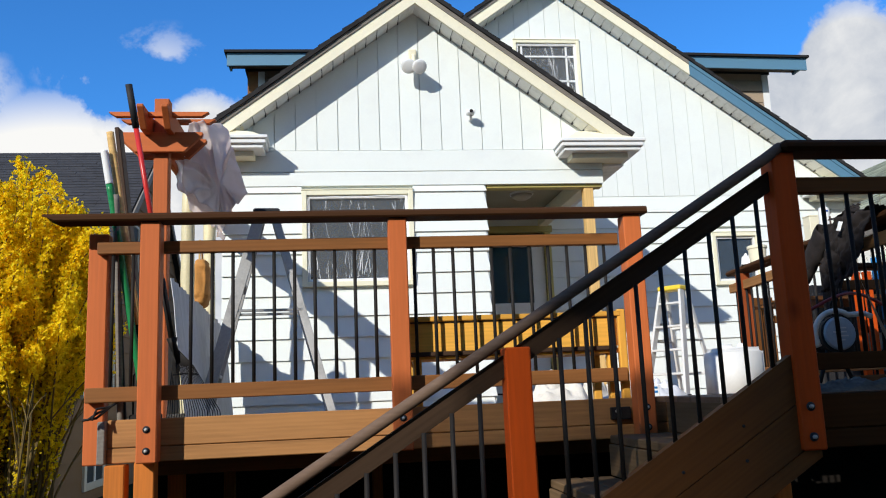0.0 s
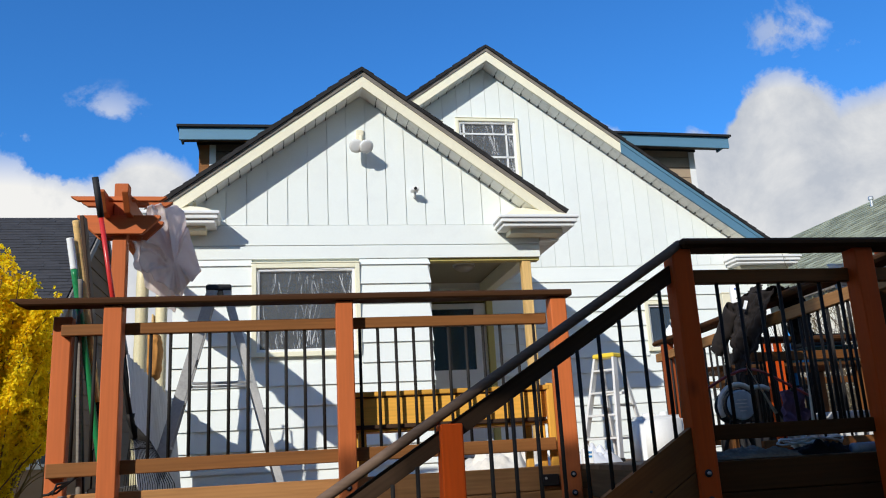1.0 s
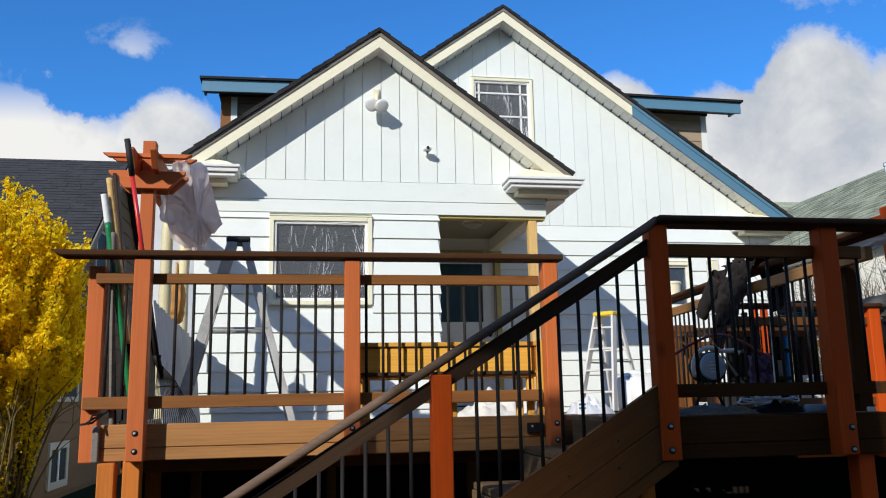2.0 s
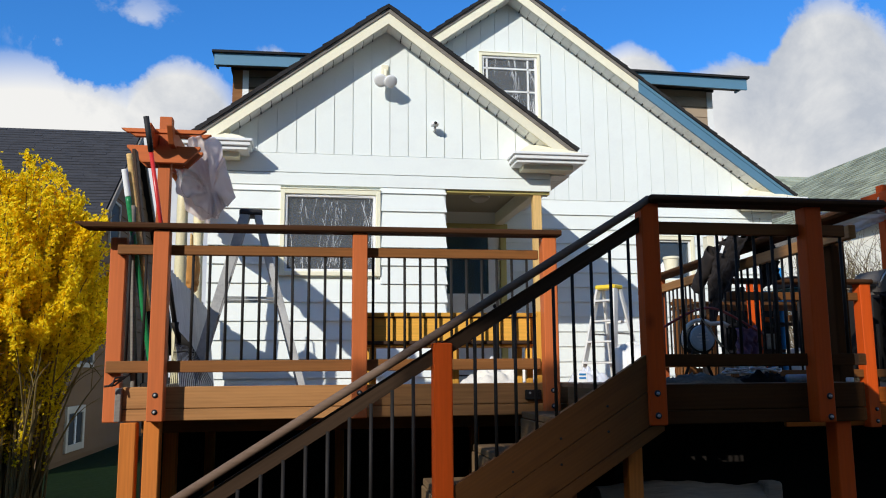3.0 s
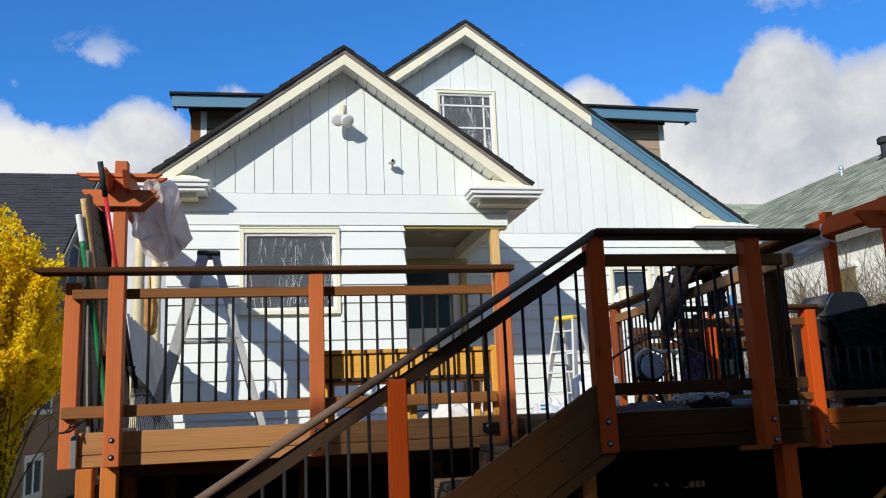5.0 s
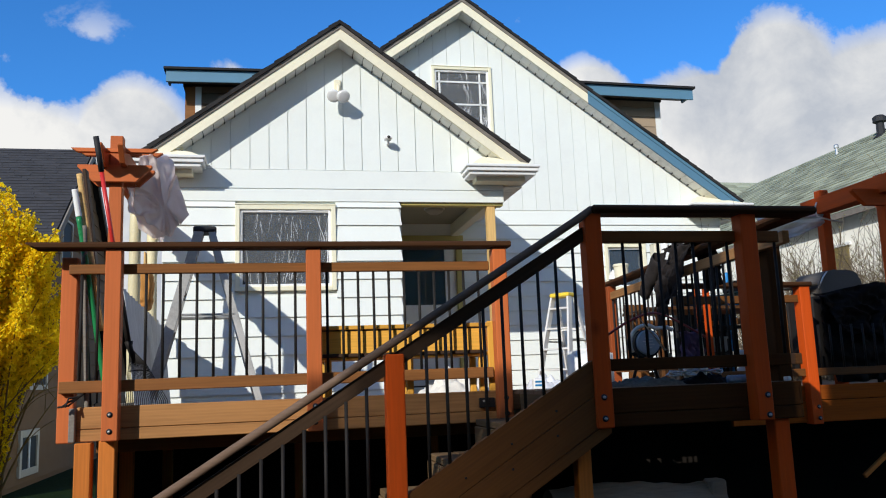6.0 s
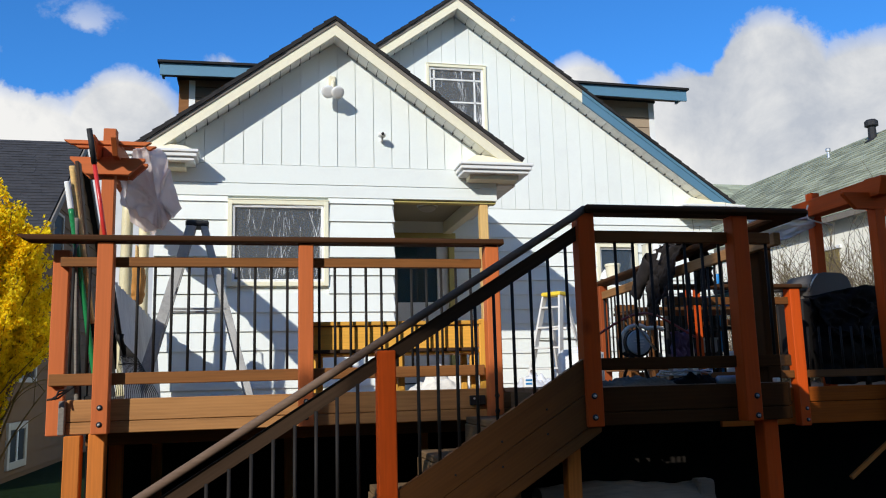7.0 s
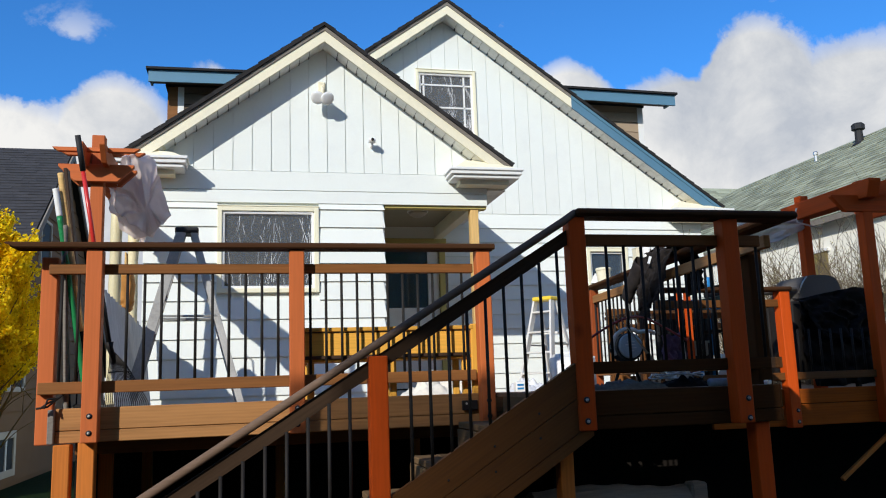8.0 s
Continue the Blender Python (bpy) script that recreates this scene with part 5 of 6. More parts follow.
def bucket(label, at, r, h, material, lid=None):
    ob = thing("bucket", label, "bucket", at)
    part("pail", lathe(bmesh.new(), [(r * 0.86, 0), (r * 0.98, h * 0.9), (r * 1.05, h * 0.92), (r * 1.05, h), (r * 0.97, h), (r * 0.85, 0.02)], 26, at), material, ob, smooth=False)
    part("bail", tube(bmesh.new(), [(at[0] + r * 1.04 * math.cos(t), at[1] - 0.25 * r - 0.5 * r * math.sin(t), at[2] + h * 0.86 - 0.45 * h * math.sin(t)) for t in [k * math.pi / 12 for k in range(13)]], 0.003, 6), M_BOLT, ob, smooth=True)
    return ob


jug = thing("jerrycan", "large white plastic jerrycan standing on the deck", "jerrycan", (2.17, 1.05, 0))
bm = box(bmesh.new(), 2.0, 2.315, 0.98, 1.20, DF, 0.262)
bmesh.ops.bevel(bm, geom=list(bm.edges), offset=0.026, segments=3, affect="EDGES")
part("can_body", bm, M_WPLAST, jug, smooth=True)
part("can_cap", lathe(bmesh.new(), [(0.030, 0.245), (0.030, 0.283), (0.025, 0.288)], 18, (2.215, 1.08, 0)), M_PRIMER, jug, "screw cap")
part("can_handle", tube(bmesh.new(), [(2.07, 1.09, 0.235), (2.075, 1.09, 0.27), (2.15, 1.09, 0.272), (2.165, 1.09, 0.24)], 0.013, 10), M_WPLAST, jug, smooth=True)
tin = thing("paint_carton", "small white carton with blue print on the deck", "carton", (2.35, 3.02, DF))
part("carton_body", boxed(2.305, 2.40, 2.99, 3.06, DF, 0.055, 0.004), M_WPLAST, tin)
for z in (-0.015, 0.02):
    part("print_bar", boxed(2.318, 2.385, 2.9865, 2.9905, z, z + 0.018), M_BLUEP, tin, "blue printed bar")

# garden tools in the deck corner
rake = thing("leaf_rake", "leaf rake with a red handle, black grip and wire tines", "rake", (-1.05, 0.33, 0))
top, neck = Vector((-1.268, 0.06, 1.585)), Vector((-1.097, 0.33, 0.35))
part("handle", tube(bmesh.new(), [top.lerp(neck, 0.16), top.lerp(neck, 0.75)], 0.0125, 12), M_RED, rake, "red enamelled handle", smooth=True)
part("grip", tube(bmesh.new(), [top, top.lerp(neck, 0.165)], 0.0165, 12), M_RUBBER, rake, "black foam grip", smooth=True)
part("socket", tube(bmesh.new(), [top.lerp(neck, 0.745), neck], 0.015, 10), M_BLACK, rake, smooth=True)
part("tine_hub", tube(bmesh.new(), [neck + Vector((-0.004, 0, 0.03)), neck, neck + Vector((0.03, 0.005, -0.09))], 0.026, 10, 0.012), M_BLACK, rake, smooth=True)
for k in range(22):
    u = k / 21 - 0.5
    p = [neck, neck + Vector((0.05 + u * 0.10, 0.0, -0.11)), Vector((-1.00 + u * 0.25, 0.36, 0.02)), Vector((-0.995 + u * 0.28, 0.33, DF + 0.004))]
    part("tine", tube(bmesh.new(), p, 0.0022, 5), M_BLACK, rake, smooth=True)
part("tine_brace", tube(bmesh.new(), [(-1.10, 0.345, 0.20), (-1.045, 0.347, 0.205), (-0.985, 0.345, 0.20)], 0.004, 6), M_BLACK, rake, smooth=True)


def pole(name, label, category, a, b, r, sections, group=""):
    """A straight handled tool; sections are (from, to, material, part name, radius factor)."""
    ob = thing(name, label, category, b, group=group)
    a, b = Vector(a), Vector(b)
    for f0, f1, m, nm, k in sections:
        p, q = a.lerp(b, f0), a.lerp(b, f1)
        part(nm, tube(bmesh.new(), [p, p.lerp(q, 0.03), q.lerp(p, 0.03), q], r * k, 12), m, ob, smooth=True)
    return ob


hoe = pole("garden_hoe", "garden hoe with a white and green fibreglass handle", "hoe", (-1.392, 0.13, 1.275), (-1.19, 0.205, 0.02), 0.0165, [(0, 0.13, M_WPLAST, "grip", 1.05), (0.13, 0.93, M_GREEN, "handle", 1.0), (0.93, 1.0, M_BLACK, "ferrule", 1.1)])
part("blade", boxed(-1.26, -1.12, 0.175, 0.24, DF, 0.02, 0.006), M_BLACK, hoe)
fork = pole("garden_fork", "garden fork with a pale ash handle", "fork", (-1.375, 0.16, 1.378), (-1.21, 0.22, 0.26), 0.0175, [(0, 0.84, M_HANDLE, "handle", 1.0), (0.84, 1.0, M_BLACK, "socket", 0.8)])
for k in range(4):
    part("prong", tube(bmesh.new(), [(-1.205, 0.22, 0.27), (-1.25 + k * 0.033, 0.215, 0.2), (-1.25 + k * 0.033, 0.215, DF)], 0.005, 6), M_BLACK, fork, smooth=True)
pole("wooden_stake", "grey weathered round stake leaning in the corner", "stake", (-1.335, 0.145, 1.06), (-1.295, 0.185, DF), 0.0145, [(0, 1, M_GREYWOOD, "stake", 1.0)])
pole("shovel_handle", "dark weathered pole leaning in the corner", "pole", (-1.36, 0.24, 0.95), (-1.285, 0.21, DF), 0.014, [(0, 1, M_RUBBER, "shaft", 1.0)])
plank = thing("leaning_board", "dark brown board leaning behind the garden tools", "board", (-1.25, 0.4, 0))
beam("board", (-1.195, 0.36, DF + 0.02), (-1.372, 0.30, 1.44), 0.022, 0.085, M_BDARK, plank, up=(0, 1, 0))
hook = thing("hand_cultivator", "bent steel cultivator hooks on the deck edge", "tool", (-1.36, 0.1, 0))
for k in range(3):
    part("hook", tube(bmesh.new(), [(-1.42 + 0.02 * k, 0.03, -0.005 + 0.01), (-1.37, 0.06, 0.012 + 0.02 * k), (-1.32, 0.10, 0.06), (-1.27, 0.13, 0.10)], 0.006, 6), M_BLACK, hook, smooth=True)

# hose reel, hose, sheet and rags on the landing
M_HUB = mat("dark_tool_casting", (0.025, 0.028, 0.03), 0.6, spec=0.15)
M_FACE = mat("blue_grey_plastic", (0.32, 0.39, 0.43), 0.5, var=0.12, dirt=(0.10, 0.12, 0.14), dirt_amount=0.35)
reel = thing("hose_reel", "dark hose reel with a blue-grey face and pale curved frame", "reel", (1.97, -0.33, 0))
RX0, RY0, RZ0 = 1.957, -0.33, 0.246
for x in (RX0 - 0.09, RX0 + 0.09):
    part("foot_bar", tube(bmesh.new(), [(x, RY0 - 0.08, 0.014), (x, RY0 + 0.14, 0.014)], 0.014, 10), M_HUB, reel, smooth=True)
    part("side_strut", tube(bmesh.new(), [(x, RY0 + 0.03, 0.014), (RX0, RY0 + 0.03, RZ0)], 0.010, 8), M_HUB, reel, smooth=True)
drum = part("drum", lathe(bmesh.new(), [(0.080, 0), (0.085, 0.008), (0.085, 0.016), (0.07, 0.022), (0.07, 0.10), (0.085, 0.106), (0.085, 0.12)], 32), M_HUB, reel, "dark wound drum", m=pose(RX0, RY0 + 0.09, RZ0, 90, 0, 0))
face = part("face_disc", lathe(bmesh.new(), [(0.075, 0), (0.075, 0.010), (0.069, 0.016), (0.03, 0.018)], 28), M_FACE, drum, "blue-grey round face", m=pose(RX0, RY0 - 0.031, RZ0 + 0.005, 90, 0, 0))
for dx, dz, w in ((0.0, 0.022, 0.052), (-0.006, 0.004, 0.064), (0.004, -0.014, 0.058), (0.0, -0.032, 0.036)):
    part("print_bar", boxed(RX0 + dx - w / 2, RX0 + dx + w / 2, RY0 - 0.0515, RY0 - 0.0485, RZ0 + dz + 0.004, RZ0 + dz + 0.010), M_GALV, reel, "pale printed bar")
part("frame_hoop", tube(bmesh.new(), [(RX0 + 0.108 * math.cos(t), RY0 - 0.02, RZ0 + 0.108 * math.sin(t)) for t in [radians(208 - 9 * k) for k in range(18)]] + [(RX0 + 0.135, RY0 - 0.03, RZ0 + 0.092), (RX0 + 0.165, RY0 - 0.04, RZ0 + 0.075)], 0.0125, 10), M_CANVAS, reel, "pale curved tube", smooth=True)
rag = thing("rag_bundle", "purple and pale rags heaped beside the hose reel", "rags", (2.16, -0.42, 0))
M_PURPLE = mat("purple_cloth", (0.12, 0.07, 0.13), 0.9, var=0.3, coarse=10, bump=0.5, depth=0.004)
cloth("purple_rag", rag, ((2.10, -0.5, 0.30), (2.24, -0.46, 0.31), (2.28, -0.48, 0.02), (2.10, -0.52, 0.02)), 0.03, 4, M_PURPLE, 3, 24, 24)
cloth("pale_rag", rag, ((2.06, -0.56, 0.14), (2.20, -0.58, 0.12), (2.20, -0.62, 0.01), (2.05, -0.62, 0.01)), 0.03, 5, M_CANVAS, 8, 20, 20)
hose = thing("air_hose", "red and white hose looped on the landing", "hose", (1.9, -0.6, 0))
M_HOSER = mat("red_hose", (0.20, 0.03, 0.03), 0.5)
part("red_loop", tube(bmesh.new(), [(1.62 + 0.62 * t, -0.55 - 0.05 * math.sin(6 * t), 0.22 + 0.19 * math.sin(math.pi * (0.12 + 0.8 * t))) for t in [k / 24 for k in range(25)]], 0.007, 8), M_HOSER, hose, smooth=True)
part("white_loop", tube(bmesh.new(), [(1.98 + 0.16 * math.cos(t * 1.0) + 0.02 * math.sin(5 * t), -0.86 + 0.06 * math.sin(t), 0.062 + 0.012 * math.sin(3 * t)) for t in [k * 0.3 for k in range(42)]], 0.0042, 8), M_WPLAST, hose, "white hose", smooth=True)
part("white_tail", tube(bmesh.new(), [(1.82, -0.88, 0.075), (1.88, -0.9, 0.07), (1.95, -0.92, 0.076), (2.02, -0.9, 0.068), (2.10, -0.9, 0.08)], 0.0042, 8), M_WPLAST, hose, smooth=True)
rumpled("tarpaulin", "grey rumpled tarpaulin lying along the landing edge", "tarp", 1.70, -0.84, 0.0, 0.30, 0.09, 0.036, mat("grey_tarpaulin", (0.14, 0.13, 0.105), 0.85, var=0.5, coarse=6, bump=0.5, depth=0.006, spec=0.08), 21, 13.0)
rumpled("black_bag", "black rumpled bag on the landing", "bag", 2.03, -0.86, 0.0, 0.16, 0.08, 0.05, M_COVER, 27, 14.0)
solo("caulk_tube", tube(bmesh.new(), [(2.13, -0.93, 0.022), (2.36, -0.90, 0.022)], 0.021, 14), mat("pale_blue_plastic", (0.30, 0.40, 0.55), 0.4), "pale blue plastic tube lying on the landing", "tube", smooth=True)
solo("white_block", boxed(2.475, 2.50, -0.94, -0.90, 0.0, 0.024, 0.004), M_WPLAST, "small white plastic block on the landing edge", "block")

# jacket over the side rail
coat = thing("jacket", "dark checked jacket draped over the side handrail", "jacket", (2.620, 0.3, 0.5))
cloth("back_panel", coat, ((2.565, 0.15, 0.945), (2.560, 0.47, 0.955), (2.545, 0.60, 0.62), (2.550, 0.40, 0.60)), 0.026, 3.0, M_CLOTH, 4, bulge=(-0.03, 0, 0))
cloth("front_panel", coat, ((2.552, 0.38, 0.955), (2.550, 0.60, 0.92), (2.532, 0.65, 0.56), (2.540, 0.48, 0.56)), 0.026, 3.4, M_CLOTH, 14, bulge=(-0.035, 0, 0))
cloth("hem", coat, ((2.545, 0.47, 0.60), (2.540, 0.64, 0.61), (2.535, 0.65, 0.40), (2.540, 0.59, 0.40)), 0.012, 3, M_CLOTH, 21, 20, 20)
cloth("shoulder", coat, ((2.560, 0.14, 0.955), (2.560, 0.56, 0.965), (2.760, 0.52, 0.955), (2.760, 0.18, 0.950)), 0.014, 4, M_CLOTH, 6)
cloth("collar", coat, ((2.565, 0.26, 0.955), (2.570, 0.44, 0.955), (2.600, 0.42, 1.01), (2.600, 0.30, 0.995)), 0.012, 4, M_CLOTH, 9, 16, 12)
cloth("rear_panel", coat, ((2.770, 0.16, 0.945), (2.770, 0.46, 0.945), (2.790, 0.36, 0.62), (2.790, 0.14, 0.66)), 0.02, 4, M_CLOTH, 7)
bm = bmesh.new()


def sleeve_at(u, v):
    a = u * math.tau
    c = Vector((2.535, 0.56, 0.90)).lerp(Vector((2.515, 0.80, 0.655)), v) + Vector((-0.02, 0, -0.03)) * math.sin(math.pi * v)
    r = 0.062 - 0.008 * v + 0.010 * noise.noise(Vector((math.cos(a) * 1.5, math.sin(a) * 1.5, v * 7)))
    return c + Vector((0.7 * r * math.cos(a), 0.75 * r * math.sin(a), 0.75 * r * math.sin(a)))


part("sleeve", thicken(sheet(bm, 24, 22, sleeve_at), 0.003), M_CLOTH, coat, "hanging open sleeve", smooth=True)
cloth("tag", coat, ((2.505, 0.33, 0.905), (2.505, 0.365, 0.915), (2.495, 0.385, 0.865), (2.495, 0.35, 0.855)), 0.002, 3, M_WPLAST, 5, 8, 8, label="white label")

# clutter on the lower deck
grill = thing("barbecue", "barbecue with a grey hood half under a black cover", "barbecue", (4.6, 1.35, LOW_Z))
bm = bmesh.new()
prism(bm, [(4.335, 0.66), (4.345, 0.735), (4.40, 0.835), (4.445, 0.885), (4.52, 0.897), (4.68, 0.895), (4.75, 0.872), (4.79, 0.80), (4.81, 0.66)], 1.27, 1.66)
bmesh.ops.bevel(bm, geom=list(bm.edges), offset=0.012, segments=2, affect="EDGES")
part("hood", bm, M_GREYHOOD, grill, "grey painted hood")
part("trim", tube(bmesh.new(), [(4.352, 1.262, 0.735), (4.405, 1.262, 0.832), (4.447, 1.262, 0.880)], 0.007, 8), M_ALU, grill, "bright edge strip", smooth=True)
part("cart", boxed(4.24, 4.92, 1.22, 1.6, 0.0, 0.66, 0.01), M_BLACK, grill)
part("side_shelf", boxed(4.225, 4.345, 1.25, 1.62, 0.755, 0.79, 0.012), M_GREYHOOD, grill)
cloth("cover_front", grill, ((4.24, 1.15, 0.66), (5.06, 1.12, 0.74), (5.02, 1.10, -0.05), (4.28, 1.10, -0.06)), 0.05, 4, M_COVER, 3, 44, 40)
cloth("cover_roll", grill, ((4.22, 1.13, 0.68), (5.06, 1.09, 0.775), (4.78, 1.01, 0.30), (4.36, 1.03, 0.34)), 0.05, 4, M_COVER, 13, 40, 30)
for x in (4.28, 4.88):
    upright("leg", x, 1.3, LOW_Z, 0.0, M_BLACK, grill, 0.04)
table = thing("patio_table", "dark patio table with plastic boxes on it", "table", (3.7, 2.2, LOW_Z))
beam("tabletop", (3.1, 2.2, 0.64), (4.5, 2.2, 0.64), 0.7, 0.03, M_RAIL, table)
for x in (3.18, 4.42):
    for y in (1.92, 2.48):
        upright("leg", x, y, LOW_Z, 0.625, M_RAIL, table, 0.06)


def crate(label, x, y, z, w, dd, h, material, lid=None):
    ob = thing("storage_box", label, "box", (x, y, z))
    part("tub", boxed(x - w / 2, x + w / 2, y - dd / 2, y + dd / 2, z, z + h, 0.015), material, ob)
    part("rim", boxed(x - w / 2 - 0.012, x + w / 2 + 0.012, y - dd / 2 - 0.012, y + dd / 2 + 0.012, z + h * 0.86, z + h, 0.006), lid or material, ob)
    return ob


crate("dark teal plastic box on the patio table", 4.22, 2.1, 0.655, 0.42, 0.34, 0.14, M_TEAL)
crate("black lidded box on the patio table", 4.18, 2.1, 0.797, 0.34, 0.28, 0.10, M_RUBBER)
crate("dark plastic tool box under the patio table", 3.5, 2.1, LOW_Z, 0.5, 0.34, 0.30, M_RUBBER)
crate("bright blue plastic box under the patio table", 3.9, 2.4, LOW_Z + 0.0, 0.22, 0.2, 0.22, M_BLUEP)
crate("pale grey tub under the patio table", 3.95, 1.6, LOW_Z, 0.34, 0.26, 0.34, M_GALV)
crate("small bright blue box on the patio table", 3.99, 2.02, 0.656, 0.13, 0.10, 0.06, M_BLUEP)
shelf_unit = thing("storage_rack", "dark plastic storage rack with small tools and boxes on it", "rack", (4.1, 2.75, LOW_Z))
for x in (3.86, 4.42):
    for y in (2.58, 2.92):
        upright("rack_post", x, y, LOW_Z, 0.86, M_RUBBER, shelf_unit, 0.045)
for z in (-0.02, 0.24, 0.50, 0.76):
    beam("rack_shelf", (3.84, 2.75, z), (4.44, 2.75, z), 0.38, 0.03, M_RUBBER, shelf_unit)
part("rack_back", boxed(3.84, 4.44, 2.945, 2.955, LOW_Z + 0.02, 0.86), M_RUBBER, shelf_unit, "black back sheet")
M_ORANGEP = mat("bright_orange_plastic", (0.72, 0.16, 0.015), 0.4, var=0.1)
crate("small bright blue box on the storage rack", 4.16, 2.66, 0.776, 0.16, 0.12, 0.045, M_BLUEP)
crate("small orange box on the storage rack", 4.10, 2.64, 0.516, 0.12, 0.10, 0.05, M_ORANGEP)
crate("pale blue-grey tub on the storage rack", 4.17, 2.66, 0.256, 0.14, 0.12, 0.15, M_FACE)
crate("black tool case on the storage rack", 4.02, 2.70, -0.004, 0.26, 0.2, 0.18, M_RUBBER)
pole("blue_pole", "bright blue plastic pole standing on the lower deck", "pole", (4.465, 2.9, 1.09), (4.465, 2.9, LOW_Z), 0.03, [(0, 1, M_BLUEP, "tube", 1.0)])
M_GREYFILM = clear("grey_plastic_film", (0.62, 0.60, 0.60), 0.3, 0.6)
wrap = thing("plastic_scrap", "clear plastic scrap tied to the pergola beam", "plastic", (4.5, 1.5, 1.4))
cloth("loose_sheet", wrap, ((4.10, 1.70, 1.43), (4.73, 1.62, 1.49), (4.74, 1.62, 1.36), (4.20, 1.74, 1.17)), 0.022, 3, M_GREYFILM, 17, 40, 24)
part("tie", tube(bmesh.new(), [(4.66, 1.58, 1.56), (4.62, 1.56, 1.50), (4.62, 1.54, 1.42), (4.76, 1.52, 1.38), (4.84, 1.5, 1.36)], 0.008, 8), M_CANVAS, wrap, "pale strip of cloth", smooth=True)

# containers standing on the side handrail
RT = 0.934
tub = thing("tub", "round cream plastic tub on the side handrail", "tub", (2.856, 1.95, RT))
part("tub_body", lathe(bmesh.new(), [(0.058, 0), (0.068, 0.112), (0.063, 0.112), (0.055, 0.004)], 24, (2.856, 1.95, RT)), M_CREAM, tub)
part("tub_lid", lathe(bmesh.new(), [(0.0695, 0.098), (0.073, 0.101), (0.073, 0.119), (0.066, 0.124), (0.060, 0.119), (0.03, 0.119)], 24, (2.856, 1.95, RT)), M_CREAM, tub)
rumpled("paper_towel", "crumpled white paper towel beside the tub", "paper towel", 2.85, 2.10, RT - 0.002, 0.055, 0.06, 0.075, M_WPLAST, 33, 16.0)
carton = thing("carton", "small cream carton on the side handrail", "carton", (2.776, 1.06, RT))
part("carton_body", boxed(2.735, 2.818, 1.02, 1.10, RT, RT + 0.150, 0.003), M_CREAM, carton)
part("carton_flap", boxed(2.733, 2.820, 1.018, 1.102, RT + 0.1505, RT + 0.158, 0.002), M_CREAM, carton)
flask = thing("bottle", "slim white plastic bottle with blue and brown print", "bottle", (2.768, 0.91, RT))
part("bottle_body", lathe(bmesh.new(), [(0.030, 0), (0.033, 0.006), (0.033, 0.165), (0.026, 0.180), (0.014, 0.186)], 22, (2.768, 0.91, RT)), M_WPLAST, flask, smooth=True)
part("bottle_cap", lathe(bmesh.new(), [(0.016, 0.186), (0.016, 0.208), (0.013, 0.212), (0.004, 0.212)], 18, (2.768, 0.91, RT)), M_WPLAST, flask)
part("printed_bar", boxed(2.748, 2.776, 0.8745, 0.8775, RT + 0.148, RT + 0.160), mat("blue_print", (0.04, 0.10, 0.35), 0.5), flask, "dark blue printed bar")
part("printed_patch", boxed(2.772, 2.792, 0.879, 0.890, RT + 0.05, RT + 0.12), mat("brown_print", (0.10, 0.07, 0.06), 0.6), flask, "dark brown printed patch")

# old timbers under the landing
timbers = thing("old_timber", "weathered grey timber edging under the landing", "timber", (1.7, -0.7, GROUND))
def log_at(u, v):
    a = v * math.tau
    r = 0.12 * (1 + 0.18 * noise.noise(Vector((u * 6, math.cos(a), math.sin(a)))))
    return (1.17 + 0.97 * u, -0.70 + r * math.cos(a), -0.635 + 0.02 * math.sin(5 * u) + r * math.sin(a))
part("log", sheet(bmesh.new(), 40, 18, log_at), M_LOG, timbers, smooth=True)
part("block", boxed(2.05, 2.145, -0.80, -0.70, -0.80, -0.508, 0.012), M_LOG, timbers)
for k in range(3):
    beam("sleeper", (1.1, -0.70, -1.36 + 0.2 * k), (2.3, -0.70, -1.36 + 0.2 * k), 0.2, 0.19, M_LOG, timbers, bevel=0.015)

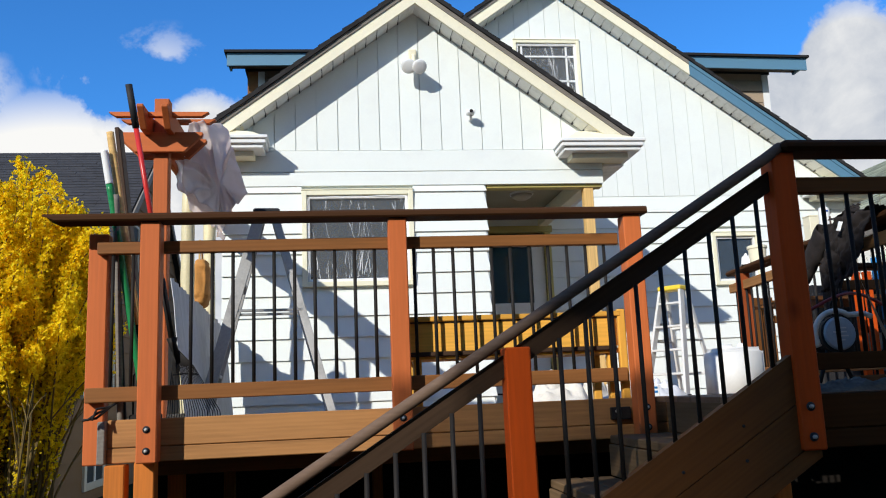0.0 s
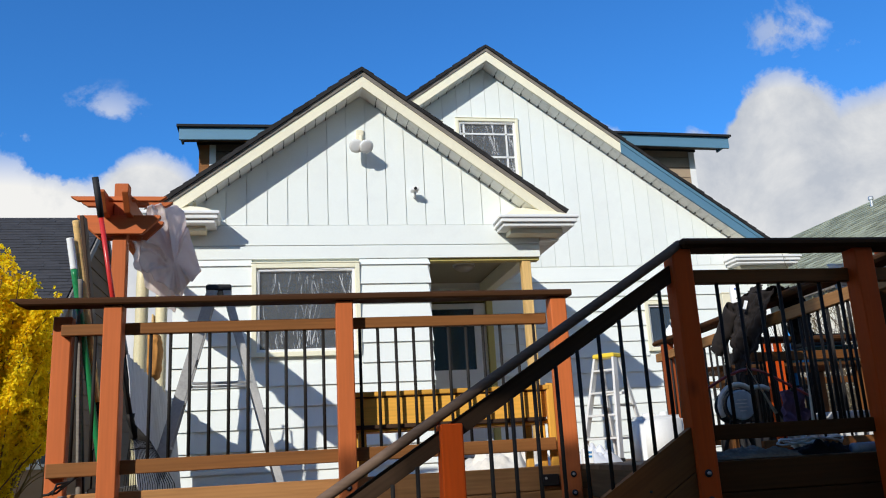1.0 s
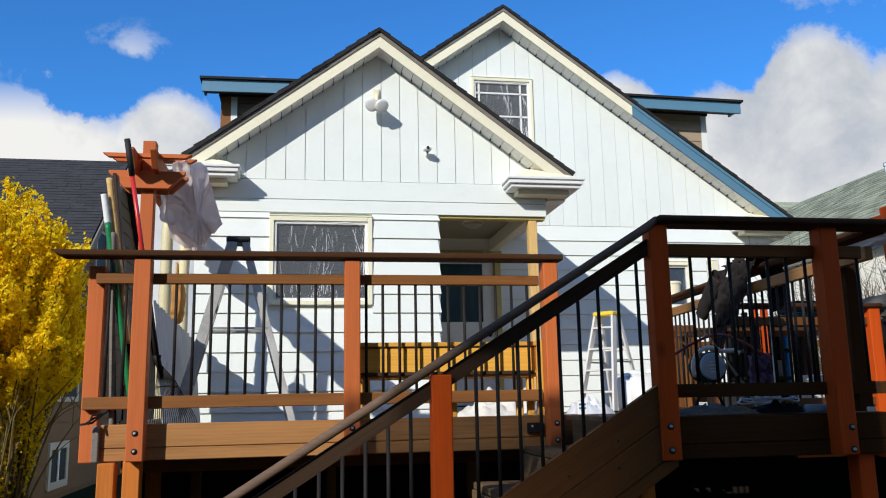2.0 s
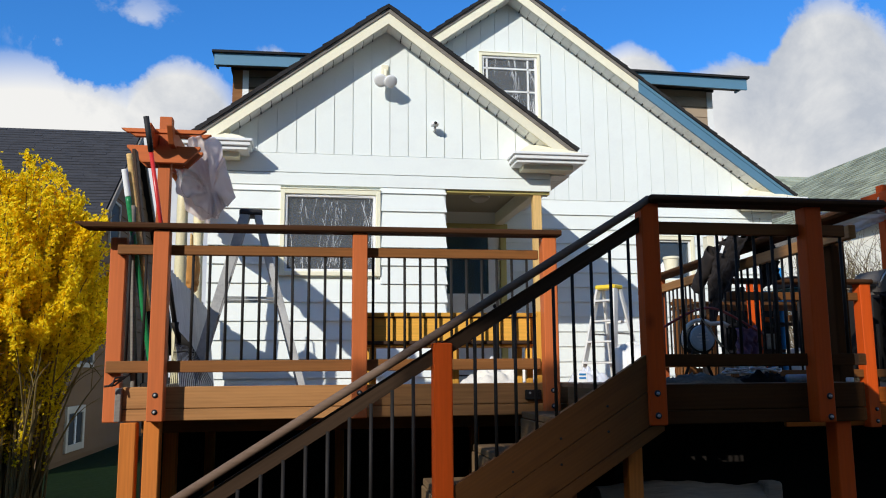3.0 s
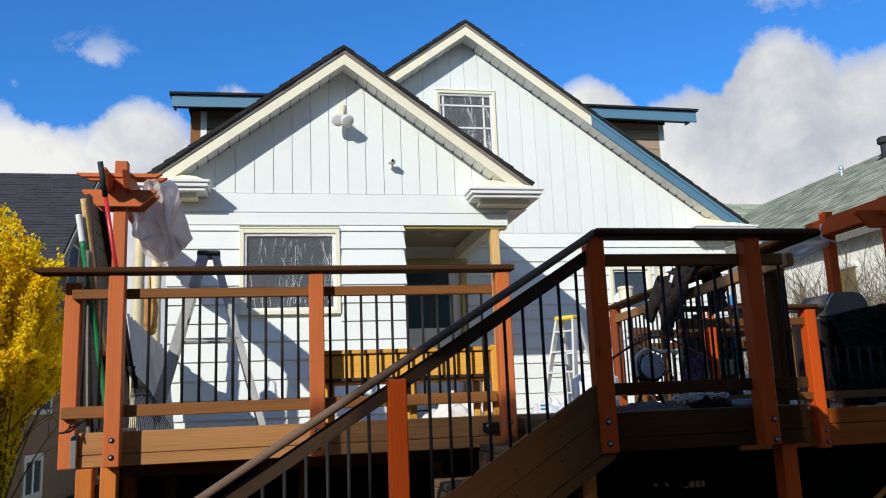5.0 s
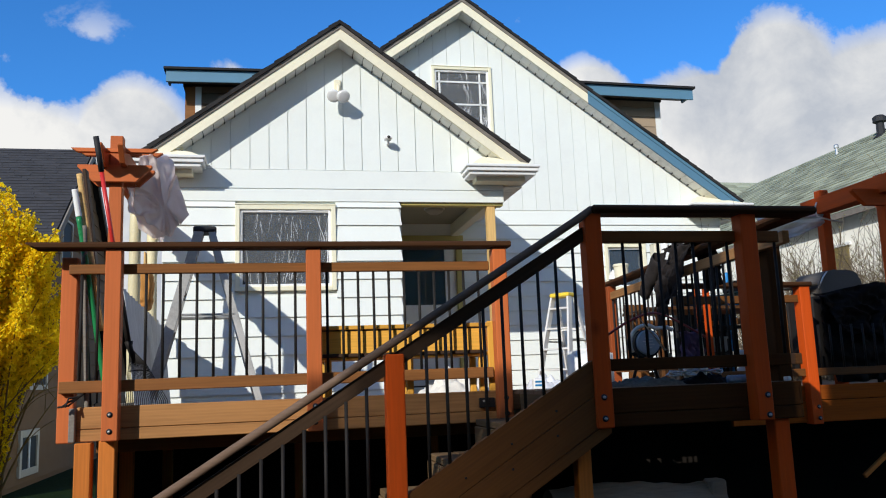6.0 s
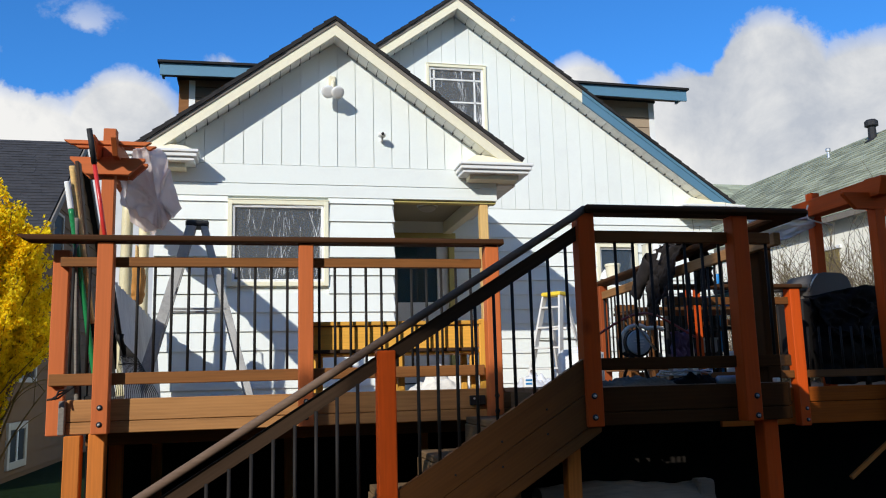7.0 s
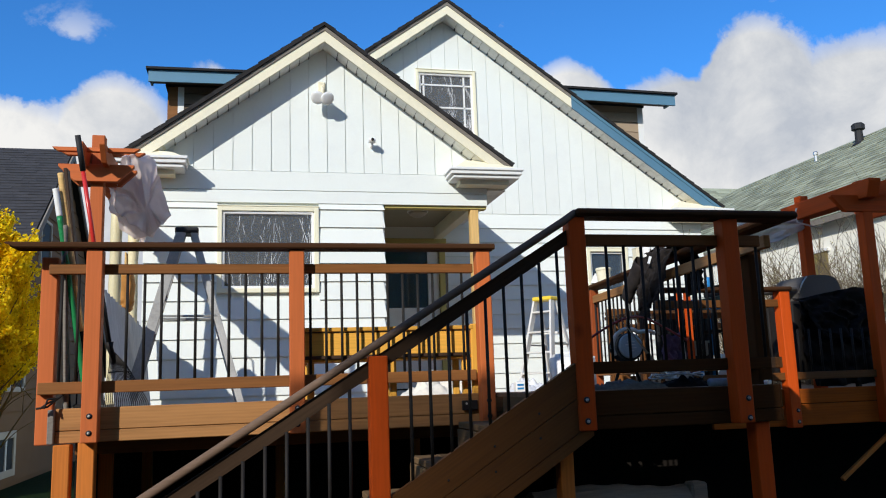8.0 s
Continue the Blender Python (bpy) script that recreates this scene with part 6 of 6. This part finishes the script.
# ---- neighbours and plants ----
def roof_plane(parent, p0, p1, r0, r1, material, course, tab, seed):
    """Shingle courses over a slope; p0 to p1 is the eave, r0 to r1 the ridge above it."""
    rnd = random.Random(seed)
    p0, p1, r0, r1 = (Vector(p) for p in (p0, p1, r0, r1))
    nrm = (p1 - p0).cross(r0 - p0).normalized()
    if nrm.z < 0:
        nrm = -nrm
    n = int((r0 - p0).length / course)
    verts, faces = [], []
    for i in range(n):
        a0, a1 = i / n, min(1.0, (i + 1.15) / n)
        L = (p0.lerp(r0, a0) - p1.lerp(r1, a0)).length
        s = -rnd.random() * tab
        while s < L:
            w = tab * rnd.uniform(0.7, 1.3)
            u0, u1 = max(0, s) / L, min(L, s + w - 0.005) / L
            s += w
            if u1 - u0 < 1e-3:
                continue
            lift = rnd.uniform(0.010, 0.020)
            q = [p0.lerp(r0, a0).lerp(p1.lerp(r1, a0), u) for u in (u0, u1)] + [p0.lerp(r0, a1).lerp(p1.lerp(r1, a1), u) for u in (u1, u0)]
            k = len(verts)
            verts += [q[0] + nrm * lift, q[1] + nrm * lift, q[2] + nrm * 0.003, q[3] + nrm * 0.003, q[0] - nrm * 0.01, q[1] - nrm * 0.01]
            faces += [(k, k + 1, k + 2, k + 3), (k + 4, k + 5, k + 1, k), (k + 4, k, k + 3), (k + 5, k + 2, k + 1)]
    me = bpy.data.meshes.new("shingles")
    me.from_pydata([tuple(v) for v in verts], [], faces)
    me.materials.append(material)
    ob = new("shingles", me)
    under(ob, parent, Matrix())
    tagged(ob, kind="stuff")
    base = bmesh.new()
    slab(base, (p0, p1, r1, r0), 0.08 if (p1 - p0).cross(r0 - p0).z > 0 else -0.08)
    part("roof_deck", base, M_SHINGLE, parent)
    return ob


west = thing("neighbour_house", "tan sided house with a charcoal shingle roof next door", "house", (-8, 14, GROUND))
GX, RY, RZ, KS = -4.4, 14.44, 5.60, 0.82
EY = 8.4
EZ = RZ - KS * (RY - EY)
BYY = 2 * RY - EY
bm = bmesh.new()
for x0, x1 in ((GX - 0.2, GX), (-16, -15.8)):
    v0 = [bm.verts.new((x0, y, z)) for y, z in ((EY + 0.3, GROUND), (BYY - 0.3, GROUND), (BYY - 0.3, EZ + 0.2), (RY, RZ - 0.15), (EY + 0.3, EZ + 0.2))]
    v1 = [bm.verts.new((x1, y, z)) for y, z in ((EY + 0.3, GROUND), (BYY - 0.3, GROUND), (BYY - 0.3, EZ + 0.2), (RY, RZ - 0.15), (EY + 0.3, EZ + 0.2))]
    bm.faces.new(v0)
    bm.faces.new(v1[::-1])
    for i in range(5):
        j = (i + 1) % 5
        bm.faces.new((v0[j], v0[i], v1[i], v1[j]))
box(bm, -15.8, GX - 0.2, EY + 0.3, EY + 0.5, GROUND, EZ + 0.2)
box(bm, -15.8, GX - 0.2, BYY - 0.5, BYY - 0.3, GROUND, EZ + 0.2)
wall = part("wall", bm, M_TAN, west, "tan painted lap siding")
z = GROUND + 0.1
while z < RZ - 0.3:
    half = min(RY - EY - 0.3, (RZ - 0.15 - z - 0.2) / KS)
    if half > 0.1:
        bm = bmesh.new()
        vs = [bm.verts.new(p) for p in ((GX + 0.028, RY - half, z), (GX + 0.028, RY + half, z), (GX + 0.006, RY + half, z + 0.305), (GX + 0.006, RY - half, z + 0.305), (GX, RY - half, z), (GX, RY + half, z), (GX, RY + half, z + 0.305), (GX, RY - half, z + 0.305))]
        for q in ((0, 1, 2, 3), (7, 6, 5, 4), (0, 4, 5, 1), (1, 5, 6, 2), (2, 6, 7, 3), (3, 7, 4, 0)):
            bm.faces.new([vs[i] for i in q])
        part("lap_board", bm, M_TAN, wall)
    z += 0.30
roof_plane(west, (GX + 0.15, EY, EZ), (-16.3, EY, EZ), (GX + 0.15, RY, RZ), (-16.3, RY, RZ), M_SHINGLE_N, 0.13, 0.40, 4)
roof_plane(west, (GX + 0.15, BYY, EZ), (-16.3, BYY, EZ), (GX + 0.15, RY, RZ), (-16.3, RY, RZ), M_SHINGLE_N, 0.3, 0.9, 5)
for s, y in ((-1, EY), (1, BYY)):
    bm = bmesh.new()
    slab(bm, ((GX + 0.17, y, EZ - 0.02), (GX + 0.17, RY, RZ - 0.02), (GX + 0.17, RY, RZ - 0.20), (GX + 0.17, y, EZ - 0.20)), 0.03)
    part("rake_board", bm, M_GREYWOOD, west, "grey rake board")


M_DULLTRIM = mat("dull_white_trim", (0.42, 0.40, 0.34), 0.7, var=0.06)


def side_window(parent, y0, y1, z0, z1, trim=0.09, bar=True):
    """A window in the neighbour's gable, which looks to +x."""
    w = part("window", boxed(GX + 0.03, GX + 0.035, y0, y1, z0, z1), M_FARGLASS, parent, "dark window pane")
    for q in ((y0 - trim, y0, z0 - trim, z1 + trim), (y1, y1 + trim, z0 - trim, z1 + trim), (y0, y1, z1, z1 + trim), (y0, y1, z0 - trim, z0)):
        part("casing", boxed(GX + 0.01, GX + 0.06, *q, 0.004), M_DULLTRIM, w, "dull white casing")
    if bar:
        part("mullion", boxed(GX + 0.036, GX + 0.055, (y0 + y1) / 2 - 0.03, (y0 + y1) / 2 + 0.03, z0, z1), M_PRIMER, w)
    return w


side_window(west, 9.95, 11.55, 0.28, 0.95)
side_window(west, 10.2, 11.1, -1.13, -0.6, 0.12)
side_window(west, 12.40, 13.17, 2.70, 3.58, 0.05, False)

east = thing("neighbour_house", "white house with a mossy grey-green shingle roof", "house", (12, 10, GROUND))
WX, RX = 9.6, 13.4
WZ, RZZ = 2.62, 5.35
M_OLIVEWIN = mat("olive_brown_shutter", (0.20, 0.15, 0.05), 0.6, var=0.1)
M_CREAMWALL = mat("cream_white_wall_paint", (0.95, 0.93, 0.83), 0.6, var=0.03)
part("wall", boxed(WX, WX + 0.2, 1.0, 18.0, GROUND, WZ + 0.1), M_CREAMWALL, east, "white painted wall")
part("wall", boxed(WX + 0.2, 17.0, 17.8, 18.0, GROUND, WZ + 0.1), M_PRIMER, east)
part("wall", boxed(WX + 0.2, 17.0, 1.0, 1.2, GROUND, WZ + 0.1), M_PRIMER, east)
roof_plane(east, (WX - 0.20, 0.6, WZ + 0.08), (WX - 0.20, 19.2, WZ + 0.08), (RX, 0.6, RZZ), (RX, 15.7, RZZ), M_SHINGLE_G, 0.16, 0.34, 8)
roof_plane(east, (WX - 0.20, 19.2, WZ + 0.08), (17.2, 19.2, WZ + 0.08), (RX, 15.7, RZZ), (RX + 0.01, 15.7, RZZ), M_SHINGLE_G, 0.3, 0.7, 9)
part("eave_board", boxed(WX - 0.225, WX - 0.205, 0.6, 19.2, WZ - 0.03, WZ + 0.07, 0.004), M_GREYWOOD, east, "grey eave board")
part("window_frame", boxed(WX - 0.03, WX, 7.45, 7.83, 1.0, 2.14, 0.005), M_OLIVEWIN, east, "olive shuttered window")
part("window_head", boxed(WX - 0.05, WX, 7.38, 7.90, 2.142, 2.20, 0.005), M_PRIMER, east, "white window head")
for y, x, z, r, h in ((10.35, 13.05, 5.04, 0.085, 0.52), (11.74, 12.97, 5.0, 0.035, 0.30)):
    vent = part("vent_pipe", lathe(bmesh.new(), [(r * 2.2, 0), (r * 1.1, h * 0.16), (r, h * 0.68), (r * 1.7, h * 0.72), (r * 1.7, h * 0.92), (r * 1.2, h)], 14, (x, y, z)), M_RUBBER if r > 0.06 else M_ALU, east, "roof vent pipe", smooth=False)
north = thing("neighbour_house", "low grey-green roofed house far behind", "house", (14, 24, GROUND))
part("wall", boxed(7.0, 30, 24, 30, GROUND, 5.6), M_PRIMER, north, "white painted wall")
roof_plane(north, (6.6, 23.5, 5.5), (31, 23.5, 5.5), (6.6, 27.5, 8.36), (31, 27.5, 8.36), M_SHINGLE_G, 0.3, 0.6, 12)


def arching(bm, base, tip, sag, r0, r1, n=9, sides=5):
    base, tip = Vector(base), Vector(tip)
    pts = []
    for i in range(n):
        t = i / (n - 1)
        p = base.lerp(tip, t)
        p.z += sag * math.sin(math.pi * t ** 0.8)
        pts.append(p)
    tube(bm, pts, r0, sides, r1)
    return pts


def forsythia(name, cx, cy, seed, spread, top, label):
    """A dense flowering bush, widest in its upper half and drawn in below."""
    rnd = random.Random(seed)

    def inside(q):
        a = math.atan2(q.y - cy, q.x - cx)
        low = max(0.0, min(1.0, (q.z - 0.02) / 0.55))
        reach = spread * (0.54 + 0.46 * low * low * (3 - 2 * low) + 0.12 * min(0.0, q.z)) * (1 + 0.16 * noise.noise(Vector((3 * math.cos(a), 3 * math.sin(a), 2.2 * q.z))))
        return math.hypot(q.x - cx, q.y - cy) < reach

    bush = thing(name, label, "shrub", (cx, cy, GROUND))
    stems = bmesh.new()
    v, f = [], []
    shoots = []
    for k in range(400):
        a, e = rnd.uniform(0, math.tau), rnd.random() ** 0.6
        h = GROUND + (top - GROUND) * rnd.uniform(0.52, 1.0) * (1 - 0.22 * e * e)
        tip = (cx + 0.95 * spread * e * math.cos(a), cy + 0.95 * spread * e * math.sin(a), h)
        base = (cx + 0.4 * rnd.uniform(-1, 1), cy + 0.4 * rnd.uniform(-1, 1), GROUND)
        shoots.append(arching(stems, base, tip, rnd.uniform(0.2, 0.7), 0.014, 0.004))
    for pts in shoots:
        for _ in range(3):
            i = rnd.randrange(len(pts) // 2, len(pts) - 1)
            d = Vector((rnd.uniform(-1, 1), rnd.uniform(-1, 1), rnd.uniform(0.4, 1.4))).normalized() * rnd.uniform(0.2, 0.5)
            shoots_side = arching(stems, pts[i], pts[i] + d, 0.04, 0.005, 0.002, 6, 4)
            for _ in range(125):
                t = rnd.random()
                if shoots_side[0].z < 0.3 and rnd.random() < 0.45:
                    continue
                q = shoots_side[0].lerp(shoots_side[-1], t) + Vector((rnd.gauss(0, 0.022), rnd.gauss(0, 0.022), rnd.gauss(0, 0.022) + 0.03 * math.sin(math.pi * t)))
                if inside(q):
                    bloom(v, f, q, rnd)
        for _ in range(350):
            t = rnd.uniform(0.25, 1.0)
            i = min(int(t * (len(pts) - 1)), len(pts) - 2)
            q = pts[i].lerp(pts[i + 1], rnd.random()) + Vector((rnd.gauss(0, 0.028), rnd.gauss(0, 0.028), rnd.gauss(0, 0.028)))
            if inside(q) and (q.z > 0.3 or rnd.random() > 0.3):
                bloom(v, f, q, rnd)
    part("stem_work", stems, M_BARK, bush, "thin brown stems", kind="stuff")
    me = bpy.data.meshes.new("blossoms")
    me.from_pydata(v, [], f)
    me.materials.append(M_BLOSSOM)
    ob = new("blossoms", me)
    under(ob, bush, Matrix())
    tagged(ob, "dense bright yellow blossoms", kind="stuff")
    return bush


def bloom(v, f, p, rnd, size=1.0):
    """Two crossed narrow petals."""
    s = rnd.uniform(0.011, 0.020) * size
    a = Vector((rnd.uniform(-1, 1), rnd.uniform(-1, 1), rnd.uniform(-1, 1))).normalized()
    b = a.orthogonal().normalized()
    c = a.cross(b)
    for d, e in ((b, c), (c, a)):
        k = len(v)
        v += [tuple(p - d * s - e * s * 0.45), tuple(p + d * s - e * s * 0.45), tuple(p + d * s + e * s * 0.5), tuple(p - d * s + e * s * 0.5)]
        f.append((k, k + 1, k + 2, k + 3))


forsythia("forsythia", -3.25, 3.6, 3, 1.17, 2.34, "large forsythia bush covered in bright yellow blossom")


def bare_shrub(name, cx, cy, base, top, seed, label, spread=1.2, count=16):
    rnd = random.Random(seed)
    ob = thing(name, label, "shrub", (cx, cy, base))
    bm, v, f = bmesh.new(), [], []

    def grow(p, d, long, r, depth):
        pts = [p]
        for i in range(5):
            d = (d + Vector((rnd.gauss(0, 0.13), rnd.gauss(0, 0.13), rnd.gauss(0.02, 0.1)))).normalized()
            pts.append(pts[-1] + d * long / 5)
        tube(bm, pts, r, 5, r * 0.55, cap=False)
        if depth:
            for _ in range(rnd.randint(3, 4)):
                i = rnd.randint(2, 5)
                side = (d + Vector((rnd.uniform(-1, 1), rnd.uniform(-1, 1), rnd.uniform(-0.2, 0.8))) * 0.85).normalized()
                grow(pts[i], side, long * rnd.uniform(0.5, 0.75), r * 0.55, depth - 1)
        else:
            for q in pts[1:]:
                if rnd.random() < 0.5:
                    bloom(v, f, q + Vector((rnd.gauss(0, 0.012), rnd.gauss(0, 0.012), rnd.gauss(0, 0.012))), rnd, 0.44)

    for k in range(count):
        a = rnd.uniform(0, math.tau)
        grow(Vector((cx + 0.3 * math.cos(a) * rnd.random(), cy + 0.3 * math.sin(a) * rnd.random(), base)), Vector((math.cos(a) * spread * 0.35, math.sin(a) * spread * 0.35, 1)).normalized(), (top - base) * rnd.uniform(0.5, 0.72), 0.02, 3)
    part("branchwork", bm, M_TWIG, ob, "bare grey-brown branches", kind="stuff")
    me = bpy.data.meshes.new("bud_growth")
    me.from_pydata(v, [], f)
    me.materials.append(M_BUD)
    o = new("bud_growth", me)
    under(o, ob, Matrix())
    tagged(o, "small spring buds", kind="stuff")
    return ob


bare_shrub("bare_shrub", 7.2, 5.2, GROUND, 1.25, 5, "tall bare budding shrub before the white house", 1.5, 34)
bare_shrub("bare_shrub", 8.5, 6.9, GROUND, 1.6, 8, "tall bare budding shrub before the white house", 1.6, 34)
bare_shrub("bare_shrub", 7.6, 4.0, GROUND, 1.25, 11, "tall bare budding shrub before the white house", 1.5, 30)

# added shade casters, unseen behind the viewer: a tall block with gapped bands and slats, and a low block before it
south = thing("neighbour_house", "unseen tan blocks added behind the viewer to shade the landing", "house", (2, -10, GROUND))
# Tan picked for its warm bounce towards the landing.
M_WARMWALL = mat("warm_tan_wall", (0.60, 0.45, 0.30), 0.7, var=0.05)


def plain_block(x0, x1, top, owner, back=-14.0):
    part("wall", boxed(x0, x1, back, -8.0, GROUND, top - 0.6), M_WARMWALL, owner)
    bm = bmesh.new()
    v = [bm.verts.new(p) for p in ((x0, -8.0, top - 0.6), (x1, -8.0, top - 0.6), (x1, back, top - 0.6), (x0, back, top - 0.6), (x0, -8.15, top), (x1, -8.15, top), (x1, back + 0.15, top), (x0, back + 0.15, top))]
    for q in ((3, 2, 1, 0), (4, 5, 6, 7), (0, 1, 5, 4), (1, 2, 6, 5), (2, 3, 7, 6), (3, 0, 4, 7)):
        bm.faces.new([v[i] for i in q])
    part("roof", bm, M_SHINGLE_N, owner)


plain_block(-3.0, 9.0, 8.3, south)
plain_block(-9.0, -3.002, 3.6, south)
part("loggia_floor", boxed(-4.75, -3.002, -8.70, -8.0, 5.39, 5.49), M_WARMWALL, south)
part("loggia_parapet", boxed(-4.75, -3.002, -8.06, -8.0, 4.93, 5.70), M_WARMWALL, south)
part("loggia_end", boxed(-4.75, -4.69, -8.06, -8.0, 5.702, 7.248), M_WARMWALL, south)
part("loggia_panel", boxed(-4.688, -3.6, -8.06, -8.0, 5.702, 6.38), M_WARMWALL, south)
# Slats added to thin the sun over stairs and landing.
for k in range(47):
    x = -5.38 + 0.05 * k
    cover = 0.68 if x > -4.3 else 0.28 + 0.40 * (x + 5.38) / 1.08
    part("screen_slat", boxed(x, x + 0.05 * cover, -8.03, -8.01, 3.602, 4.928), M_GREYWOOD, south)
# More slats, added for part shade on the deck fascia.
for k in range(33):
    x = -6.40 + 0.05 * k
    part("balcony_slat", boxed(x, x + 0.05 * (0.42 + 0.006 * k), -8.03, -8.01, 4.95, 5.50), M_GREYWOOD, south)
part("balcony_floor", boxed(-6.40, -4.752, -8.34, -8.0, 5.19, 5.24), M_WARMWALL, south)
part("upper_wall", boxed(-4.75, -3.002, -8.06, -8.0, 7.25, 8.25), M_WARMWALL, south)

# Unseen block, added so its shadow falls on the bush's lower part.
west_south = thing("neighbour_house", "unseen tan block added to shade the foot of the bush", "house", (-14, -10, GROUND))
plain_block(-18.0, -10.9, 7.1, west_south)
